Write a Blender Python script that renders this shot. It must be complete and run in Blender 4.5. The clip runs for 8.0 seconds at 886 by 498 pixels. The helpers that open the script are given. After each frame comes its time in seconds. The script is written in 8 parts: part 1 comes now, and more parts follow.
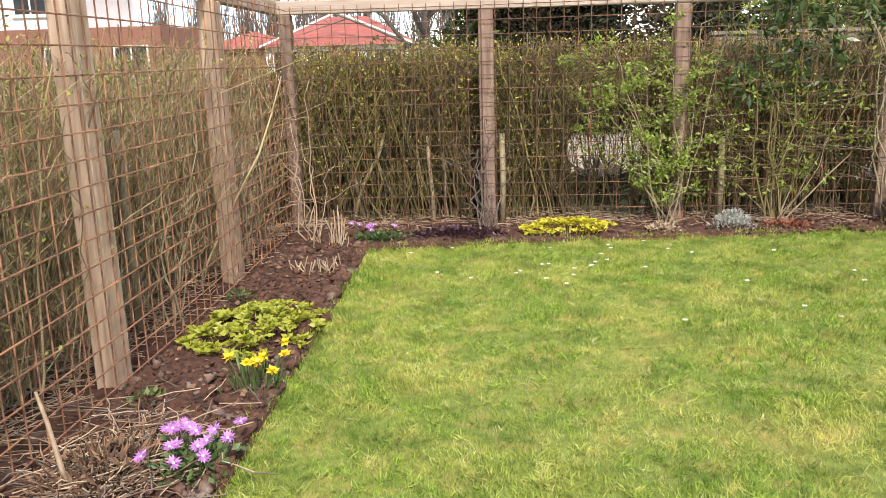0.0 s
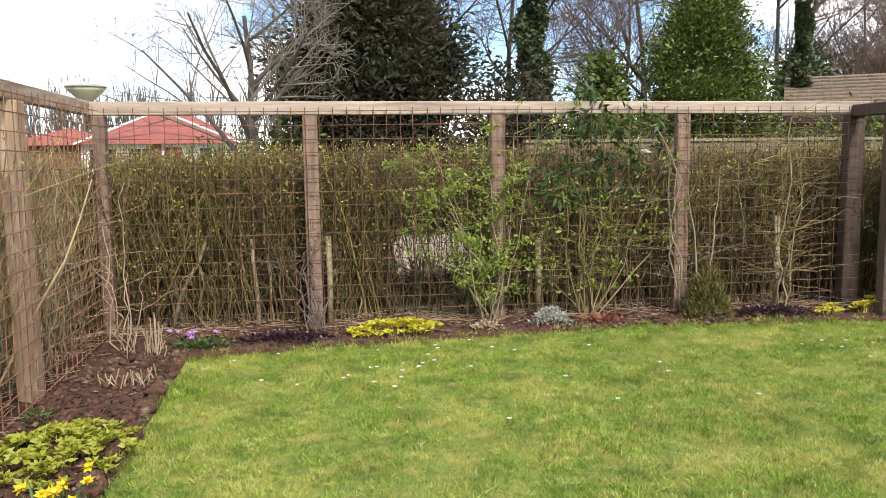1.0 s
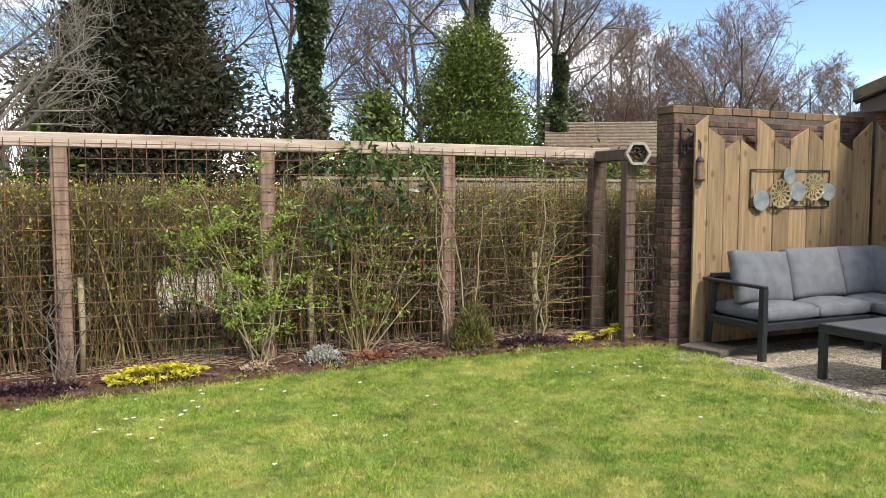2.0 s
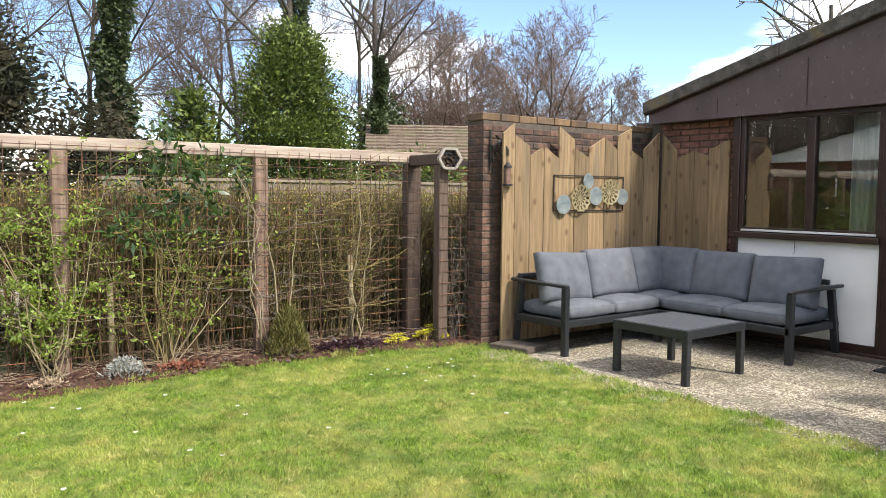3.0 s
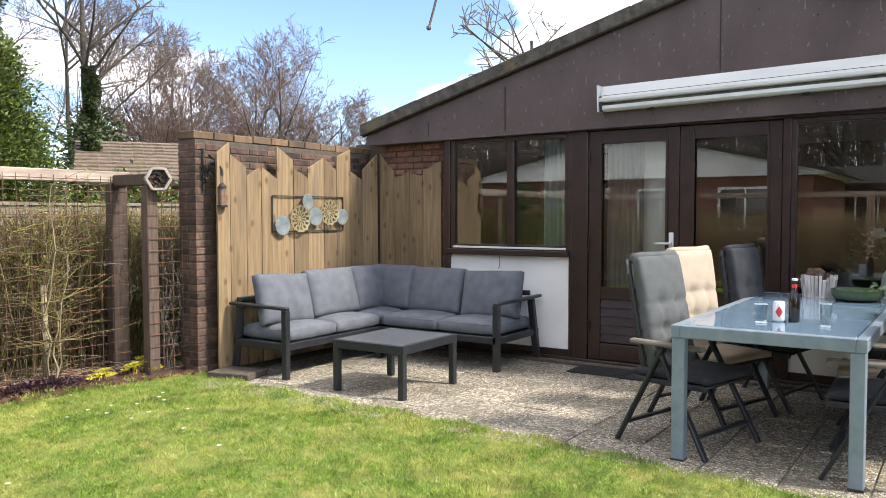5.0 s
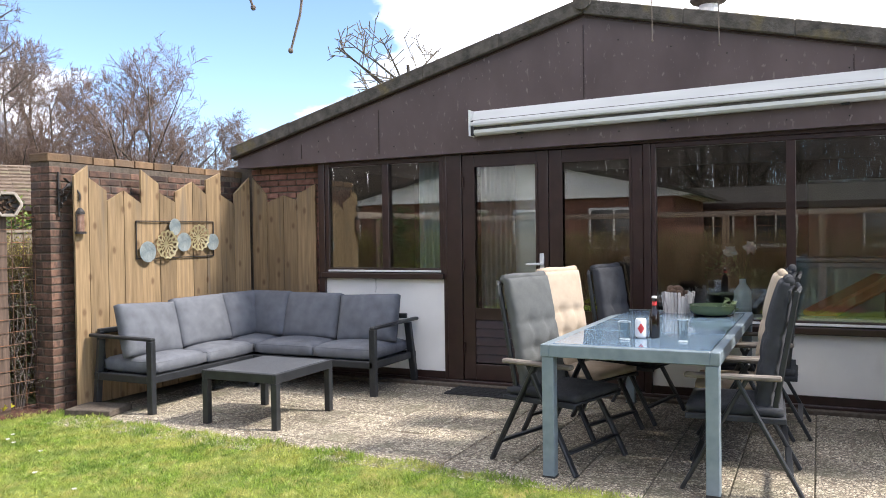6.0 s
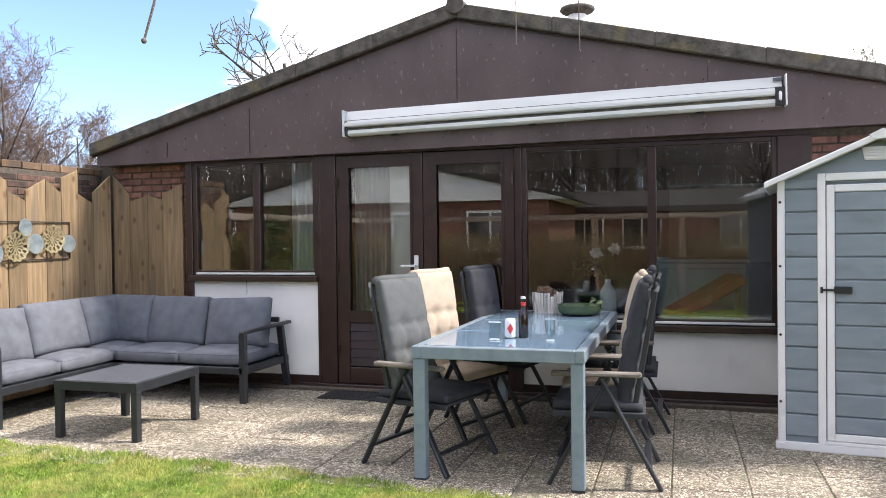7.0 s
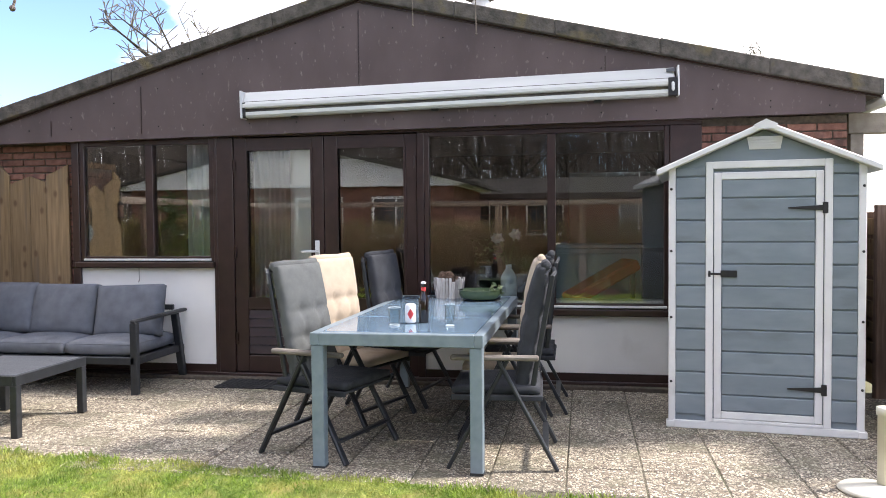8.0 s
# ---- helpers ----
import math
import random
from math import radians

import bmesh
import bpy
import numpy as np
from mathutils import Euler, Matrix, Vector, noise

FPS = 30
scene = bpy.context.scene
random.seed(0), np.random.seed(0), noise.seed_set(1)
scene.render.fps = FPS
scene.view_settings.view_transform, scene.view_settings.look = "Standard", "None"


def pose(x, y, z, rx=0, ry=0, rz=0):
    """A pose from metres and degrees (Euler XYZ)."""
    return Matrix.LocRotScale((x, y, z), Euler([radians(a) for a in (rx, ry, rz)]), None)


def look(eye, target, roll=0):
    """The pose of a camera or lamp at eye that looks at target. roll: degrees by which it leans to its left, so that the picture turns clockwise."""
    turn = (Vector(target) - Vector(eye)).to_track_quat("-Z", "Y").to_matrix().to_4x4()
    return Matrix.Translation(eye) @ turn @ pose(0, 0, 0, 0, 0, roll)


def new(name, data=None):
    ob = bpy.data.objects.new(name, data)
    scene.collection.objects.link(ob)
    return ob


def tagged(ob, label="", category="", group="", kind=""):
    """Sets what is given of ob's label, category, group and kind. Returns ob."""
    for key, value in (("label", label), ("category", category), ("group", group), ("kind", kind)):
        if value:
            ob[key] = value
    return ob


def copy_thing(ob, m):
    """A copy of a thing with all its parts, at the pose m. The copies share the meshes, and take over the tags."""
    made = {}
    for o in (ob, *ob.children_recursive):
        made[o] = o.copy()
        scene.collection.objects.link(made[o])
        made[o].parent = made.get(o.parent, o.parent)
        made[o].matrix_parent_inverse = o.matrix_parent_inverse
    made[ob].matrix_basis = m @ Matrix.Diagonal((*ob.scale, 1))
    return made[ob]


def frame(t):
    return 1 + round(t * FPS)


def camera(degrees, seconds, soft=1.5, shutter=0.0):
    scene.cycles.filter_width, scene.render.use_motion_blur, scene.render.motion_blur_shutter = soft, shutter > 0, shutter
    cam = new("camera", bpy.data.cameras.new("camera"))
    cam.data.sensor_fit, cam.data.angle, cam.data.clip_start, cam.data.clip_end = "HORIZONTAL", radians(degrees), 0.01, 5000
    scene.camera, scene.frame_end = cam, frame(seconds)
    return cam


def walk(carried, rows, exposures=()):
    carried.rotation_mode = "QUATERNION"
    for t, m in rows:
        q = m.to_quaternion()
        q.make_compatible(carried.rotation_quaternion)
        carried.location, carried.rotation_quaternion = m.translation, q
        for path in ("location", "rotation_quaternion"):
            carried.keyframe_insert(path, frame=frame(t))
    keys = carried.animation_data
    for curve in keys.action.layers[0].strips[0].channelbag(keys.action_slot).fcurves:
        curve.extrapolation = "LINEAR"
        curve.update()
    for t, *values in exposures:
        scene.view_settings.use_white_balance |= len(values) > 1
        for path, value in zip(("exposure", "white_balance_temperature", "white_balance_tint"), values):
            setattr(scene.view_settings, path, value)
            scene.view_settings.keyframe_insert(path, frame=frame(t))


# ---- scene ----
cam = camera(58.3, 8.0, 0.9)
EXPOSURE = 0.82
PATH = [
    (0, (0.649, -0.145, 1.27), (0.535, 1.798, 0.81), -1.6),
    (0.5, (0.662, -0.132, 1.28), (0.72, 1.838, 0.944), -1.3),
    (1, (0.684, -0.14, 1.3), (0.995, 1.822, 1.074), -0.7),
    (1.5, (0.725, -0.149, 1.313), (1.304, 1.758, 1.154), -0.3),
    (2, (0.77, -0.169, 1.331), (1.601, 1.645, 1.187), 0.1),
    (3.5, (0.862, -0.21, 1.354), (2.212, 1.26, 1.221), 0.5),
    (4, (0.892, -0.218, 1.354), (2.363, 1.131, 1.233), 0.4),
    (4.5, (0.939, -0.253, 1.357), (2.512, 0.978, 1.248), 0.2),
    (6, (1.022, -0.323, 1.374), (2.828, 0.535, 1.338), -0.8),
    (6.5, (1.053, -0.337, 1.369), (2.924, 0.37, 1.35), -0.9),
    (7, (1.078, -0.357, 1.368), (2.993, 0.221, 1.334), -0.7),
    (7.5, (1.107, -0.37, 1.368), (3.056, 0.074, 1.31), -0.5),
    (8, (1.125, -0.388, 1.359), (3.093, -0.037, 1.288), -0.5),
]
walk(cam, [(t, look(eye, target, roll)) for t, eye, target, roll in PATH], [(t, EXPOSURE + e, k, g) for t, e, k, g in ((0, 0.12, 6950, 14), (0.5, -0.07, 6950, 14), (1, -0.13, 6850, 11), (1.5, -0.16, 6800, 10), (2, -0.06, 6800, 9), (3.5, 0.22, 6700, 10), (4.5, 0.27, 6650, 11), (6, 0.32, 6550, 13), (8, 0.44, 6550, 15))])

# ---- light ----
SUN_EL, SUN_AZ = 46.0, 14.0          # height, and turn from -y towards +x
world = bpy.data.worlds.new("sky")
scene.world = world
world.use_nodes = True
wn, wl = world.node_tree.nodes, world.node_tree.links
wn.clear()
w_out, w_bg = wn.new("ShaderNodeOutputWorld"), wn.new("ShaderNodeBackground")
w_sky = wn.new("ShaderNodeTexSky")
w_sky.sky_type = "NISHITA"
w_sky.sun_disc = False
w_sky.sun_elevation, w_sky.sun_rotation = radians(SUN_EL), radians(180 - SUN_AZ)
w_sky.air_density, w_sky.dust_density, w_sky.ozone_density = 0.75, 0.1, 3.0
w_tc, w_map = wn.new("ShaderNodeTexCoord"), wn.new("ShaderNodeMapping")
w_map.inputs["Scale"].default_value = (1.0, 1.0, 2.4)
w_map.inputs["Location"].default_value = (0.35, 0.1, 0.2)
w_noise = wn.new("ShaderNodeTexNoise")
w_noise.inputs["Scale"].default_value, w_noise.inputs["Detail"].default_value = 2.3, 8.0
w_noise.inputs["Roughness"].default_value = 0.52
w_ramp = wn.new("ShaderNodeValToRGB")
w_ramp.color_ramp.elements[0].position, w_ramp.color_ramp.elements[1].position = 0.452, 0.60
w_mix = wn.new("ShaderNodeMixRGB")
w_mix.inputs[2].default_value = (13.0, 12.6, 12.3, 1)
wl.new(w_tc.outputs["Generated"], w_map.inputs["Vector"])
wl.new(w_map.outputs["Vector"], w_noise.inputs["Vector"])
w_sep, w_low, w_add = wn.new("ShaderNodeSeparateXYZ"), wn.new("ShaderNodeMapRange"), wn.new("ShaderNodeMath")
w_low.inputs["From Min"].default_value, w_low.inputs["From Max"].default_value = 0.10, 0.30     # clouds bank up towards the horizon
w_low.inputs["To Min"].default_value, w_low.inputs["To Max"].default_value = 0.05, -0.03
wl.new(w_tc.outputs["Generated"], w_sep.inputs["Vector"])
wl.new(w_sep.outputs["Z"], w_low.inputs["Value"])
wl.new(w_noise.outputs["Fac"], w_add.inputs[0])
wl.new(w_low.outputs[0], w_add.inputs[1])
# clearer towards the north-east, a cloud bank towards the south-east
w_sum = w_add.outputs[0]
for way, lo, hi, amount in (((0.63, 0.70, 0.33), 0.86, 0.97, -0.10), ((0.985, 0.09, 0.1), 0.80, 0.92, 0.12)):
    w_dot, w_rng, w_plus = wn.new("ShaderNodeVectorMath"), wn.new("ShaderNodeMapRange"), wn.new("ShaderNodeMath")
    w_dot.operation = "DOT_PRODUCT"
    w_dot.inputs[1].default_value = way
    w_rng.inputs["From Min"].default_value, w_rng.inputs["From Max"].default_value, w_rng.inputs["To Max"].default_value = lo, hi, amount
    wl.new(w_tc.outputs["Generated"], w_dot.inputs[0])
    wl.new(w_dot.outputs["Value"], w_rng.inputs["Value"])
    wl.new(w_sum, w_plus.inputs[0])
    wl.new(w_rng.outputs[0], w_plus.inputs[1])
    w_sum = w_plus.outputs[0]
wl.new(w_sum, w_ramp.inputs["Fac"])
wl.new(w_ramp.outputs["Color"], w_mix.inputs[0])
wl.new(w_sky.outputs["Color"], w_mix.inputs[1])
wl.new(w_mix.outputs["Color"], w_bg.inputs["Color"])
wl.new(w_bg.outputs["Background"], w_out.inputs["Surface"])
w_bg.inputs["Strength"].default_value = 0.15
sun_data = bpy.data.lights.new("sun", "SUN")
sun_data.energy, sun_data.angle, sun_data.color = 3.1, radians(8.0), (1.0, 0.95, 0.87)
sun = new("sun", sun_data)
az, el = radians(SUN_AZ), radians(SUN_EL)
sun.matrix_world = look((30 * math.sin(az) * math.cos(el), -30 * math.cos(az) * math.cos(el), 30 * math.sin(el)), (0, 0, 0))

# ---- small tools ----
def material(name, c1, c2, scale=6.0, rough=0.8, bump=0.2, bump_scale=60.0, metal=0.0, stretch=(1, 1, 1), c3=None, c3_at=0.62, big=0.7, vary=0.0, spec=0.5, knots=None):
    """Two-scale mottled surface: c1 to c2 by noise, stains of c3, fine relief, and a shift for each object."""
    m = bpy.data.materials.new(name)
    m.use_nodes = True
    n, l = m.node_tree.nodes, m.node_tree.links
    b = n["Principled BSDF"]
    b.inputs["Roughness"].default_value, b.inputs["Metallic"].default_value = rough, metal
    b.inputs["Specular IOR Level"].default_value = spec
    tc, mp = n.new("ShaderNodeTexCoord"), n.new("ShaderNodeMapping")
    mp.inputs["Scale"].default_value = stretch
    l.new(tc.outputs["Object"], mp.inputs["Vector"])
    vec = mp.outputs["Vector"]
    if vary:
        info, shift = n.new("ShaderNodeObjectInfo"), n.new("ShaderNodeVectorMath")
        mul = n.new("ShaderNodeMath")
        mul.operation, mul.inputs[1].default_value = "MULTIPLY", 37.0
        l.new(info.outputs["Random"], mul.inputs[0])
        l.new(vec, shift.inputs[0])
        l.new(mul.outputs[0], shift.inputs[1])
        vec = shift.outputs[0]
    fine = n.new("ShaderNodeTexNoise")
    fine.inputs["Scale"].default_value, fine.inputs["Detail"].default_value = scale, 6.0
    l.new(vec, fine.inputs["Vector"])
    ramp = n.new("ShaderNodeValToRGB")
    ramp.color_ramp.elements[0].position, ramp.color_ramp.elements[1].position = 0.3, 0.7
    ramp.color_ramp.elements[0].color, ramp.color_ramp.elements[1].color = (*c1, 1), (*c2, 1)
    l.new(fine.outputs["Fac"], ramp.inputs["Fac"])
    col = ramp.outputs["Color"]
    if c3:
        stain, sr, mx = n.new("ShaderNodeTexNoise"), n.new("ShaderNodeValToRGB"), n.new("ShaderNodeMixRGB")
        stain.inputs["Scale"].default_value, stain.inputs["Detail"].default_value = big, 7.0
        l.new(vec, stain.inputs["Vector"])
        sr.color_ramp.elements[0].position, sr.color_ramp.elements[1].position = c3_at - 0.08, c3_at + 0.1
        l.new(stain.outputs["Fac"], sr.inputs["Fac"])
        l.new(sr.outputs["Color"], mx.inputs[0])
        l.new(col, mx.inputs[1])
        mx.inputs[2].default_value = (*c3, 1)
        col = mx.outputs["Color"]
    if knots:
        ksep, kadd, kcom = n.new("ShaderNodeSeparateXYZ"), n.new("ShaderNodeMath"), n.new("ShaderNodeCombineXYZ")
        kmul, kv, kr, kx = n.new("ShaderNodeMath"), n.new("ShaderNodeTexVoronoi"), n.new("ShaderNodeValToRGB"), n.new("ShaderNodeMixRGB")
        kmul.operation, kmul.inputs[1].default_value = "MULTIPLY", 0.6
        kv.voronoi_dimensions = "2D"
        l.new(tc.outputs["Object"], ksep.inputs[0])
        l.new(ksep.outputs["X"], kadd.inputs[0])
        l.new(ksep.outputs["Y"], kadd.inputs[1])
        l.new(ksep.outputs["Z"], kmul.inputs[0])
        l.new(kadd.outputs[0], kcom.inputs["X"])
        l.new(kmul.outputs[0], kcom.inputs["Y"])
        l.new(kcom.outputs[0], kv.inputs["Vector"])
        kv.inputs["Scale"].default_value = 5.0
        kr.color_ramp.elements[0].position, kr.color_ramp.elements[1].position = 0.05, 0.13
        kr.color_ramp.elements[0].color, kr.color_ramp.elements[1].color = (0.85, 0.85, 0.85, 1), (0, 0, 0, 1)
        l.new(kv.outputs["Distance"], kr.inputs["Fac"])
        l.new(kr.outputs["Color"], kx.inputs[0])
        l.new(col, kx.inputs[1])
        kx.inputs[2].default_value = (*knots, 1)
        col = kx.outputs["Color"]
    if vary:
        hsv, mr = n.new("ShaderNodeHueSaturation"), n.new("ShaderNodeMapRange")
        mr.inputs["To Min"].default_value, mr.inputs["To Max"].default_value = 1 - vary, 1 + vary
        l.new(info.outputs["Random"], mr.inputs["Value"])
        l.new(mr.outputs[0], hsv.inputs["Value"])
        l.new(col, hsv.inputs["Color"])
        col = hsv.outputs["Color"]
    l.new(col, b.inputs["Base Color"])
    if bump:
        bn, bp = n.new("ShaderNodeTexNoise"), n.new("ShaderNodeBump")
        bn.inputs["Scale"].default_value, bn.inputs["Detail"].default_value = bump_scale, 4.0
        l.new(vec, bn.inputs["Vector"])
        bp.inputs["Strength"].default_value, bp.inputs["Distance"].default_value = bump, 0.01
        l.new(bn.outputs["Fac"], bp.inputs["Height"])
        l.new(bp.outputs["Normal"], b.inputs["Normal"])
    return m


def leaf_material(name, c1, c2, rough=0.55, through_light=0.35, vary_island=True, patch=None):
    """Thin leaf: colour differs from leaf to leaf, some light passes."""
    m = bpy.data.materials.new(name)
    m.use_nodes = True
    n, l = m.node_tree.nodes, m.node_tree.links
    b, out = n["Principled BSDF"], n["Material Output"]
    b.inputs["Roughness"].default_value = rough
    geo, ramp = n.new("ShaderNodeNewGeometry"), n.new("ShaderNodeValToRGB")
    ramp.color_ramp.elements[0].color, ramp.color_ramp.elements[1].color = (*c1, 1), (*c2, 1)
    l.new(geo.outputs["Random Per Island"], ramp.inputs["Fac"])
    col = ramp.outputs["Color"]
    if patch:
        tc, no, pr, mx = n.new("ShaderNodeTexCoord"), n.new("ShaderNodeTexNoise"), n.new("ShaderNodeValToRGB"), n.new("ShaderNodeMixRGB")
        no.inputs["Scale"].default_value, no.inputs["Detail"].default_value = patch[1], 5.0
        l.new(tc.outputs["Object"], no.inputs["Vector"])
        at = patch[2] if len(patch) > 2 else 0.42
        pr.color_ramp.elements[0].position, pr.color_ramp.elements[1].position = at, at + 0.24
        l.new(no.outputs["Fac"], pr.inputs["Fac"])
        l.new(pr.outputs["Color"], mx.inputs[0])
        l.new(col, mx.inputs[1])
        mx.inputs[2].default_value = (*patch[0], 1)
        col = mx.outputs["Color"]
    l.new(col, b.inputs["Base Color"])
    tr, mix = n.new("ShaderNodeBsdfTranslucent"), n.new("ShaderNodeMixShader")
    l.new(col, tr.inputs["Color"])
    mix.inputs[0].default_value = through_light
    l.new(b.outputs[0], mix.inputs[1])
    l.new(tr.outputs[0], mix.inputs[2])
    l.new(mix.outputs[0], out.inputs["Surface"])
    return m


def glass_material(name, tint=(1, 1, 1), gloss=1.0, ior=1.5):
    """Clear pane: what is behind it shows through, and its gloss follows the angle."""
    m = bpy.data.materials.new(name)
    m.use_nodes = True
    n, l = m.node_tree.nodes, m.node_tree.links
    n.remove(n["Principled BSDF"])
    tr, gl, fr, mix = n.new("ShaderNodeBsdfTransparent"), n.new("ShaderNodeBsdfGlossy"), n.new("ShaderNodeFresnel"), n.new("ShaderNodeMixShader")
    tr.inputs["Color"].default_value = (*tint, 1)
    gl.inputs["Roughness"].default_value = 0.0
    fr.inputs["IOR"].default_value = ior
    mul = n.new("ShaderNodeMath")
    mul.operation, mul.use_clamp, mul.inputs[1].default_value = "MULTIPLY", True, gloss
    l.new(fr.outputs[0], mul.inputs[0])
    l.new(mul.outputs[0], mix.inputs[0])
    l.new(tr.outputs[0], mix.inputs[1])
    l.new(gl.outputs[0], mix.inputs[2])
    l.new(mix.outputs[0], n["Material Output"].inputs["Surface"])
    return m


def link(name, bm, mat, parent=None, label="", smooth=False):
    me = bpy.data.meshes.new(name)
    bm.normal_update()
    bm.to_mesh(me)
    bm.free()
    me.materials.append(mat)
    if smooth:
        me.polygons.foreach_set("use_smooth", [True] * len(me.polygons))
    ob = new(name, me)
    if parent:
        ob.parent = parent
    return tagged(ob, label)


def part(name, bm, mat, parent, label="", smooth=False):
    return link(name, bm, mat, parent, label, smooth)


def again(ob, m, parent=None):
    """The same mesh once more, as an object of its own."""
    o = new(ob.name.split(".")[0], ob.data)
    o.parent = parent or ob.parent
    o.matrix_basis = m
    return o


def thing(name, m, label, category, group="", kind=""):
    ob = new(name)
    ob.empty_display_size = 0.1
    ob.matrix_basis = m
    return tagged(ob, label, category, group, kind)


def bulk(name, verts, faces, mat, parent=None, smooth=False):
    """A mesh of many small pieces, from arrays."""
    verts, faces = np.asarray(verts, np.float32), np.asarray(faces, np.int32)
    me = bpy.data.meshes.new(name)
    me.vertices.add(len(verts))
    me.vertices.foreach_set("co", verts.ravel())
    k = faces.shape[1]
    me.loops.add(faces.size)
    me.loops.foreach_set("vertex_index", faces.ravel())
    me.polygons.add(len(faces))
    me.polygons.foreach_set("loop_start", np.arange(0, faces.size, k, dtype=np.int32))
    me.update(calc_edges=True)
    me.materials.append(mat)
    if smooth:
        me.polygons.foreach_set("use_smooth", np.ones(len(faces), bool))
    ob = new(name, me)
    if parent:
        ob.parent = parent
    return ob


def box(bm, x0, y0, z0, x1, y1, z1, bevel=0.0, seg=1, m=None):
    r = bmesh.ops.create_cube(bm, size=1.0)
    vs = r["verts"]
    bmesh.ops.scale(bm, verts=vs, vec=(abs(x1 - x0), abs(y1 - y0), abs(z1 - z0)))
    bmesh.ops.translate(bm, verts=vs, vec=((x0 + x1) / 2, (y0 + y1) / 2, (z0 + z1) / 2))
    if bevel:
        es = list({e for v in vs for e in v.link_edges})
        got = bmesh.ops.bevel(bm, geom=es, offset=bevel, segments=seg, profile=0.5, affect="EDGES")
        vs = list({v for v in got["verts"]} | {v for v in vs if v.is_valid})
    if m is not None:
        bmesh.ops.transform(bm, matrix=m, verts=[v for v in vs if v.is_valid])
    return vs


def boxes(*rows, bevel=0.0, seg=1):
    bm = bmesh.new()
    for r in rows:
        box(bm, *r, bevel=bevel, seg=seg)
    return bm


def bar(bm, a, b, w, h, bevel=0.0, up=(0, 0, 1)):
    """A straight bar of section w x h from a to b."""
    a, b = Vector(a), Vector(b)
    d = b - a
    z = d.normalized()
    u = Vector(up)
    if abs(z.dot(u)) > 0.98:
        u = Vector((0, 1, 0))
    x = u.cross(z).normalized()
    y = z.cross(x)
    m = Matrix((x, y, z)).transposed().to_4x4()
    m.translation = (a + b) / 2
    box(bm, -w / 2, -h / 2, -d.length / 2, w / 2, h / 2, d.length / 2, bevel, 1, m)


def tube(bm, pts, r, sides=6, r1=None, cap=True):
    """A round bar along pts, from radius r to r1."""
    pts = [Vector(p) for p in pts]
    rings = []
    for i, p in enumerate(pts):
        d = (pts[min(i + 1, len(pts) - 1)] - pts[max(i - 1, 0)]).normalized()
        u = Vector((0, 0, 1)) if abs(d.z) < 0.9 else Vector((1, 0, 0))
        x = u.cross(d).normalized()
        y = d.cross(x)
        rr = r if r1 is None else r + (r1 - r) * i / (len(pts) - 1)
        rings.append([bm.verts.new(p + rr * (math.cos(6.2832 * k / sides) * x + math.sin(6.2832 * k / sides) * y)) for k in range(sides)])
    for q, s in zip(rings, rings[1:]):
        for k in range(sides):
            bm.faces.new((q[k], q[(k + 1) % sides], s[(k + 1) % sides], s[k]))
    if cap:
        bm.faces.new(rings[0][::-1])
        bm.faces.new(rings[-1])


def lathe(bm, profile, sides=20, centre=(0, 0, 0)):
    """A turned shape; profile of (radius, z)."""
    cx, cy, cz = centre
    rings = [[bm.verts.new((cx + r * math.cos(6.2832 * k / sides), cy + r * math.sin(6.2832 * k / sides), cz + z)) for k in range(sides)] for r, z in profile]
    for q, s in zip(rings, rings[1:]):
        for k in range(sides):
            bm.faces.new((q[k], q[(k + 1) % sides], s[(k + 1) % sides], s[k]))
    bm.faces.new(rings[0][::-1])
    bm.faces.new(rings[-1])


def prism(bm, outline, axis, lo, hi):
    """An outline in the plane across axis ('x': (y, z), 'y': (x, z), 'z': (x, y)), from lo to hi."""
    def at(p, v):
        return {"x": (v, p[0], p[1]), "y": (p[0], v, p[1]), "z": (p[0], p[1], v)}[axis]
    a = [bm.verts.new(at(p, lo)) for p in outline]
    b = [bm.verts.new(at(p, hi)) for p in outline]
    bm.faces.new(a)
    bm.faces.new(b[::-1])
    for i in range(len(a)):
        j = (i + 1) % len(a)
        bm.faces.new((a[j], a[i], b[i], b[j]))
    bmesh.ops.recalc_face_normals(bm, faces=bm.faces)


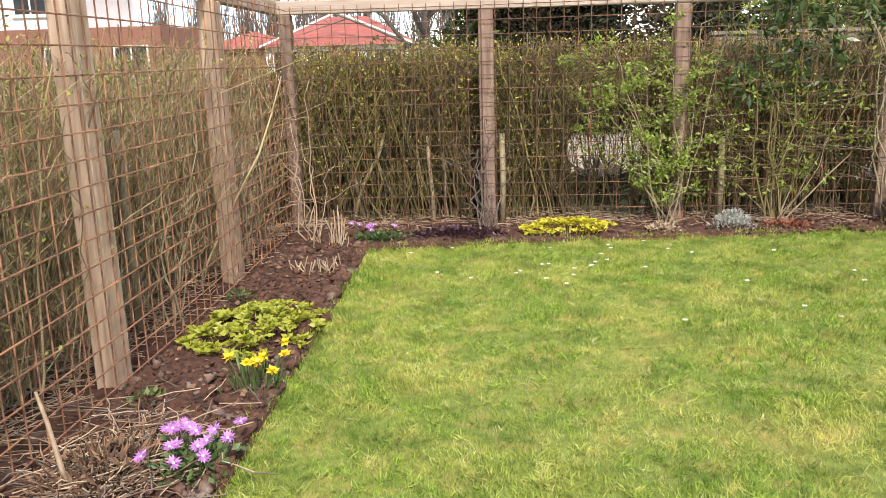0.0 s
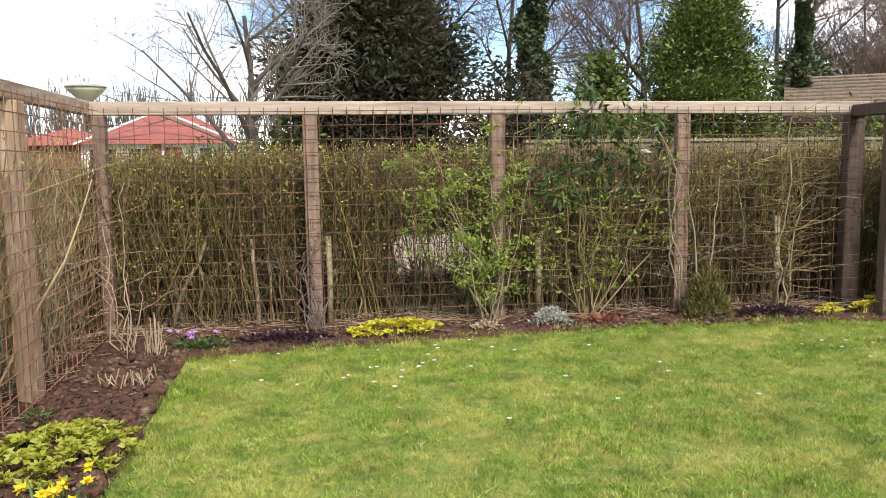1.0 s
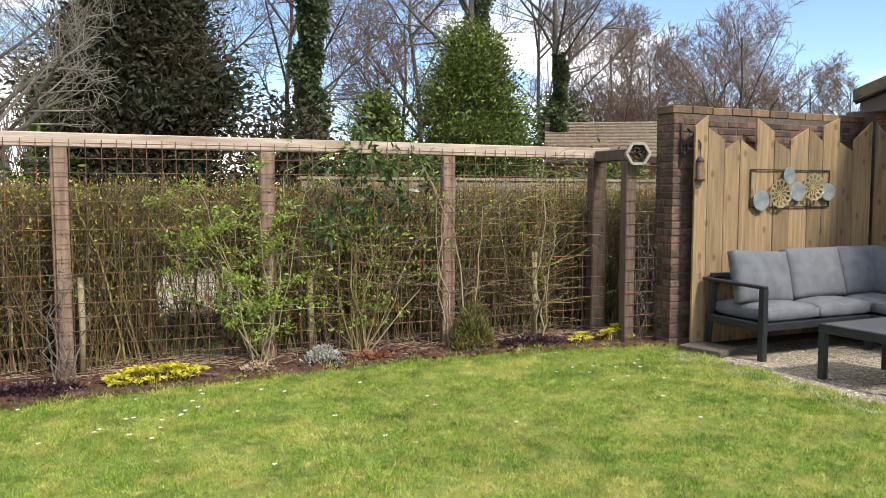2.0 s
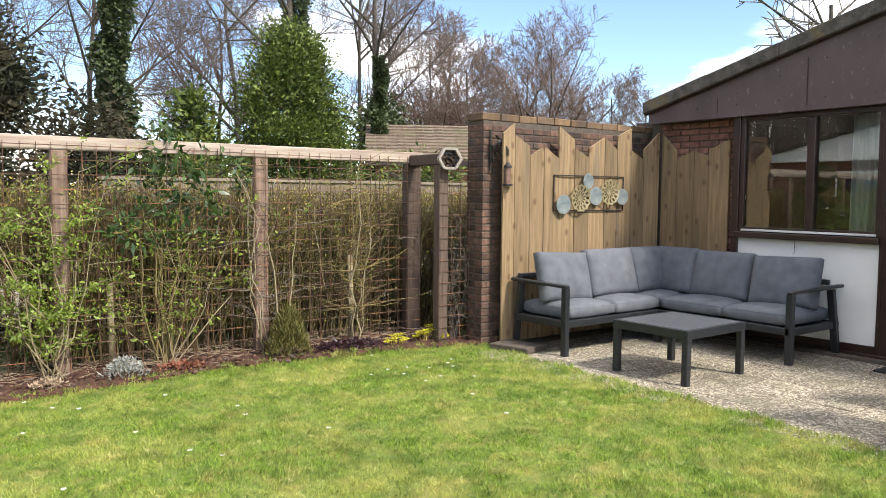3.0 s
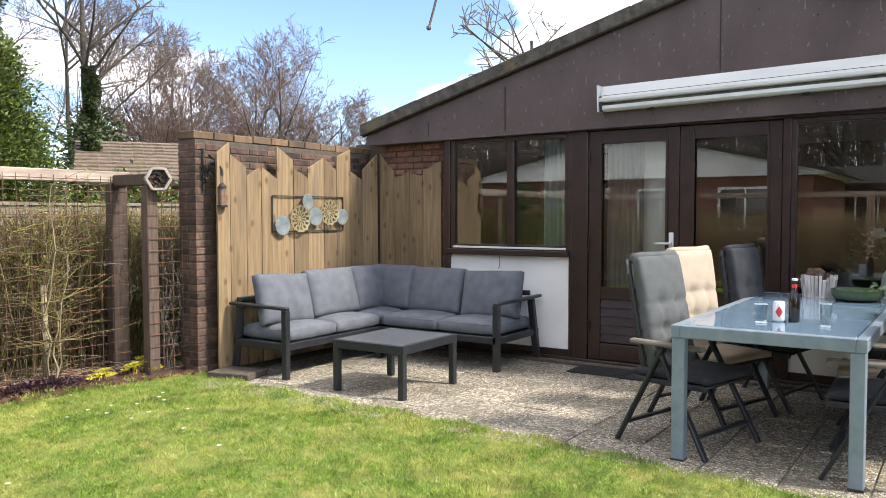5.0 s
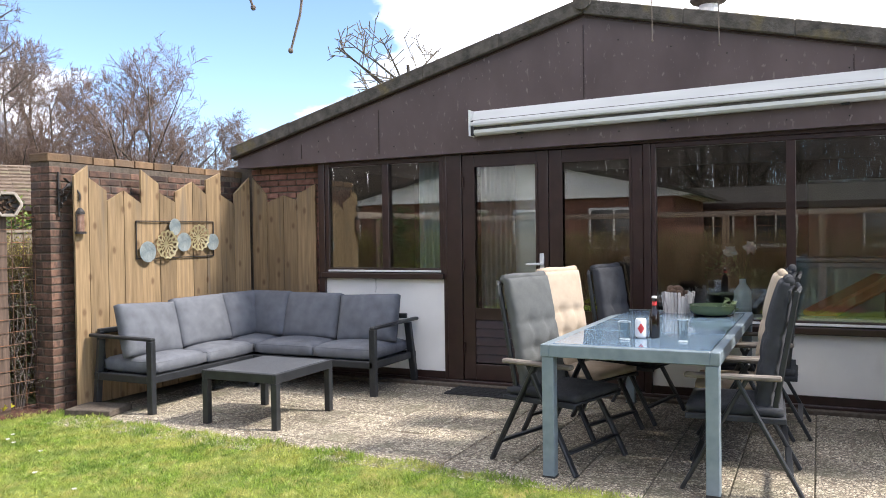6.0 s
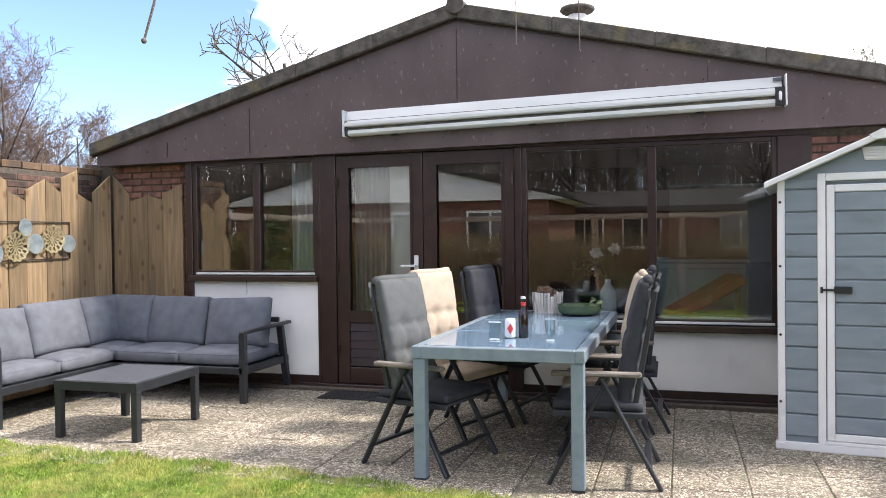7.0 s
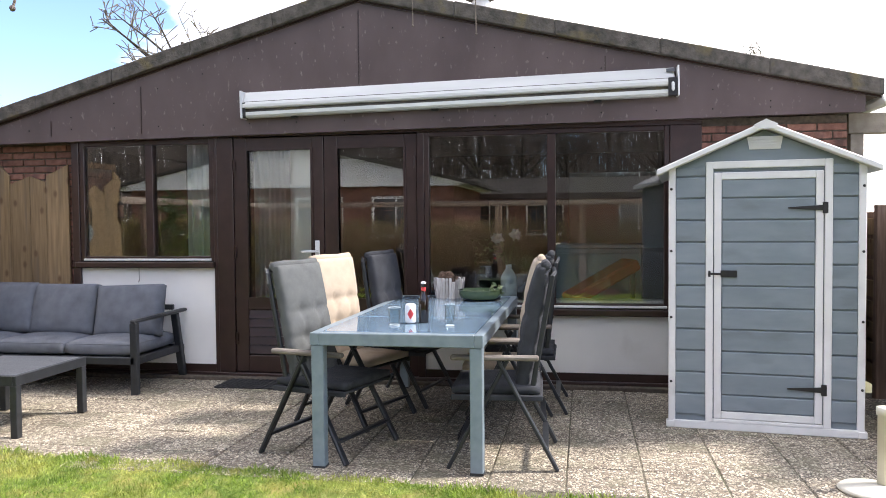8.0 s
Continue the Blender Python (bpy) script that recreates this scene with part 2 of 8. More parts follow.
def cushion(bm, w, d, h, puff=0.03, nx=9, ny=9, m=None, dents=(), edge=0.72, seams=(), useams=()):
    """A soft block w x d x h, standing on z = 0, bulging, with buttons pulled in at dents (u, v in -1..1)."""
    top, bot = [], []
    for i in range(nx + 1):
        for j in range(ny + 1):
            u, v = 2 * i / nx - 1, 2 * j / ny - 1
            e = (1 - u ** 6) * (1 - v ** 6)
            k = max(0.0, e) ** 0.35
            t = h / 2 * (edge + (1 - edge) * k) + puff * (1 - u * u) * (1 - v * v)
            for du, dv, amount in dents:
                t -= amount * math.exp(-(((u - du) * w / 2) ** 2 + ((v - dv) * d / 2) ** 2) / 0.0020)
            for dv, amount in seams:
                t -= amount * math.exp(-((v - dv) * d / 2) ** 2 / 0.00035)
            for du, top_v, amount in useams:
                t -= amount * math.exp(-((u - du) * w / 2) ** 2 / 0.00035) * (v < top_v)
            s = 1 - 0.015 * (1 - k)
            top.append(bm.verts.new((u * w / 2 * s, v * d / 2 * s, h / 2 + t)))
            bot.append(bm.verts.new((u * w / 2 * s, v * d / 2 * s, h / 2 - t * 0.95)))
    vs = top + bot
    for i in range(nx):
        for j in range(ny):
            a, b, c, d2 = i * (ny + 1) + j, (i + 1) * (ny + 1) + j, (i + 1) * (ny + 1) + j + 1, i * (ny + 1) + j + 1
            bm.faces.new((top[a], top[b], top[c], top[d2]))
            bm.faces.new((bot[a], bot[d2], bot[c], bot[b]))
    ring = [i * (ny + 1) for i in range(nx + 1)] + [nx * (ny + 1) + j for j in range(1, ny + 1)] + [i * (ny + 1) + ny for i in range(nx - 1, -1, -1)] + [j for j in range(ny - 1, 0, -1)]
    for a, b in zip(ring, ring[1:] + ring[:1]):
        bm.faces.new((top[a], bot[a], bot[b], top[b]))
    if m is not None:
        bmesh.ops.transform(bm, matrix=m, verts=vs)


def stems(paths, radii, sides=3):
    """Many thin tapered stems at once. paths: (n, k, 3), radii: (n, k)."""
    paths, radii = np.asarray(paths, float), np.asarray(radii, float)
    n, k, _ = paths.shape
    d = np.gradient(paths, axis=1)
    d /= np.linalg.norm(d, axis=2, keepdims=True) + 1e-9
    ref = np.where(np.abs(d[..., 2:3]) < 0.8, np.array([0, 0, 1.0]), np.array([1.0, 0, 0]))
    x = np.cross(ref, d)
    x /= np.linalg.norm(x, axis=2, keepdims=True) + 1e-9
    y = np.cross(d, x)
    ang = 2 * np.pi * np.arange(sides) / sides
    v = paths[:, :, None] + radii[:, :, None, None] * (np.cos(ang)[None, None, :, None] * x[:, :, None] + np.sin(ang)[None, None, :, None] * y[:, :, None])
    idx = np.arange(n * k * sides).reshape(n, k, sides)
    a, b = idx[:, :-1], idx[:, 1:]
    f = np.stack([a, np.roll(a, -1, 2), np.roll(b, -1, 2), b], -1).reshape(-1, 4)
    return v.reshape(-1, 3), f


def leaves(at, way, size, width=0.45, rng=None, fold=0.25):
    """Diamond leaves, folded along the middle: at (n, 3), way (n, 3), size (n,)."""
    n = len(at)
    rng = rng or np.random.default_rng(1)
    way = way / (np.linalg.norm(way, axis=1, keepdims=True) + 1e-9)
    side = np.cross(way, rng.normal(size=(n, 3)))
    side /= np.linalg.norm(side, axis=1, keepdims=True) + 1e-9
    up = np.cross(side, way)
    s = np.asarray(size)[:, None]
    mid = at + way * s * 0.45
    v = np.stack([at, mid + side * s * width / 2 + up * s * fold * 0.3, at + way * s, mid - side * s * width / 2 + up * s * fold * 0.3], 1)
    f = np.arange(4 * n).reshape(n, 4)
    return v.reshape(-1, 3), f


def join_arrays(*pairs):
    vs, fs, k = [], [], 0
    for v, f in pairs:
        vs.append(v)
        fs.append(np.asarray(f) + k)
        k += len(v)
    return np.concatenate(vs), np.concatenate(fs)

# ---- materials ----
M_SOIL = material("soil", (0.024, 0.010, 0.006), (0.098, 0.041, 0.024), 26, 0.95, 1.0, 40, c3=(0.15, 0.105, 0.08), c3_at=0.68, big=9.0)
M_LAWN = material("lawn_ground", (0.075, 0.120, 0.018), (0.19, 0.235, 0.045), 22, 0.95, 0.8, 90, c3=(0.30, 0.25, 0.075), c3_at=0.58, big=4.0)
M_FIELD = material("meadow", (0.05, 0.08, 0.02), (0.10, 0.12, 0.04), 0.6, 0.95, 0.4, 12, c3=(0.17, 0.15, 0.08), c3_at=0.6, big=0.15)
M_ROAD = material("pale_gravel", (0.25, 0.215, 0.178), (0.36, 0.32, 0.27), 5, 0.95, 0.5, 60, c3=(0.29, 0.25, 0.21), big=0.6)
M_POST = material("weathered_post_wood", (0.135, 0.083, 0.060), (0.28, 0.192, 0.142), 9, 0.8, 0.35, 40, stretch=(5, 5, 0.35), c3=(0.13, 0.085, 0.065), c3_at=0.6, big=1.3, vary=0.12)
M_RAIL = material("grey_rail_wood", (0.30, 0.235, 0.185), (0.50, 0.41, 0.335), 7, 0.85, 0.35, 40, stretch=(0.4, 6, 6), c3=(0.16, 0.11, 0.08), c3_at=0.62, big=1.5)
M_RAIL_Y = material("grey_rail_wood_along", (0.26, 0.20, 0.155), (0.44, 0.35, 0.28), 7, 0.85, 0.35, 40, stretch=(6, 0.4, 6), c3=(0.16, 0.11, 0.08), c3_at=0.62, big=1.5)
# post wood again, lightened for the direct sun on the side fence posts
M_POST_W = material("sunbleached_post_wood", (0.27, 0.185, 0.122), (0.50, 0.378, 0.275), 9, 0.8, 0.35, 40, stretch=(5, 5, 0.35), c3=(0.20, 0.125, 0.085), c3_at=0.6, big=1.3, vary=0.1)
# post wood again, darkened as the shade by the brick wall
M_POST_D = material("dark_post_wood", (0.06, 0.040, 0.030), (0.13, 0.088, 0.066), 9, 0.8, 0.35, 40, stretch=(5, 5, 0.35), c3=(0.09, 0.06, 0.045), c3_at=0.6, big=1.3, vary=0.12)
# lighter copy of the wire rust for the side fence, sunlight put into its colour
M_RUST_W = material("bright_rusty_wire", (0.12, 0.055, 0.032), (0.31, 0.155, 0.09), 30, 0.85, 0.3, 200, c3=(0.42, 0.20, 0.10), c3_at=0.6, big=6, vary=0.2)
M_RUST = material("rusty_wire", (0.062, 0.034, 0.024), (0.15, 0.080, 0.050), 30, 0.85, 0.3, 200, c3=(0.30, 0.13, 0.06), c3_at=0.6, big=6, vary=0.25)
M_BOARD = material("treated_pine_board", (0.165, 0.112, 0.057), (0.295, 0.203, 0.110), 6.5, 0.78, 0.25, 40, stretch=(6, 6, 0.4), c3=(0.15, 0.115, 0.078), c3_at=0.62, big=2.6, vary=0.28, knots=(0.12, 0.07, 0.035))
M_BRICK = material("old_brick", (0.062, 0.036, 0.027), (0.165, 0.092, 0.063), 18, 0.9, 0.5, 90, c3=(0.055, 0.038, 0.032), c3_at=0.56, big=7, vary=0.42)
M_MORTAR = material("mortar", (0.065, 0.052, 0.041), (0.13, 0.105, 0.08), 30, 0.95, 0.5, 120, c3=(0.09, 0.08, 0.065), big=3)
M_CLAD = material("brown_cladding", (0.070, 0.048, 0.045), (0.113, 0.081, 0.077), 1.6, 0.40, 0.06, 60, stretch=(1, 1.5, 0.8), c3=(0.25, 0.21, 0.19), c3_at=0.70, big=17)
M_FRAME = material("dark_brown_paint", (0.022, 0.011, 0.009), (0.038, 0.019, 0.016), 8, 0.32, 0.05, 120)
M_VERGE = material("mossy_roof_edge", (0.05, 0.046, 0.040), (0.13, 0.115, 0.10), 14, 0.95, 0.8, 50, c3=(0.16, 0.13, 0.06), c3_at=0.66, big=5)
M_TILEROOF = material("roof_sheet", (0.09, 0.07, 0.06), (0.17, 0.14, 0.12), 5, 0.9, 0.4, 40, c3=(0.12, 0.12, 0.06), big=1.2)
M_WHITE = material("white_panel_paint", (0.78, 0.77, 0.74), (0.86, 0.85, 0.82), 2.5, 0.45, 0.05, 40, c3=(0.62, 0.60, 0.55), c3_at=0.68, big=2)
M_ALU = material("white_aluminium", (0.55, 0.56, 0.54), (0.69, 0.70, 0.68), 5, 0.35, 0.04, 60, stretch=(1, 0.2, 1), c3=(0.40, 0.40, 0.33), c3_at=0.68, big=2.5)
M_GLASS = glass_material("window_glass", (0.92, 0.95, 0.94), 3.0, 1.52)
M_BLACKGAP = material("dark_gap", (0.012, 0.011, 0.010), (0.025, 0.022, 0.02), 10, 0.9, 0.1)


def slab_material():
    """Exposed-aggregate concrete: pebbles of differing colour set in grey cement."""
    m = bpy.data.materials.new("exposed_aggregate")
    m.use_nodes = True
    n, l = m.node_tree.nodes, m.node_tree.links
    b = n["Principled BSDF"]
    b.inputs["Roughness"].default_value = 0.85
    tc, info, add = n.new("ShaderNodeTexCoord"), n.new("ShaderNodeObjectInfo"), n.new("ShaderNodeVectorMath")
    l.new(tc.outputs["Object"], add.inputs[0])
    l.new(info.outputs["Random"], add.inputs[1])
    vo = n.new("ShaderNodeTexVoronoi")
    vo.inputs["Scale"].default_value = 62
    l.new(add.outputs[0], vo.inputs["Vector"])
    ramp = n.new("ShaderNodeValToRGB")
    e = ramp.color_ramp.elements
    e[0].position, e[0].color = 0.0, (0.14, 0.105, 0.075, 1)
    e[1].position, e[1].color = 1.0, (0.70, 0.63, 0.49, 1)
    mid = e.new(0.45)
    mid.color = (0.41, 0.352, 0.262, 1)
    sep = n.new("ShaderNodeSeparateColor")
    l.new(vo.outputs["Color"], sep.inputs["Color"])
    l.new(sep.outputs[0], ramp.inputs["Fac"])
    edge = n.new("ShaderNodeTexVoronoi")
    edge.feature = "DISTANCE_TO_EDGE"
    edge.inputs["Scale"].default_value = 62
    l.new(add.outputs[0], edge.inputs["Vector"])
    er = n.new("ShaderNodeValToRGB")
    er.color_ramp.elements[0].position, er.color_ramp.elements[1].position = 0.03, 0.16
    l.new(edge.outputs["Distance"], er.inputs["Fac"])
    mx = n.new("ShaderNodeMixRGB")
    mx.inputs[1].default_value = (0.09, 0.078, 0.062, 1)
    l.new(er.outputs["Color"], mx.inputs[0])
    l.new(ramp.outputs["Color"], mx.inputs[2])
    st, sr, mx2 = n.new("ShaderNodeTexNoise"), n.new("ShaderNodeValToRGB"), n.new("ShaderNodeMixRGB")
    st.inputs["Scale"].default_value, st.inputs["Detail"].default_value = 4.5, 6
    l.new(add.outputs[0], st.inputs["Vector"])
    sr.color_ramp.elements[0].position, sr.color_ramp.elements[1].position = 0.5, 0.75
    l.new(st.outputs["Fac"], sr.inputs["Fac"])
    mulf = n.new("ShaderNodeMath")
    mulf.operation, mulf.inputs[1].default_value = "MULTIPLY", 0.75
    l.new(sr.outputs["Color"], mulf.inputs[0])
    l.new(mulf.outputs[0], mx2.inputs[0])
    l.new(mx.outputs["Color"], mx2.inputs[1])
    mx2.inputs[2].default_value = (0.15, 0.145, 0.09, 1)
    hsv, mr = n.new("ShaderNodeHueSaturation"), n.new("ShaderNodeMapRange")
    mr.inputs["To Min"].default_value, mr.inputs["To Max"].default_value = 0.86, 1.12
    l.new(info.outputs["Random"], mr.inputs["Value"])
    l.new(mr.outputs[0], hsv.inputs["Value"])
    l.new(mx2.outputs["Color"], hsv.inputs["Color"])
    l.new(hsv.outputs["Color"], b.inputs["Base Color"])
    bp = n.new("ShaderNodeBump")
    bp.inputs["Strength"].default_value, bp.inputs["Distance"].default_value = 0.9, 0.004
    l.new(edge.outputs["Distance"], bp.inputs["Height"])
    l.new(bp.outputs["Normal"], b.inputs["Normal"])
    return m


M_SLAB = slab_material()
M_JOINT = material("gritty_joint", (0.07, 0.06, 0.042), (0.19, 0.165, 0.12), 40, 0.95, 0.6, 120, c3=(0.07, 0.08, 0.035), c3_at=0.6, big=2)

# ---- ground ----
def bed_north(x):
    """Where the lawn ends at the north bed."""
    return float(np.interp(x, [-0.3, 0.0, 0.8, 2.0, 3.2, 4.4, 5.0, 5.4], [5.15, 5.24, 5.34, 5.47, 5.57, 5.45, 5.34, 5.22]))


def patio_edge(y):
    """Where the lawn ends at the patio."""
    return float(np.interp(y, [-6, -2, -0.2, 1.0, 2.0, 3.0, 4.6, 5.0], [4.7, 4.85, 5.01, 5.14, 5.25, 5.28, 5.36, 5.42]))


BED_X = -0.2
gx = np.concatenate([[-400, -120, -50, -25, -14, -9], np.arange(-6, 12.01, 1.0), [16, 25, 45, 90, 200, 400]])
gy = np.concatenate([[-400, -150, -60, -30, -16], np.arange(-10, 16.01, 1.0), [22, 32, 55, 110, 220, 400]])
bm = bmesh.new()
grid = [[bm.verts.new((x, y, -0.06 + (0.012 * math.sin(x * 1.7 + y) if abs(x) < 12 else 0))) for y in gy] for x in gx]
for i in range(len(gx) - 1):
    for j in range(len(gy) - 1):
        bm.faces.new((grid[i][j], grid[i + 1][j], grid[i + 1][j + 1], grid[i][j + 1]))
tagged(link("ground", bm, M_FIELD), "rough grassy ground round the garden", "ground", kind="structure")


def sheet(name, mat, x0, x1, y0, y1, step, keep, height, label, category):
    """A ground sheet of small faces where keep(x, y) holds, with its edge closed down."""
    bm = bmesh.new()
    nx, ny = int((x1 - x0) / step), int((y1 - y0) / step)
    vs = {}
    for i in range(nx):
        for j in range(ny):
            x, y = x0 + (i + 0.5) * step, y0 + (j + 0.5) * step
            if keep(x, y):
                c = []
                for a, b in ((i, j), (i + 1, j), (i + 1, j + 1), (i, j + 1)):
                    if (a, b) not in vs:
                        px, py = x0 + a * step, y0 + b * step
                        vs[a, b] = bm.verts.new((px, py, height(px, py)))
                    c.append(vs[a, b])
                bm.faces.new(c)
    rim = [e for e in bm.edges if e.is_boundary]
    got = bmesh.ops.extrude_edge_only(bm, edges=rim)
    bmesh.ops.translate(bm, verts=[v for v in got["geom"] if isinstance(v, bmesh.types.BMVert)], vec=(0, 0, -0.08))
    return tagged(link(name, bm, mat, smooth=True), label, category, kind="structure")


def lawn_z(x, y):
    return 0.006 * noise.noise((x * 1.3, y * 1.3, 0)) - 0.004


def soil_z(x, y):
    d = min(1.0, max(0.0, 0.5 * (x < 5.5)) )
    return 0.012 + 0.05 * d * (0.6 + 0.4 * noise.noise((x * 2, y * 2, 3))) + 0.028 * noise.noise((x * 9, y * 9, 5)) + 0.022 * noise.noise((x * 24, y * 24, 9))


def on_lawn(x, y):
    return x > BED_X + 0.02 * math.sin(y * 7) and y < bed_north(x) + 0.02 * math.sin(x * 8) and x < patio_edge(y)


sheet("lawn", M_LAWN, -0.3, 5.5, -7.0, 5.7, 0.05, on_lawn, lawn_z, "mown spring lawn with pale mossy patches", "lawn")
sheet("planting_bed", M_SOIL, -1.2, 5.46, -1.0, 6.2, 0.025, lambda x, y: (x < BED_X + 0.03 or y > bed_north(min(x, 5.4)) - 0.03) and y > -1.0 and not (x > 5.38 and y < 5.3), soil_z, "dark crumbly soil of the garden bed", "flower bed")
bm = bmesh.new()
box(bm, 4.5, -7.0, -0.12, 7.75, 5.22, -0.008)
tagged(link("pavement", bm, M_JOINT), "sandy base and joints of the patio paving", "patio", kind="structure")
patio = bpy.data.objects["pavement"]

# ---- house ----
HX = 7.63                      # plane of the window frames
bm = bmesh.new()
prism(bm, [(5.10, 2.18), (1.435, 3.18), (-2.45, 2.28), (-2.45, 2.145), (5.10, 2.083)], "x", 7.53, 7.62)
gable = tagged(link("gable_wall", bm, M_CLAD), "dark brown sheet cladding with faint weather streaks", "gable", kind="structure")
# cover strips and screws of the cladding sheets
for y, z0, z1 in ((1.45, 2.50, 3.10), (3.42, 2.14, 2.55), (-0.55, 2.52, 2.64), (4.3, 2.14, 2.28)):
    part("cover_strip", boxes((7.526, y - 0.004, z0, 7.531, y + 0.004, z1)), M_FRAME, gable)
bm = bmesh.new()
for y in np.arange(-2.2, 5.0, 0.42):
    top = 3.10 - (0.265 * (y - 1.435) if y > 1.435 else 0.237 * (1.435 - y))
    for z in (2.2, top - 0.09):
        if z > 2.16:
            bmesh.ops.create_uvsphere(bm, u_segments=6, v_segments=4, radius=0.006, matrix=Matrix.Translation((7.53, y, z)))
part("screw", bm, M_BLACKGAP, gable)
# roof slopes with the mossy verge
roof = tagged(new("roof"), "low-pitched grey roof with a mossy weathered verge", "roof", kind="structure")
def slope(name, y0, z0, y1, z1):
    bm = bmesh.new()
    prism(bm, [(y0, z0), (y1, z1), (y1, z1 - 0.10), (y0, z0 - 0.10)], "x", 7.50, 16.5)
    part(name, bm, M_TILEROOF, roof)
    bm = bmesh.new()
    n = 5
    pts = [(y0 + (y1 - y0) * k / n, z0 + (z1 - z0) * k / n) for k in range(n + 1)]
    for (a, b), (c, d) in zip(pts, pts[1:]):
        lift = random.uniform(0.0, 0.005)
        prism(bm, [(a, b + 0.022 + lift), (c, d + 0.018 + lift), (c, d - 0.10), (a, b - 0.10)], "x", 7.465, 7.53)
    bmesh.ops.bevel(bm, geom=bm.edges[:], offset=0.008, segments=1, affect="EDGES")
    part("verge", bm, M_VERGE, roof, "mossy grey roof verge")
    bm = bmesh.new()
    prism(bm, [(y0, z0 - 0.10), (y1, z1 - 0.10), (y1, z1 - 0.115), (y0, z0 - 0.115)], "x", 7.514, 7.53)
    part("barge_board", bm, M_FRAME, roof)
slope("roof_slope", 1.435, 3.29, 5.14, 2.28)
slope("roof_slope", 1.435, 3.28, -2.56, 2.355)
bm = bmesh.new()
tube(bm, [(7.43, 1.435, 3.28), (16.5, 1.435, 3.28)], 0.075, 12)
part("ridge_cap", bm, M_VERGE, roof, "round mossy ridge cap")
# flue on the roof
flue = thing("roof_flue", pose(10.2, 0.77, 3.15), "short pale roof flue with a dark flat cap", "chimney")
bm = bmesh.new()
lathe(bm, [(0.115, -0.2), (0.115, 0.66), (0.10, 0.70)], 20)
part("pipe", bm, M_WHITE, flue)
bm = bmesh.new()
lathe(bm, [(0.08, 0.69), (0.18, 0.73), (0.2, 0.755), (0.185, 0.785), (0.06, 0.81)], 24)
part("cap", bm, M_VERGE, flue, "dark flat cap", True)

# brick side strips of the front, one by one
BRICK = (0.21, 0.10, 0.052)
bm = bmesh.new()
box(bm, -BRICK[0] / 2, -BRICK[1] / 2, -BRICK[2] / 2, BRICK[0] / 2, BRICK[1] / 2, BRICK[2] / 2, 0.004)
brick_mesh = bpy.data.meshes.new("brick")
bm.to_mesh(brick_mesh)
bm.free()
brick_mesh.materials.append(M_BRICK)
bm = bmesh.new()
box(bm, -0.05, -0.05, -0.026, 0.05, 0.05, 0.026, 0.004)
half_mesh = bpy.data.meshes.new("half_brick")
bm.to_mesh(half_mesh)
bm.free()
half_mesh.materials.append(M_BRICK)
COURSE, STRETCH = 0.0635, 0.222


M_BRICK_R = material("red_brick", (0.16, 0.072, 0.052), (0.27, 0.135, 0.10), 18, 0.9, 0.5, 90, c3=(0.10, 0.055, 0.045), c3_at=0.6, big=7, vary=0.3)
red_mesh = brick_mesh.copy()
red_mesh.materials.clear()
red_mesh.materials.append(M_BRICK_R)


def brick_run(parent, a, b, z0, z1, depth_in, turned, mesh=None):
    """Running bond from a to b along the wall; at(s, z) is given by turned: ('x', y) or ('y', x)."""
    axis, face = turned
    k = 0
    z = z0 + 0.032
    while z + 0.02 < z1:
        s = a + (0.0 if k % 2 else -STRETCH / 2)
        while s < b - 0.01:
            lo, hi = max(s, a), min(s + 0.21, b)
            if hi - lo > 0.03:
                o = new("brick", mesh or brick_mesh)
                o.parent = parent
                c, jit = (lo + hi) / 2, random.uniform(-0.0025, 0.0025)
                sc = ((hi - lo) / 0.21, 1, 1)
                if axis == "x":
                    o.matrix_basis = Matrix.LocRotScale((c, face + 0.05 * depth_in + jit, z), Euler((0, 0, random.uniform(-0.006, 0.006))), sc)
                else:
                    o.matrix_basis = Matrix.LocRotScale((face + 0.05 * depth_in + jit, c, z), Euler((0, 0, math.pi / 2 + random.uniform(-0.006, 0.006))), sc)
            s += STRETCH
        z += COURSE
        k += 1


house_l = tagged(link("wall_west_left", boxes((7.715, 4.165, -0.05, 7.95, 5.4, 2.12)), M_MORTAR), "red-brown brick wall beside the windows", "brick wall", kind="structure")
house_r = tagged(link("wall_west_right", boxes((7.66, -2.36, -0.05, 7.95, -1.29, 2.14)), M_MORTAR), "red brick wall at the end of the front", "brick wall", kind="structure")
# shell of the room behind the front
# near-black walls and ceiling: the dimness of the room is put into their colour
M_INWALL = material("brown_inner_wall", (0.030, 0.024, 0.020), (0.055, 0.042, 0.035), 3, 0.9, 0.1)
tagged(link("wall_back", boxes((11.4, -2.36, -0.05, 11.6, 5.2, 2.6)), M_INWALL), "plain inner wall in a dimmed near-black brown", "wall", kind="structure")
tagged(link("wall_side_north", boxes((7.96, 5.06, -0.05, 16.4, 5.2, 2.3)), M_MORTAR), "plain side wall of the house", "wall", kind="structure")
tagged(link("wall_side_south", boxes((7.96, -2.36, -0.05, 16.4, -2.2, 2.3)), M_MORTAR), "plain side wall of the house", "wall", kind="structure")
tagged(link("ceiling", boxes((7.66, -2.2, 2.2, 11.4, 5.06, 2.26)), M_INWALL), "plain ceiling of the room in a dimmed near-black brown", "ceiling", kind="structure")
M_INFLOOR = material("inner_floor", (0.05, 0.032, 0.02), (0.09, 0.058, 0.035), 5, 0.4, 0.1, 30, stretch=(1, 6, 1))
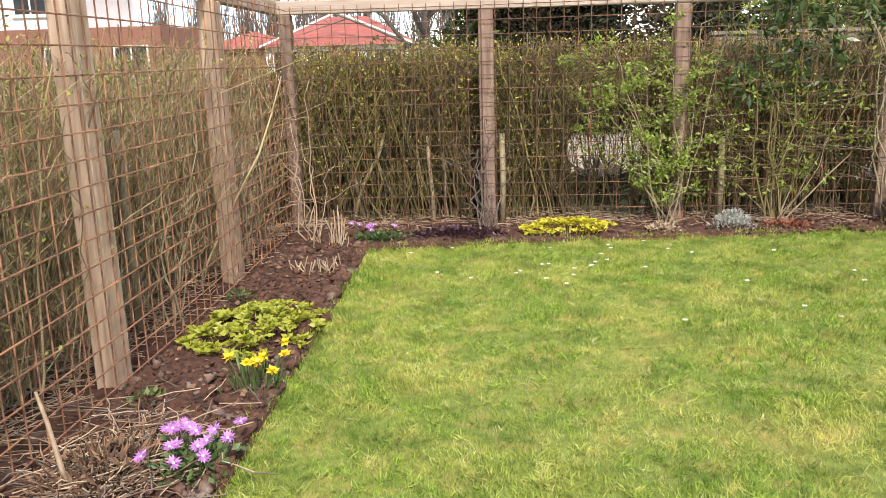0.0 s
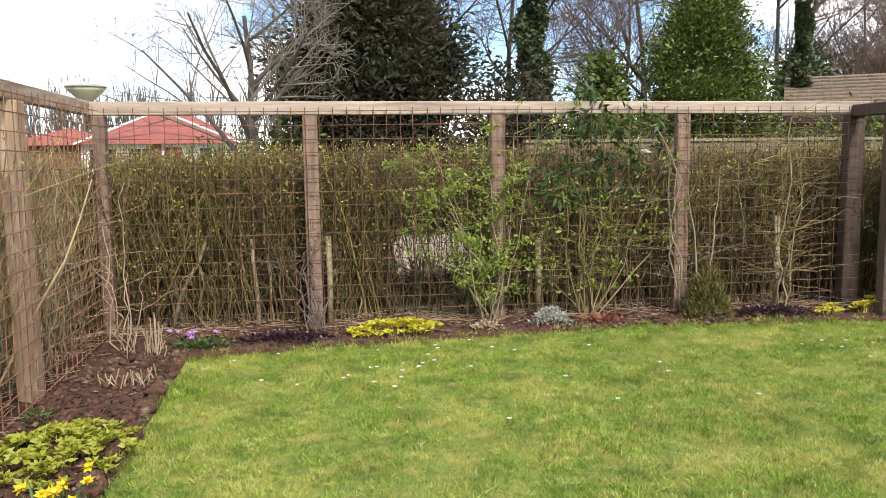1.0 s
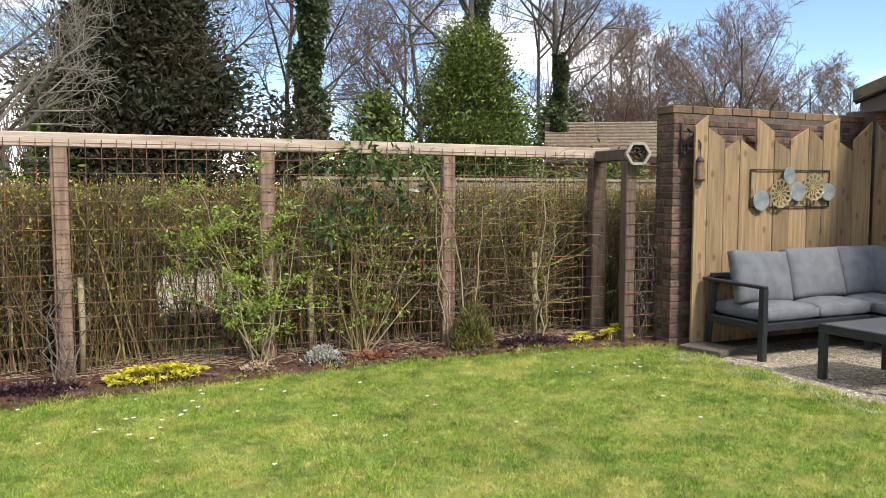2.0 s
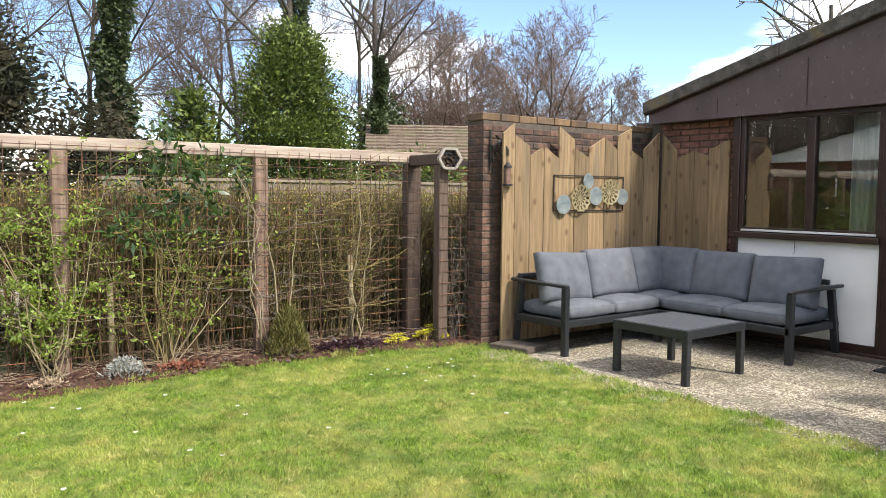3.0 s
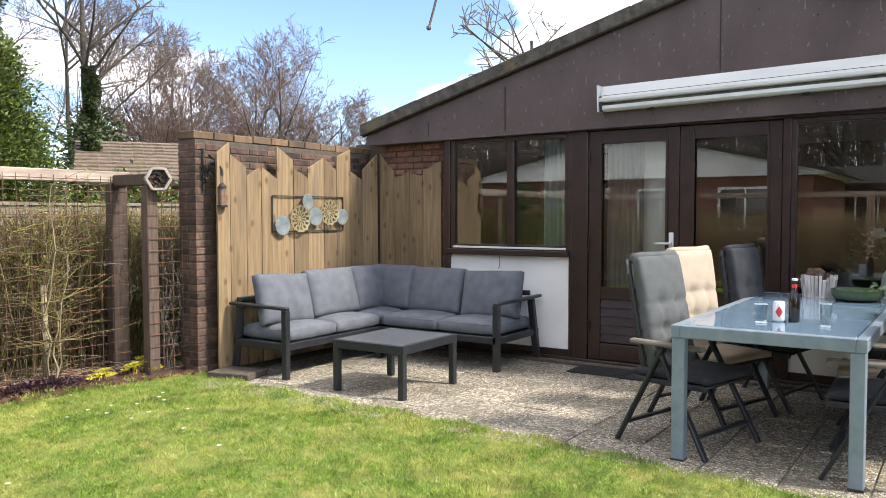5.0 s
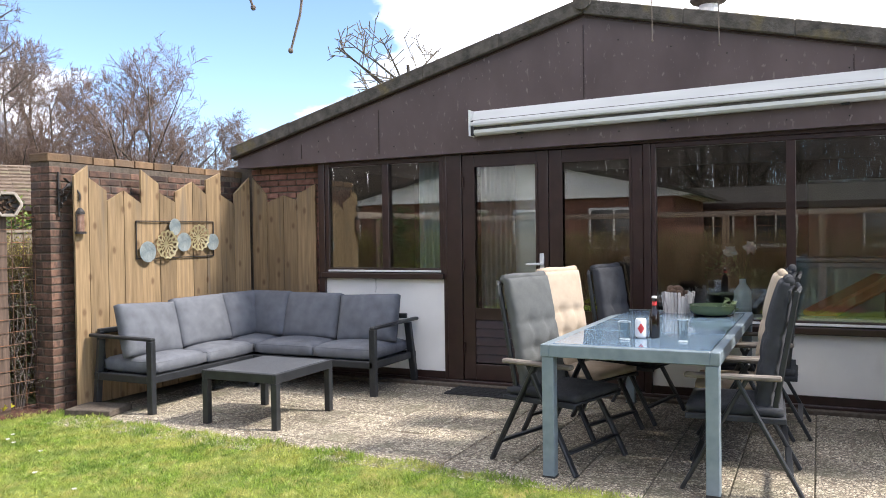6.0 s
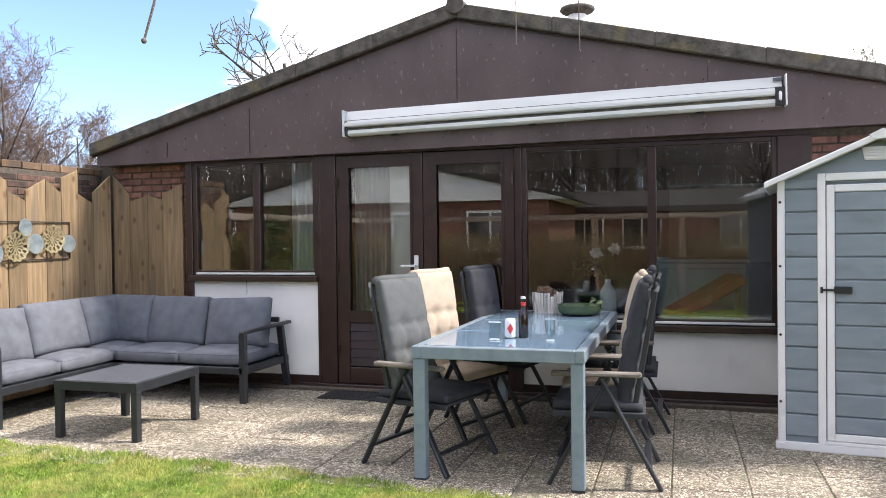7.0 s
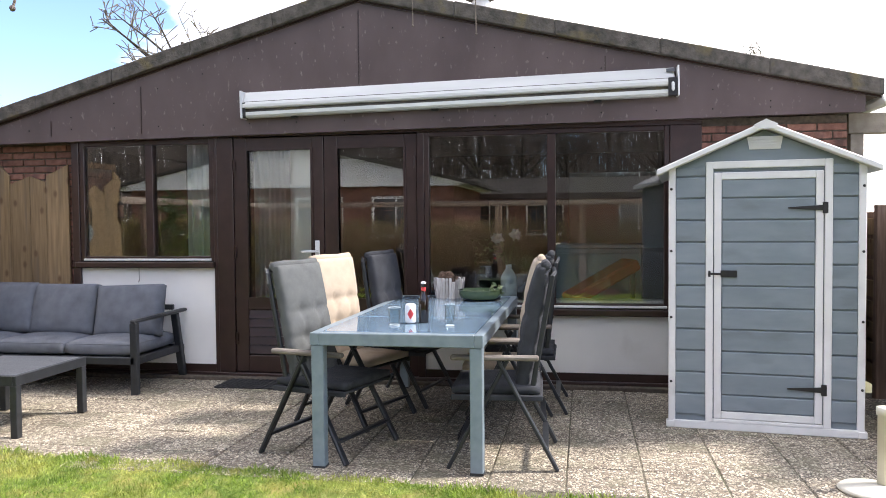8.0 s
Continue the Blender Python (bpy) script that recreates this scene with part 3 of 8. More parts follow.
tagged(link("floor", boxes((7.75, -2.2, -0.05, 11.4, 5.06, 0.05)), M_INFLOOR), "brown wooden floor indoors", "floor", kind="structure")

# frames, sashes, doors
def frame_rect(name, y0, y1, z0, z1, w, x0, x1, parent, mat=None, bottom=None):
    """A rectangular frame of bars, open in the middle."""
    b = bottom if bottom is not None else w
    lo, hi = min(y0, y1), max(y0, y1)
    bm = boxes((x0, lo, z0, x1, lo + w, z1), (x0, hi - w, z0, x1, hi, z1), (x0 + 0.001, lo + w, z1 - w, x1, hi - w, z1), (x0 + 0.001, lo + w, z0, x1, hi - w, z0 + b), bevel=0.004)
    return part(name, bm, mat or M_FRAME, parent)


def pane(parent, y0, y1, z0, z1, x):
    ob = part("pane", boxes((x, min(y0, y1), z0, x + 0.006, max(y0, y1), z1)), M_GLASS, parent)
    ob.visible_shadow = False
    return ob


front = tagged(new("window_frame_front"), "dark brown painted timber window and door frame", "window frame", kind="structure")
part("lintel", boxes((7.60, -1.29, 2.095, 7.70, 4.165, 2.16), bevel=0.004), M_FRAME, front)
for y0, y1 in ((4.095, 4.165), (2.765, 2.80), (2.615, 2.765), (0.925, 0.985), (-1.29, -1.05)):
    part("upright", boxes((7.605, y0, 0.05, 7.70, y1, 2.095), bevel=0.004), M_FRAME, front)
part("threshold", boxes((7.58, -1.29, -0.02, 7.75, 4.165, 0.05), bevel=0.005), M_FRAME, front)
part("drip_ledge", boxes((7.50, -1.29, -0.02, 7.58, 4.3, 0.028), bevel=0.005), M_MORTAR, front, "grey concrete ledge at the foot of the front")

win1 = tagged(new("window_1"), "two-light dark-framed window over a white panel", "window", kind="structure")
frame_rect("window_frame", 4.095, 2.80, 1.02, 2.095, 0.045, 7.62, 7.69, win1)
part("mullion", boxes((7.612, 3.375, 1.065, 7.69, 3.446, 2.05), bevel=0.004), M_FRAME, win1)
pane(win1, 4.05, 3.446, 1.065, 2.05, 7.65)
pane(win1, 3.375, 2.845, 1.065, 2.05, 7.65)
part("window_sill", boxes((7.56, 2.79, 0.965, 7.64, 4.12, 1.018), bevel=0.006), M_FRAME, win1)
part("glazing_strip", boxes((7.604, 2.83, 1.026, 7.6195, 4.06, 1.046), bevel=0.003), M_ALU, win1, "pale metal glazing strip")
part("panel", boxes((7.63, 2.80, 0.115, 7.69, 4.095, 0.965)), M_WHITE, win1, "white painted panel under the window")
part("base_strip", boxes((7.622, 2.80, 0.05, 7.69, 4.095, 0.113)), M_FRAME, win1)

win2 = tagged(new("window_2"), "wide two-light dark-framed window over a white panel", "window", kind="structure")
frame_rect("window_frame", 0.925, -1.05, 0.64, 2.095, 0.04, 7.62, 7.69, win2)
part("mullion", boxes((7.612, -0.157, 0.68, 7.69, -0.09, 2.055), bevel=0.004), M_FRAME, win2)
pane(win2, 0.885, -0.09, 0.68, 2.055, 7.65)
pane(win2, -0.157, -1.01, 0.68, 2.055, 7.65)
part("window_sill", boxes((7.56, -1.06, 0.585, 7.64, 0.935, 0.638), bevel=0.006), M_FRAME, win2)
part("glazing_strip", boxes((7.604, -1.03, 0.646, 7.6195, 0.90, 0.666), bevel=0.003), M_ALU, win2, "pale metal glazing strip")
part("panel", boxes((7.63, -1.05, 0.115, 7.69, 0.925, 0.585)), M_WHITE, win2, "white painted panel under the window")
part("base_strip", boxes((7.622, -1.05, 0.05, 7.69, 0.925, 0.113)), M_FRAME, win2)


def glazed_door(name, y0, y1, handle_y):
    d = tagged(new(name), "dark brown glazed garden door with a louvred lower panel, shut", "door", kind="structure")
    gl0, gl1 = y0 + 0.105, y1 - 0.115
    part("door_leaf", boxes((7.622, y0, 0.055, 7.675, gl0, 2.09), (7.622, gl1, 0.055, 7.675, y1, 2.09), (7.623, gl0, 1.985, 7.675, gl1, 2.09), (7.623, gl0, 0.055, 7.675, gl1, 0.20), (7.623, gl0, 0.60, 7.675, gl1, 0.70), bevel=0.004), M_FRAME, d)
    part("glazing_bead", boxes((7.612, gl0 - 0.012, 0.69, 7.6225, gl0 + 0.008, 1.995), (7.612, gl1 - 0.008, 0.69, 7.6225, gl1 + 0.012, 1.995), (7.612, gl0 + 0.008, 1.978, 7.6225, gl1 - 0.008, 1.995), (7.612, gl0 + 0.008, 0.69, 7.6225, gl1 - 0.008, 0.708)), M_FRAME, d)
    for k in range(5):
        z = 0.215 + k * 0.077
        bm = bmesh.new()
        prism(bm, [(7.628, z), (7.65, z), (7.65, z + 0.072), (7.642, z + 0.072)], "y", gl0, gl1)
        part("slat", bm, M_FRAME, d)
    pane(d, gl0, gl1, 0.70, 1.985, 7.648)
    if handle_y:
        bm = boxes((7.610, handle_y - 0.02, 0.97, 7.622, handle_y + 0.02, 1.20), bevel=0.004)
        bar(bm, (7.615, handle_y, 1.11), (7.565, handle_y, 1.11), 0.018, 0.018)
        bar(bm, (7.568, handle_y - 0.008, 1.11), (7.568, handle_y + 0.125, 1.105), 0.018, 0.02, 0.004)
        part("door_handle", bm, M_ALU, d, "pale metal lever handle on a long plate")
    bm = bmesh.new()
    for z in (0.35, 1.1, 1.85):
        tube(bm, [(7.608, y1 - 0.012 if handle_y else y0 + 0.012, z - 0.05), (7.608, y1 - 0.012 if handle_y else y0 + 0.012, z + 0.05)], 0.01, 8)
    part("hinge", bm, M_FRAME, d)


glazed_door("door_1", 1.80, 2.612, 1.86)
glazed_door("door_2", 0.988, 1.793, None)

# ---- garden fence: posts, rails and rusty mesh ----
POSTS_N = [0.655, 2.07, 3.59]
fence_n = thing("mesh_fence", pose(0, 5.86, 0), "timber post fence with rusty welded wire mesh", "fence", "garden fences")
fence_w = thing("mesh_fence", pose(-0.88, 0, 0), "timber post fence with rusty welded wire mesh", "fence", "garden fences")


def post(parent, x, y, z1=1.63, w=0.11, d=0.07, z0=-0.1, mat=None):
    bm = bmesh.new()
    box(bm, -w / 2, -d / 2, z0, w / 2, d / 2, z1, 0.006)
    for v in bm.verts:
        v.co.x += 0.004 * math.sin(v.co.z * 3 + x)
    o = part("post", bm, mat or M_POST, parent)
    o.location = (x, y, 0)
    return o


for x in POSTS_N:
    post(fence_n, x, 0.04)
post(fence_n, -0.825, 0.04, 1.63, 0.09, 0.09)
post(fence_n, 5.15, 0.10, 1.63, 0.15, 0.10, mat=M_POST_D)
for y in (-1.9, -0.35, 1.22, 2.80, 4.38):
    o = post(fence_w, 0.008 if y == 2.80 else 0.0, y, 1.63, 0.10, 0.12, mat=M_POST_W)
bm = bmesh.new()
box(bm, -0.92, 0.005, 1.632, 5.22, 0.06, 1.73, 0.006)
part("rail", bm, M_RAIL, fence_n, "grey weathered top rail")
bm = bmesh.new()
box(bm, -0.055, -2.2, 1.634, 0.005, 5.855, 1.732, 0.006)
part("rail", bm, M_RAIL_Y, fence_w, "grey weathered top rail")
# mesh of single wires, 10 cm apart
bm = bmesh.new()
tube(bm, [(0, 0, 0.02), (0, 0, 1.685)], 0.0030, 5)
wire_v = part("wire", bm, M_RUST, fence_n)
wire_v.location = (-0.78, -0.014, 0)
for x in np.arange(-0.68, 5.1, 0.1):
    again(wire_v, pose(x, -0.014 + random.uniform(-0.003, 0.003), 0, random.uniform(-0.25, 0.25), random.uniform(-0.25, 0.25), 0))
for k in range(17):
    bm = bmesh.new()
    z = 0.06 + k * 0.1
    tube(bm, [(x, -0.021 + 0.004 * math.sin(x * 2 + k), z + 0.006 * math.sin(1.3 * x + k * 0.7)) for x in np.arange(-0.82, 5.2, 0.5)], 0.0030, 5)
    part("wire", bm, M_RUST, fence_n)
bm = bmesh.new()
tube(bm, [(0, 0, 0.02), (0, 0, 1.685)], 0.0034, 5)
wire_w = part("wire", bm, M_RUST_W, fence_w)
wire_w.location = (0.064, 0.1, 0)
for y in np.arange(-2.1, 5.8, 0.1):
    again(wire_w, pose(0.064 + random.uniform(-0.003, 0.003), y, 0, random.uniform(-0.25, 0.25), random.uniform(-0.25, 0.25), 0))
for k in range(17):
    bm = bmesh.new()
    z = 0.06 + k * 0.1
    tube(bm, [(0.070 + 0.005 * math.sin(y * 2 + k), y, z + 0.006 * math.sin(1.3 * y + k * 0.7)) for y in np.arange(-2.2, 5.9, 0.5)], 0.0034, 5)
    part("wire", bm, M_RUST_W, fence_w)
# short return of the fence to the brick wall
fence_r = thing("mesh_fence", pose(5.1, 5.40, 0), "short mesh fence return with a timber post by the brick wall", "fence", "garden fences")
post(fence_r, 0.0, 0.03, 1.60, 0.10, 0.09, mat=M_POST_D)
part("rail", boxes((-0.05, -0.02, 1.604, 0.05, 0.46, 1.70), bevel=0.006), M_POST_D, fence_r, "weathered top rail in the shaded post colour")
for x in (0.08, 0.18, 0.28):
    again(wire_v, pose(x, -0.02, -0.03), fence_r)
for k in range(16):
    bm = bmesh.new()
    tube(bm, [(-0.05, -0.026, 0.06 + 0.1 * k), (0.31, -0.026, 0.06 + 0.1 * k)], 0.0030, 5)
    part("wire", bm, M_RUST, fence_r)

# ---- brick garden wall with board cladding ----
bwall = tagged(link("wall_garden", boxes((5.391, 5.206, -0.1, 7.70, 5.42, 2.0)), M_MORTAR), "old red-brown brick garden wall with a brick coping", "brick wall", kind="structure")
bclad = thing("board_cladding", pose(0, 5.06, 0), "upright pine boards with slanting cut tops, fixed to the brick wall", "wooden screen")


def board(parent, a, b, zl, zr, along):
    bm = bmesh.new()
    prism(bm, [(a + 0.002, 0.03), (b - 0.002, 0.03), (b - 0.002, zr), (a + 0.002, zl)], along, 0.0, 0.022)
    bmesh.ops.bevel(bm, geom=bm.edges[:], offset=0.0025, segments=1, affect="EDGES")
    o = part("board", bm, M_BOARD, parent)
    off = random.uniform(-0.003, 0.003)
    o.location = (0, off, 0) if along == "y" else (off, 0, 0)
    return o


BOARDS = ((5.50, 5.64, 1.885, 1.98), (5.64, 5.825, 1.88, 1.78), (5.825, 6.0, 1.695, 1.79), (6.0, 6.195, 1.79, 1.685), (6.195, 6.405, 1.985, 1.87), (6.405, 6.60, 1.79, 1.71),
          (6.60, 6.825, 1.80, 1.91), (6.825, 7.01, 1.91, 1.80), (7.01, 7.22, 1.935, 2.02), (7.22, 7.42, 1.80, 1.715), (7.42, 7.665, 1.82, 2.0))
for row in BOARDS:
    board(bclad, *row, "y")
for z in (0.35, 1.0, 1.55):
    part("batten", boxes((5.64, 0.024, z, 7.66, 0.145, z + 0.06)), M_BOARD, bclad)
bclad2 = thing("board_cladding", pose(7.668, 0, 0), "upright pine boards with slanting cut tops, beside the window", "wooden screen")
for a, b, z0, z1 in ((4.846, 5.03, 1.81, 2.0), (4.637, 4.846, 1.80, 1.73), (4.47, 4.637, 1.745, 1.80), (4.24, 4.47, 1.90, 1.80)):
    board(bclad2, a, b, z0, z1, "x")
part("batten", boxes((0.023, 4.26, 1.0, 0.045, 5.0, 1.06)), M_BOARD, bclad2)

# ---- patio furniture ----
M_CHAR = material("charcoal_metal", (0.014, 0.016, 0.019), (0.024, 0.027, 0.031), 20, 0.42, 0.05, 150)
M_FABRIC = material("grey_blue_fabric", (0.100, 0.108, 0.124), (0.150, 0.160, 0.182), 9, 0.92, 0.35, 420, c3=(0.15, 0.16, 0.18), c3_at=0.66, big=3)
M_FABRIC_D = material("dark_grey_fabric", (0.022, 0.024, 0.029), (0.04, 0.043, 0.05), 12, 0.92, 0.35, 420)
M_FABRIC_M = material("mid_grey_fabric", (0.078, 0.083, 0.083), (0.108, 0.114, 0.114), 12, 0.92, 0.35, 420)
M_CREAM = material("cream_fabric", (0.39, 0.315, 0.235), (0.49, 0.405, 0.31), 8, 0.92, 0.35, 420, c3=(0.36, 0.285, 0.205), c3_at=0.66, big=4)
M_ARM = material("weathered_armrest_wood", (0.11, 0.092, 0.078), (0.24, 0.21, 0.18), 9, 0.85, 0.3, 60, stretch=(8, 0.8, 8))
M_TABLE = material("blue_grey_metal", (0.16, 0.205, 0.235), (0.22, 0.27, 0.30), 14, 0.38, 0.06, 120, c3=(0.13, 0.16, 0.18), c3_at=0.68, big=4)
M_TOPGLASS = material("blue_grey_table_glass", (0.13, 0.20, 0.27), (0.16, 0.235, 0.31), 3, 0.06, 0.0, spec=0.9)
M_CTOP = material("charcoal_table_top", (0.075, 0.082, 0.092), (0.12, 0.128, 0.142), 16, 0.28, 0.1, 200)


def corner_sofa():
    s = thing("corner_sofa", pose(0, 0, 0), "charcoal metal corner sofa with grey-blue cushions", "sofa", "sofa seating")
    s.matrix_basis = pose(6.6, 4.2, 0)
    ox, oy = 6.6, 4.2

    def w(bm):
        bmesh.ops.translate(bm, verts=bm.verts[:], vec=(-ox, -oy, 0))
        return bm
    # seat frame bars
    bm = bmesh.new()
    for r in ((5.60, 4.375, 0.24, 6.83, 4.425, 0.30), (6.83, 3.11, 0.24, 6.88, 4.425, 0.30), (5.60, 4.95, 0.24, 7.55, 5.0, 0.30), (7.52, 3.08, 0.24, 7.57, 5.0, 0.30),
              (5.60, 4.425, 0.24, 5.65, 4.95, 0.30), (6.88, 3.09, 0.24, 7.52, 3.14, 0.30), (5.65, 4.425, 0.27, 6.88, 4.95, 0.29), (6.88, 3.14, 0.27, 7.52, 4.95, 0.29)):
        box(bm, *r, bevel=0.005)
    part("seat_frame", w(bm), M_CHAR, s)
    # back frame
    bm = bmesh.new()
    for a, b in (((5.70, 5.0, 0.28), (5.70, 5.03, 0.62)), ((6.5, 5.0, 0.28), (6.5, 5.03, 0.62)), ((7.55, 4.6, 0.28), (7.58, 4.6, 0.62)), ((7.55, 3.9, 0.28), (7.58, 3.9, 0.62)),
                 ((5.68, 5.03, 0.62), (7.58, 5.03, 0.62)), ((7.58, 5.03, 0.62), (7.58, 3.18, 0.62))):
        bar(bm, a, b, 0.035, 0.045, 0.005)
    part("back_frame", w(bm), M_CHAR, s)
    # legs and armrests at both ends
    for a, b in (((5.625, 4.40, 0), (5.625, 4.40, 0.575)), ((5.66, 5.10 - 0.06, 0), (5.62, 4.93, 0.575)), ((6.855, 3.12, 0), (6.855, 3.12, 0.575)), ((7.56, 3.09, 0), (7.47, 3.11, 0.575)), ((6.85, 4.40, 0), (6.85, 4.40, 0.25)), ((7.52, 4.97, 0), (7.52, 4.97, 0.25))):
        bm = bmesh.new()
        bar(bm, a, b, 0.05, 0.06, 0.006)
        part("leg", w(bm), M_CHAR, s)
    bm = bmesh.new()
    bar(bm, (5.625, 4.37, 0.585), (5.60, 5.03, 0.60), 0.05, 0.028, 0.008)
    part("armrest", w(bm), M_CHAR, s)
    bm = bmesh.new()
    bar(bm, (6.82, 3.115, 0.585), (7.60, 3.085, 0.60), 0.05, 0.028, 0.008)
    part("armrest", w(bm), M_CHAR, s)

    def seat(x0, x1, y0, y1):
        bm = bmesh.new()
        cushion(bm, abs(x1 - x0) - 0.008, abs(y1 - y0) - 0.008, 0.125, 0.020, 16, 16, pose((x0 + x1) / 2, (y0 + y1) / 2, 0.295), edge=0.6)
        o = part("seat_cushion", w(bm), M_FABRIC, s, "", True)
        part("piping", piping(x0, x1, y0, y1), M_FABRIC, o)

    def piping(x0, x1, y0, y1):
        bm = bmesh.new()
        q = 0.012
        a, b, c, d = min(x0, x1) + q, max(x0, x1) - q, min(y0, y1) + q, max(y0, y1) - q
        tube(bm, [(a, c, 0.395), (b, c, 0.395), (b, d, 0.395), (a, d, 0.395), (a, c, 0.395)], 0.005, 5)
        return w(bm)

    def back(m, wide):
        bm = bmesh.new()
        cushion(bm, wide - 0.012, 0.44, 0.13, 0.034, 18, 16, m, dents=((-0.3, -0.55, 0.012), (0.5, 0.2, 0.010), (0.1, -0.8, 0.010)), edge=0.52)
        part("back_cushion", w(bm), M_FABRIC, s, "", True)
    seat(5.66, 6.25, 4.39, 4.98)
    seat(6.25, 6.87, 4.39, 4.98)
    seat(6.87, 7.54, 4.39, 4.98)
    seat(6.85, 7.54, 3.745, 4.39)
    seat(6.85, 7.54, 3.13, 3.745)
    tilt = 74
    back(pose(5.942, 4.80, 0.605, tilt, 3, 1), 0.63)
    back(pose(6.575, 4.815, 0.615, tilt, 0, 0), 0.65)
    back(pose(7.14, 4.82, 0.615, tilt, 0, -3), 0.50)
    back(pose(7.38, 4.56, 0.615, tilt, 0, -92), 0.50)
    back(pose(7.375, 4.045, 0.605, tilt, 0, -90), 0.615)
    back(pose(7.36, 3.425, 0.60, tilt, -2, -89), 0.615)


corner_sofa()


def coffee_table():
    t = thing("coffee_table", pose(5.92, 3.49, 0, 0, 0, 1), "low charcoal metal coffee table with a flat grey top", "coffee table")
    hx, hy = 0.37, 0.335
    part("tabletop", boxes((-hx + 0.03, -hy + 0.03, 0.386, hx - 0.03, hy - 0.03, 0.402), bevel=0.002), M_CTOP, t)
    part("apron", boxes((-hx, -hy, 0.335, hx, -hy + 0.028, 0.40), (-hx, hy - 0.028, 0.335, hx, hy, 0.40), (-hx, -hy + 0.028, 0.335, -hx + 0.028, hy - 0.028, 0.40), (hx - 0.028, -hy + 0.028, 0.335, hx, hy - 0.028, 0.40), bevel=0.003), M_CHAR, t)
    leg = None
    for sx in (-1, 1):
        for sy in (-1, 1):
            m = pose(sx * (hx - 0.026), sy * (hy - 0.026), 0)
            if leg is None:
                leg = part("leg", boxes((-0.025, -0.025, 0, 0.025, 0.025, 0.335), bevel=0.004), M_CHAR, t)
                leg.matrix_basis = m
            else:
                again(leg, m)


coffee_table()

TX0, TX1, TY0, TY1, TZ = 5.27, 7.46, 0.14, 1.10, 0.752


def dining_table():
    t = thing("dining_table", pose((TX0 + TX1) / 2, (TY0 + TY1) / 2, 0), "blue-grey metal garden table with a glass top in three panes", "dining table")
    hx, hy = (TX1 - TX0) / 2, (TY1 - TY0) / 2
    part("frame", boxes((-hx, -hy, 0.682, hx, -hy + 0.05, TZ), (-hx, hy - 0.05, 0.682, hx, hy, TZ), (-hx, -hy + 0.05, 0.682, -hx + 0.05, hy - 0.05, TZ), (hx - 0.05, -hy + 0.05, 0.682, hx, hy - 0.05, TZ), bevel=0.004), M_TABLE, t)
    n = 3
    inner = 2 * (hx - 0.055)
    for k in range(n):
        a, b = -hx + 0.055 + inner * k / n, -hx + 0.055 + inner * (k + 1) / n
        part("pane", boxes((a + 0.006, -hy + 0.054, TZ - 0.008, b - 0.006, hy - 0.054, TZ + 0.001), bevel=0.0015), M_TOPGLASS, t, "smoky blue glass pane")
        if k:
            part("crossbar", boxes((a - 0.02, -hy + 0.05, 0.68, a + 0.02, hy - 0.05, TZ - 0.011)), M_TABLE, t)
    for sx in (-1, 1):
        for sy in (-1, 1):
            o = part("leg", boxes((-0.035, -0.035, 0.0, 0.035, 0.035, 0.682), bevel=0.005), M_TABLE, t)
            o.location = (sx * (hx - 0.04), sy * (hy - 0.04), 0)
            part("foot_cap", boxes((-0.037, -0.037, -0.001, 0.037, 0.037, 0.012)), M_CHAR, o)


dining_table()


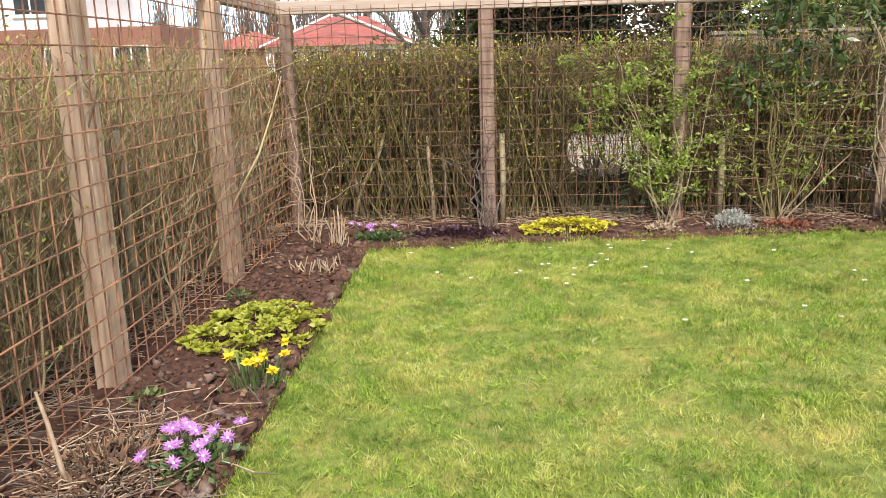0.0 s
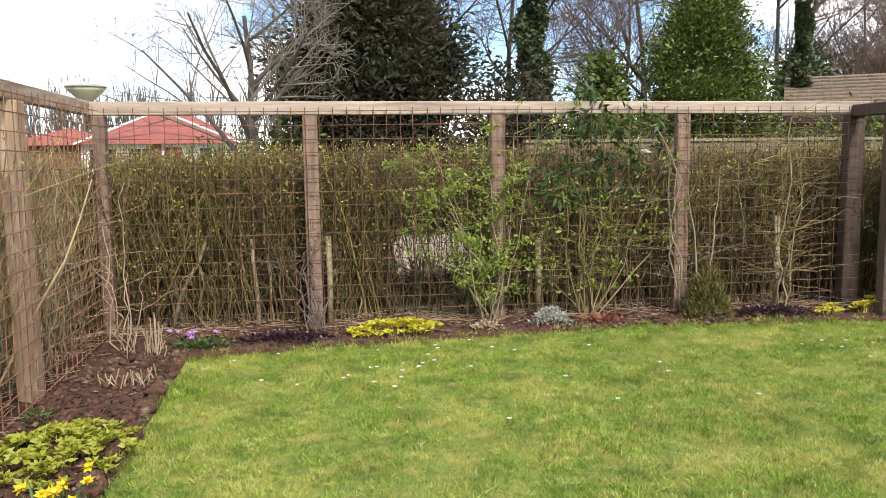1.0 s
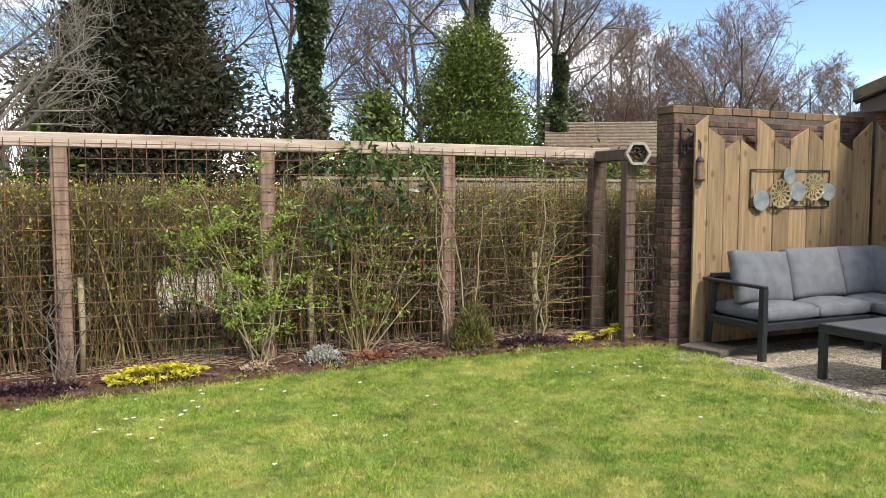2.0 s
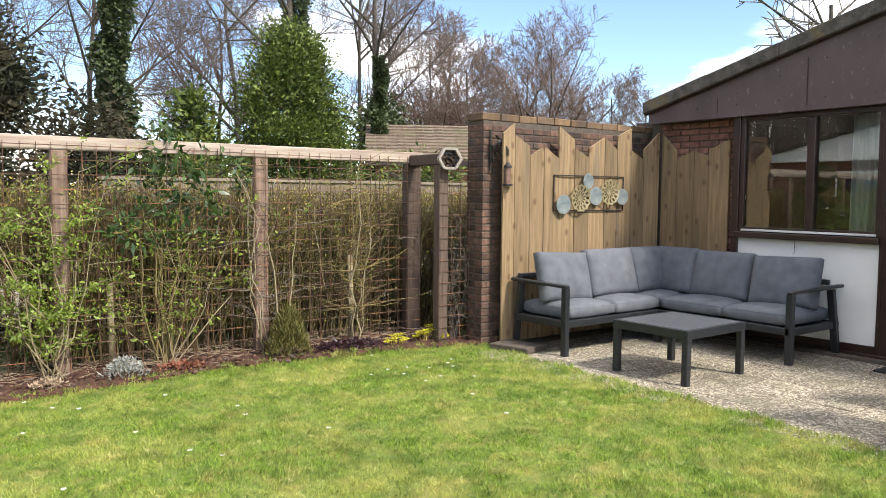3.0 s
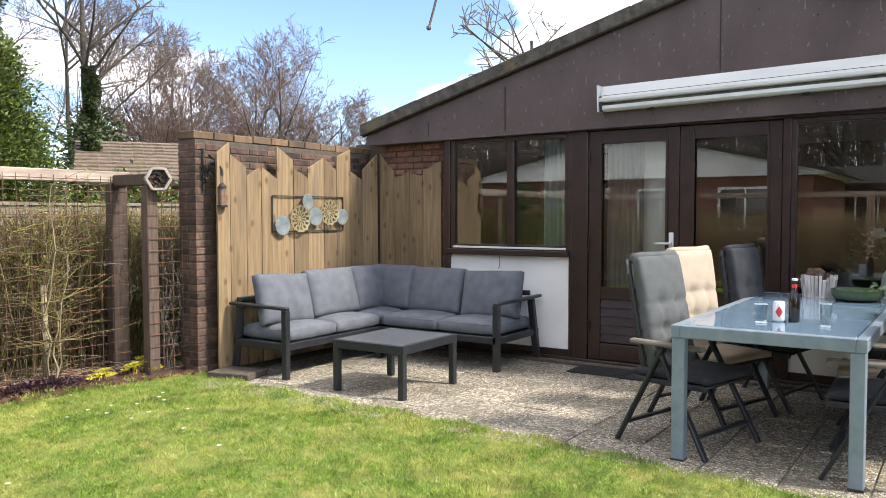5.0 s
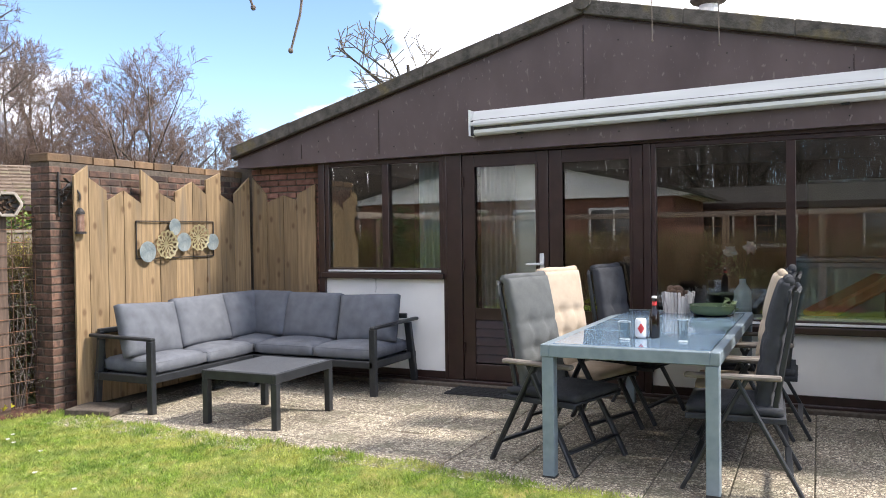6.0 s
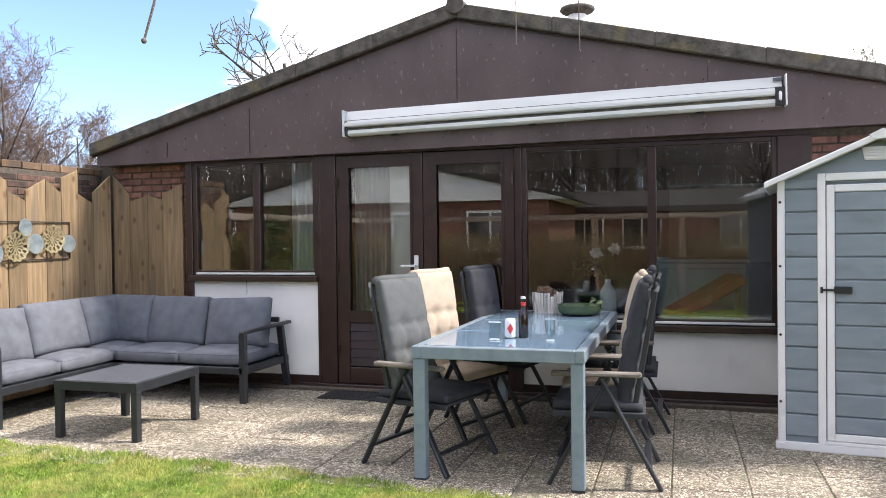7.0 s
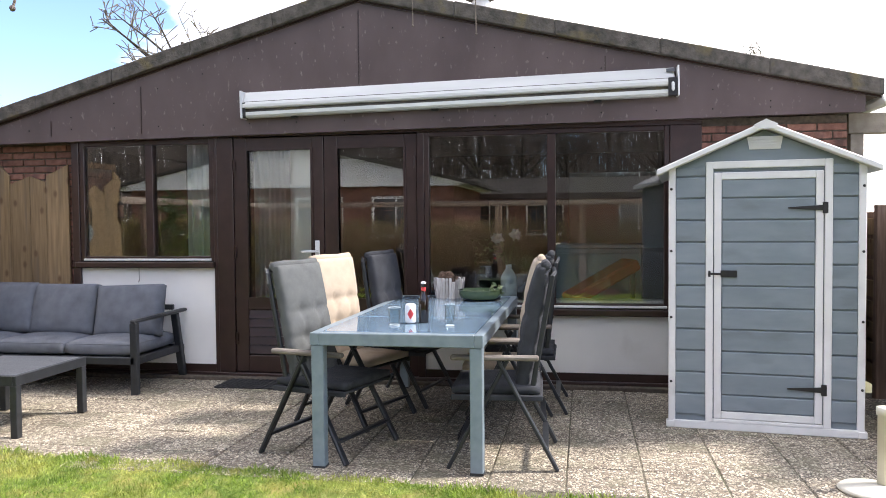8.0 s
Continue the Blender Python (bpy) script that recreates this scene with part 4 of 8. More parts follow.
def garden_chair(m, fabric, label, seat_fabric=None, recline=8):
    """Folding garden chair that faces +y: leg pairs, sling, slatted armrests and a tufted long cushion."""
    c = thing("garden_chair", m, label, "chair", "chairs round the garden table")
    for sx in (-1, 1):
        x = sx * 0.285
        bm = bmesh.new()
        bar(bm, (x, -0.30, 0.0), (x * 0.97, 0.02, 0.60), 0.022, 0.042, 0.006, up=(1, 0, 0))
        part("leg", bm, M_CHAR, c)
        bm = bmesh.new()
        bar(bm, (x, 0.30, 0.0), (x * 0.95, -0.03, 0.60), 0.022, 0.042, 0.006, up=(1, 0, 0))
        part("leg", bm, M_CHAR, c)
        bm = bmesh.new()
        box(bm, x - 0.026, -0.20, 0.600, x + 0.026, 0.28, 0.627, 0.008)
        part("armrest", bm, M_ARM, c, "grey weathered wooden armrest")
        bm = bmesh.new()
        bar(bm, (x * 0.73, -0.152, 0.36), (x * 0.73, -0.152 - 0.70 * math.tan(radians(recline)), 1.06), 0.022, 0.03, 0.006)
        part("back_frame", bm, M_CHAR, c)
    for y, z in ((-0.235, 0.12), (0.235, 0.12)):
        bm = bmesh.new()
        bar(bm, (-0.285, y, z), (0.285, y, z), 0.018, 0.034, 0.004, up=(0, 1, 0))
        part("stretcher", bm, M_CHAR, c)
    bm = bmesh.new()
    yt = -0.152 - 0.70 * math.tan(radians(recline))
    tube(bm, [(-0.208, yt, 1.05), (-0.19, yt - 0.012, 1.07), (0.19, yt - 0.012, 1.07), (0.208, yt, 1.05)], 0.013, 8)
    yb = -0.152 - 0.54 * math.tan(radians(recline))
    bar(bm, (-0.208, yb, 0.90), (0.208, yb, 0.90), 0.018, 0.012)
    part("top_bar", bm, M_CHAR, c)
    part("seat", boxes((-0.25, -0.22, 0.385, 0.25, 0.27, 0.40), (-0.27, -0.22, 0.375, -0.25, 0.28, 0.405), (0.25, -0.22, 0.375, 0.27, 0.28, 0.405), bevel=0.004), M_FABRIC_D, c)
    bm = bmesh.new()
    grid_d = [(u, v, 0.020) for u in (-0.36, 0.36) for v in (-0.62, -0.2, 0.22)]
    # the long back cushion with its folded head end
    cushion(bm, 0.435, 0.74, 0.08, 0.026, 30, 44, pose(0, -0.14, 0.40, 90 - recline, 0, 180) @ pose(0, 0.34, 0.0), dents=grid_d, edge=0.5, seams=[(v, 0.008) for v in (-0.62, -0.2, 0.22)], useams=[(u, 0.22, 0.007) for u in (-0.36, 0.36)])
    back = part("back_cushion", bm, fabric, c, "", True)
    bm = bmesh.new()
    mt = pose(0, -0.14, 0.40, 90 - recline, 0, 180)
    tube(bm, [mt @ Vector((-0.212, 0.705, 0.025)), mt @ Vector((-0.1, 0.712, 0.025)), mt @ Vector((0.1, 0.708, 0.025)), mt @ Vector((0.212, 0.715, 0.025))], 0.026, 10)
    part("head_roll", bm, fabric, back, "", True)
    for sx in (-1, 1):
        bm = bmesh.new()
        tube(bm, [mt @ Vector((sx * 0.245, 0.70, 0.0)), mt @ Vector((sx * 0.268, 0.67, 0.02)), mt @ Vector((sx * 0.262, 0.61, 0.01))], 0.006, 5)
        part("tie", bm, fabric, back)
    bm = bmesh.new()
    cushion(bm, 0.50, 0.49, 0.05, 0.018, 12, 12, pose(0, 0.035, 0.402), dents=[(u, v, 0.014) for u in (-0.4, 0.4) for v in (-0.4, 0.4)])
    part("seat_cushion", bm, seat_fabric or fabric, c, "", True)
    return c


garden_chair(pose(5.70, 1.13, 0, 0, 0, 164), M_FABRIC_M, "folding garden chair with a mid-grey tufted cushion", M_FABRIC_D, 11)
garden_chair(pose(6.41, 1.175, 0, 0, 0, 160), M_CREAM, "folding garden chair with a cream tufted cushion")
garden_chair(pose(7.06, 0.97, 0, 0, 0, 168), M_FABRIC_D, "folding garden chair with a dark grey cushion")
garden_chair(pose(5.68, 0.07, 0, 0, 0, 3), M_FABRIC_D, "folding garden chair with a dark grey cushion seen from behind", None, 10)
garden_chair(pose(6.32, 0.115, 0, 0, 0, 4), M_CREAM, "folding garden chair with a cream tufted cushion", None, 9)
garden_chair(pose(6.97, 0.04, 0, 0, 0, 1), M_FABRIC_D, "folding garden chair with a dark grey cushion by the window", None, 6)

# ---- shed ----
M_SHED = material("blue_grey_plastic", (0.175, 0.212, 0.242), (0.215, 0.255, 0.288), 5, 0.5, 0.10, 90, stretch=(1, 1, 3), c3=(0.14, 0.165, 0.185), c3_at=0.66, big=2, vary=0.05)
M_SHEDTRIM = material("off_white_plastic", (0.66, 0.66, 0.66), (0.76, 0.76, 0.755), 4, 0.45, 0.06, 60, c3=(0.58, 0.575, 0.55), c3_at=0.68, big=3)
M_BLACK = material("black_plastic", (0.012, 0.012, 0.013), (0.022, 0.022, 0.024), 20, 0.45, 0.05)


def shed():
    s = thing("garden_shed", pose(6.39, -1.50, 0, 0, 0, -7), "small blue-grey plastic shed with off-white trim, shut", "shed")
    W, D, H, A = 0.582, 0.98, 1.68, 1.93
    bm = bmesh.new()
    prism(bm, [(-W + 0.012, 0.05), (W - 0.012, 0.05), (W - 0.012, H), (0, A - 0.02), (-W + 0.012, H)], "x", 0.014, D - 0.012)
    part("wall", bm, M_SHED, s)
    rows = [0.088 + 0.14 * k for k in range(12)]
    for z in rows:
        for a, b in ((0.345, W - 0.045), (-W + 0.045, -0.385)):
            zz = min(z + 0.138, 1.69)
            bm = bmesh.new()
            box(bm, 0.0, a, z, 0.0145, b, zz - 0.002, 0.008)
            part("plank", bm, M_SHED, s)
        bm = bmesh.new()
        box(bm, 0.05, W - 0.012, z, D - 0.05, W - 0.002, min(z + 0.138, 1.65), 0.005)
        part("plank", bm, M_SHED, s)
    bm = bmesh.new()
    prism(bm, [(0.53, 1.665), (0.06, 1.885), (-0.06, 1.885), (-0.53, 1.665)], "x", 0.004, 0.0138)
    part("gable_panel", bm, M_SHED, s)
    for y in (-W, W):
        bm = bmesh.new()
        box(bm, -0.004, y - 0.025 * (1 if y > 0 else -1) - 0.022, 0.0, 0.03, y - 0.025 * (1 if y > 0 else -1) + 0.022, H + 0.02, 0.005)
        cp = part("corner_post", bm, M_SHEDTRIM, s)
        for z in (0.3, 0.72, 1.15, 1.55):
            bm = bmesh.new()
            bmesh.ops.create_uvsphere(bm, u_segments=6, v_segments=4, radius=0.009, matrix=Matrix.Translation((-0.005, y - 0.02 * (1 if y > 0 else -1), z)))
            part("screw", bm, M_BLACK, cp)
        part("foot_block", boxes((-0.012, y - (0.045 if y > 0 else 0.012), 0.0, 0.05, y + (0.012 if y > 0 else 0.045), 0.045), bevel=0.006), M_SHEDTRIM, s)
    part("base_rail", boxes((-0.008, -W + 0.03, 0.0, 0.04, W - 0.03, 0.05), (0.04, W - 0.03, 0.0, D, W, 0.05), (0.04, -W, 0.0, D, -W + 0.03, 0.05), bevel=0.004), M_SHEDTRIM, s)
    # door with its white frame
    d0, d1, dz0, dz1 = -0.345, 0.305, 0.075, 1.65
    bm = boxes((-0.010, d1 - 0.0, 0.05, 0.016, d1 + 0.045, 1.72), (-0.010, d0 - 0.045, 0.05, 0.016, d0, 1.72), (-0.010, d0, 1.675, 0.016, d1, 1.72), (-0.010, d0, 0.05, 0.016, d1, 0.072), bevel=0.004)
    part("door_surround", bm, M_SHEDTRIM, s)
    door = part("door", boxes((-0.006, d1 - 0.05, dz0, 0.013, d1 - 0.006, dz1), (-0.006, d0 + 0.006, dz0, 0.013, d0 + 0.05, dz1), (-0.006, d0 + 0.05, dz1 - 0.045, 0.013, d1 - 0.05, dz1), (-0.006, d0 + 0.05, dz0, 0.013, d1 - 0.05, dz0 + 0.045), bevel=0.004), M_SHEDTRIM, s, "off-white door frame")
    for k in range(11):
        z = dz0 + 0.047 if k == 0 else 0.088 + 0.14 * k
        bm = bmesh.new()
        box(bm, -0.003, d0 + 0.051, z, 0.0135, d1 - 0.051, min(0.226 + 0.14 * k - 0.001, dz1 - 0.046), 0.008)
        part("plank", bm, M_SHED, door)
    for z in (0.29, 1.42):
        bm = bmesh.new()
        prism(bm, [(d0 + 0.0, z + 0.018), (d0 + 0.21, z + 0.004), (d0 + 0.21, z - 0.004), (d0 + 0.0, z - 0.018)], "x", -0.014, -0.0065)
        box(bm, -0.018, d0 - 0.018, z - 0.035, -0.006, d0 + 0.014, z + 0.035, 0.003)
        part("hinge", bm, M_BLACK, door, "long black strap hinge")
    bm = boxes((-0.022, d1 - 0.145, 0.985, -0.006, d1 - 0.045, 1.028), (-0.018, d1 - 0.05, 0.998, -0.006, d1 + 0.02, 1.012), (-0.022, d1 + 0.015, 0.985, -0.010, d1 + 0.03, 1.025), bevel=0.003)
    part("latch", bm, M_BLACK, door, "black plastic bolt latch")
    # roof and vent
    for sy in (-1, 1):
        bm = bmesh.new()
        prism(bm, [(0, A + 0.03), (sy * (W + 0.07), H - 0.005), (sy * (W + 0.07), H - 0.045), (0, A - 0.012)], "x", -0.07, D + 0.05)
        bmesh.ops.bevel(bm, geom=bm.edges[:], offset=0.006, segments=1, affect="EDGES")
        part("roof_panel", bm, M_SHEDTRIM, s)
    bm = bmesh.new()
    prism(bm, [(-0.07, A + 0.006), (0, A + 0.04), (0.07, A + 0.006), (0.05, A - 0.02), (-0.05, A - 0.02)], "x", -0.085, D + 0.06)
    part("ridge", bm, M_SHEDTRIM, s)
    bm = bmesh.new()
    prism(bm, [(-0.105, 1.87), (0.105, 1.87), (0.09, 1.79), (-0.09, 1.79)], "x", -0.004, 0.003)
    vent = part("vent", bm, M_SHEDTRIM, s)
    for k in range(4):
        z = 1.80 + 0.017 * k
        part("slat", boxes((-0.014, -0.08, z, -0.0045, 0.08, z + 0.008)), M_SHEDTRIM, vent)


shed()

# ---- awning box ----
def awning():
    a = thing("awning", pose(7.53, 0.68, 2.37, -1.05, 0, 0), "rolled-up awning in a long off-white metal box", "awning")
    bm = bmesh.new()
    prof = [(0.0, 0.122), (-0.02, 0.122), (-0.078, 0.036), (-0.076, 0.031), (-0.088, 0.030), (-0.100, 0.008), (-0.100, -0.012), (-0.092, -0.022), (-0.062, -0.026), (-0.062, -0.05), (-0.088, -0.052), (-0.090, -0.08), (-0.07, -0.098), (0.0, -0.098)]
    prism(bm, prof, "y", -1.75, 1.76)
    part("case", bm, M_ALU, a)
    part("groove", boxes((-0.070, -1.745, -0.049, -0.055, 1.755, -0.027)), M_VERGE, a, "grimy groove")
    part("seam", boxes((-0.0805, -1.745, 0.0305, -0.074, 1.755, 0.0355)), M_VERGE, a)
    for y in (-1.775, 1.768):
        part("end_cap", boxes((-0.115, y - 0.006, -0.105, 0.0, y + 0.006, 0.125), bevel=0.003), M_SHEDTRIM, a)
    part("crank_plate", boxes((-0.108, -1.766, -0.10, -0.02, -1.70, 0.034), bevel=0.003), M_BLACK, a, "dark crank housing")
    part("end_block", boxes((-0.095, 1.735, -0.10, -0.02, 1.761, 0.028), bevel=0.003), M_BLACK, a)
    bm = bmesh.new()
    lathe(bm, [(0.004, -0.05), (0.011, -0.04), (0.011, 0.01), (0.005, 0.02)], 8, (-0.116, -1.733, -0.02))
    part("crank_eye", bm, M_SHEDTRIM, a)
    part("maker_plate", boxes((-0.062, -1.755, 0.085, -0.050, -1.69, 0.11), bevel=0.002), M_FABRIC, a, "small grey plate with unreadable marks")
    for y in (-1.2, 0.1, 1.3):
        part("bracket", boxes((-0.03, y, -0.115, 0.0, y + 0.06, -0.096), bevel=0.003), M_CHAR, a)


awning()

# hook under the window, doormat
hook = thing("wall_hook", pose(7.628, 3.53, 0.96), "small dark hook hanging under the window sill", "hook")
bm = bmesh.new()
tube(bm, [(-0.006, 0, 0.005), (-0.006, 0, -0.11), (-0.012, 0.008, -0.125), (-0.02, 0.002, -0.115)], 0.0025, 5)
part("rod", bm, M_CHAR, hook)
M_MAT = material("black_rubber", (0.012, 0.012, 0.013), (0.03, 0.03, 0.032), 40, 0.9, 0.6, 160)
mat = thing("doormat", pose(7.37, 2.26, 0.0), "black rubber doormat on the patio before the door", "doormat")
part("mat", boxes((-0.185, -0.36, 0.0, 0.185, 0.36, 0.014), bevel=0.004), M_MAT, mat)
bm = bmesh.new()
for k in range(16):
    box(bm, -0.165, -0.335 + k * 0.0435, 0.0142, 0.165, -0.315 + k * 0.0435, 0.019)
part("ribs", bm, M_MAT, mat)
spare = thing("loose_slab", pose(5.52, 4.86, 0.0, 0, 0, 14), "loose mossy paving slab beside the brick wall", "paving slab")
part("slab", boxes((-0.15, -0.2, 0.0, 0.15, 0.2, 0.05), bevel=0.006), M_MORTAR, spare)

# ---- things on the garden table ----
M_CLEAR = glass_material("drinking_glass", (0.80, 0.86, 0.88), 0.7, 1.3)
M_GLASSEDGE = material("pale_glass_edge", (0.50, 0.55, 0.57), (0.62, 0.66, 0.68), 20, 0.08, 0.0, spec=0.9)
M_BOTTLE = material("brown_bottle_glass", (0.010, 0.006, 0.005), (0.016, 0.009, 0.007), 5, 0.07, 0.0, spec=0.8)
M_RED = material("red_print", (0.55, 0.045, 0.05), (0.62, 0.06, 0.06), 20, 0.4, 0.0)
M_CAN = material("white_can", (0.72, 0.72, 0.73), (0.80, 0.80, 0.80), 20, 0.3, 0.0)
M_BIRCH = material("birch_bark", (0.50, 0.46, 0.42), (0.70, 0.66, 0.62), 20, 0.85, 0.4, 80, stretch=(1, 1, 0.4), c3=(0.16, 0.13, 0.11), c3_at=0.62, big=16, vary=0.15)
M_GLAZE = material("green_glaze", (0.045, 0.075, 0.035), (0.08, 0.115, 0.06), 12, 0.22, 0.05, 60, c3=(0.03, 0.045, 0.02), big=8)
M_CELADON = material("pale_teal_ceramic", (0.58, 0.66, 0.65), (0.68, 0.74, 0.73), 4, 0.25, 0.0)
M_PETALW = leaf_material("white_petal", (0.75, 0.74, 0.70), (0.85, 0.84, 0.80))
M_SUCC = leaf_material("succulent_leaf", (0.13, 0.19, 0.09), (0.30, 0.36, 0.2))
M_CONE = material("brown_cone", (0.06, 0.035, 0.022), (0.13, 0.08, 0.05), 30, 0.9, 0.5)
TOP = TZ + 0.002


def tumbler(x, y, h, r):
    g = thing("drinking_glass", pose(x, y, TOP), "clear drinking glass on the garden table", "glass", "drinking glasses")
    bm = bmesh.new()
    lathe(bm, [(r * 0.8, 0.0), (r * 0.86, h * 0.3), (r, h)], 20)
    bmesh.ops.delete(bm, geom=[f for f in bm.faces if len(f.verts) > 4 and f.calc_center_median().z > h * 0.5], context="FACES")
    o = part("glass", bm, M_CLEAR, g, "", True)
    o.visible_shadow = False
    for rr, z, w in ((r, h, 0.0016), (r * 0.8, 0.004, 0.003)):
        bm = bmesh.new()
        tube(bm, [(rr * math.cos(0.2618 * k), rr * math.sin(0.2618 * k), z) for k in range(25)], w, 5)
        part("rim" if z > 0.05 else "thick_base", bm, M_GLASSEDGE, g)


tumbler(5.60, 0.70, 0.105, 0.036)
tumbler(5.61, 0.375, 0.125, 0.03)
can = thing("drink_can", pose(5.71, 0.628, TOP), "white drink can with a red diamond on the garden table", "can")
bm = bmesh.new()
lathe(bm, [(0.022, 0.0), (0.030, 0.006), (0.033, 0.014), (0.033, 0.100), (0.029, 0.112), (0.027, 0.115), (0.025, 0.112)], 24)
part("body", bm, M_CAN, can, "", True)
bm = bmesh.new()
n = 8
for sgn in (1, -1):
    for i in range(n):
        a0, a1 = -0.62 + 1.24 * i / n, -0.62 + 1.24 * (i + 1) / n
        h0, h1 = 0.032 * (1 - abs(a0) / 0.62), 0.032 * (1 - abs(a1) / 0.62)
        p = [(0.0334 * math.cos(math.pi + a + 0.2), 0.0334 * math.sin(math.pi + a + 0.2), 0.058 + sgn * h) for a, h in ((a0, 0), (a1, 0), (a1, h1), (a0, h0))]
        bm.faces.new([bm.verts.new(q) for q in p])
bmesh.ops.remove_doubles(bm, verts=bm.verts[:], dist=1e-5)
part("diamond_mark", bm, M_RED, can, "red diamond mark")
bot = thing("bottle", pose(5.74, 0.555, TOP), "dark brown bottle with a red neck label", "bottle")
bm = bmesh.new()
lathe(bm, [(0.026, 0.0), (0.0295, 0.006), (0.0295, 0.125), (0.024, 0.150), (0.0145, 0.175), (0.0135, 0.225), (0.015, 0.228), (0.015, 0.236), (0.010, 0.238)], 22)
part("body", bm, M_BOTTLE, bot, "", True)
bm = bmesh.new()
lathe(bm, [(0.0142, 0.183), (0.0142, 0.213)], 20)
part("neck_label", bm, M_RED, bot, "red neck label")
bm = bmesh.new()
lathe(bm, [(0.0155, 0.232), (0.0155, 0.243), (0.010, 0.245)], 18)
part("cap", bm, M_CAN, bot)

pot = thing("birch_pot", pose(7.30, 0.665, TOP), "round planter of upright birch sticks filled with cones", "planter")
for k in range(26):
    t = 6.2832 * k / 26
    bm = bmesh.new()
    h = random.uniform(0.125, 0.165)
    tube(bm, [(0.095 * math.cos(t), 0.095 * math.sin(t), 0.0), (0.112 * math.cos(t), 0.112 * math.sin(t), h)], random.uniform(0.010, 0.0135), 7)
    part("birch_stick", bm, M_BIRCH, pot)
bm = bmesh.new()
lathe(bm, [(0.085, 0.005), (0.095, 0.13), (0.01, 0.13)], 16)
part("filling", bm, M_CONE, pot)
for k in range(14):
    t, r = random.uniform(0, 6.28), random.uniform(0, 0.085)
    bm = bmesh.new()
    bmesh.ops.create_icosphere(bm, subdivisions=2, radius=0.03)
    for v in bm.verts:
        v.co *= 1 + 0.25 * math.sin(40 * v.co.x) * math.sin(50 * v.co.z + 30 * v.co.y)
    bmesh.ops.transform(bm, matrix=pose(r * math.cos(t), r * math.sin(t), random.uniform(0.14, 0.175), random.uniform(0, 90), 0, random.uniform(0, 90)), verts=bm.verts[:])
    part("cone", bm, M_CONE, pot)
bowl = thing("bowl_planter", pose(7.12, 0.395, TOP), "shallow green glazed bowl with a small plant", "bowl")
bm = bmesh.new()
lathe(bm, [(0.10, 0.0), (0.15, 0.02), (0.165, 0.055), (0.16, 0.072), (0.168, 0.080), (0.158, 0.080), (0.148, 0.05), (0.005, 0.045)], 28)
part("bowl", bm, M_GLAZE, bowl, "", True)
rng = np.random.default_rng(5)
n = 60
d = rng.normal(size=(n, 3)) * (1, 1, 0.6) + (0, 0, 0.7)
o = bulk("plant", *leaves(np.tile((0.02, -0.11, 0.05), (n, 1)) + rng.normal(size=(n, 3)) * 0.02, d, rng.uniform(0.03, 0.06, n), 0.5, rng), M_SUCC, bowl)
vase = thing("vase", pose(7.73, 0.235, 0.70), "pale teal ceramic vase with two white flowers on the inner sill", "vase")
bm = bmesh.new()
lathe(bm, [(0.045, 0.0), (0.066, 0.01), (0.07, 0.10), (0.066, 0.19), (0.04, 0.235), (0.024, 0.255), (0.026, 0.29), (0.018, 0.29)], 24)
part("body", bm, M_CELADON, vase, "", True)
M_STEM = material("green_stem", (0.06, 0.10, 0.03), (0.10, 0.15, 0.05), 20, 0.8, 0.2)
heads = []
for dx, dy, h in ((-0.01, 0.09, 0.50), (0.02, -0.06, 0.53), (0.0, 0.24, 0.46)):
    bm = bmesh.new()
    tube(bm, [(0, 0, 0.26), (dx * 0.3, dy * 0.35, 0.38), (dx, dy, h)], 0.0035, 5, 0.002)
    part("stem", bm, M_STEM, vase)
    heads.append((dx, dy, h))
for dx, dy, h in heads[:2]:
    n = 46
    d = rng.normal(size=(n, 3)) + (0, 0, 0.4)
    bulk("flower", *leaves(np.tile((dx, dy, h), (n, 1)), d, rng.uniform(0.045, 0.068, n), 0.75, rng), M_PETALW, vase)
n = 90
at = np.stack([rng.normal(0, 0.03, n), rng.uniform(0.02, 0.30, n), rng.uniform(0.30, 0.50, n)], 1)
bulk("leaf", *leaves(at, rng.normal(size=(n, 3)), rng.uniform(0.02, 0.045, n), 0.5, rng), leaf_material("vase_leaf", (0.06, 0.10, 0.04), (0.13, 0.18, 0.08)), vase)
part_sill = tagged(link("window_board", boxes((7.70, -1.03, 0.665, 7.86, 0.90, 0.70), bevel=0.004), M_WHITE), "white inner window board", "window sill", kind="structure")

# ---- on the wall and fence ----
M_IRON = material("black_iron", (0.012, 0.011, 0.011), (0.03, 0.025, 0.022), 30, 0.6, 0.3, 120)
M_SILVER = material("brushed_pale_metal", (0.19, 0.25, 0.265), (0.40, 0.44, 0.435), 9, 0.45, 0.5, 45, metal=0.5)
M_GOLD = material("brushed_gold_metal", (0.46, 0.41, 0.22), (0.66, 0.60, 0.40), 14, 0.45, 0.2, 80, metal=0.4)
art = thing("wall_art", pose(6.60, 5.045, 1.365), "metal wall decoration of six round shells in a thin frame", "wall decoration")
bm = bmesh.new()
for a, b in (((-0.485, -0.165), (0.485, -0.165)), ((0.485, -0.165), (0.485, 0.165)), ((0.485, 0.165), (-0.485, 0.165)), ((-0.485, 0.165), (-0.485, -0.165))):
    bar(bm, (a[0], 0, a[1]), (b[0], 0, b[1]), 0.009, 0.009)
part("frame", bm, M_IRON, art)


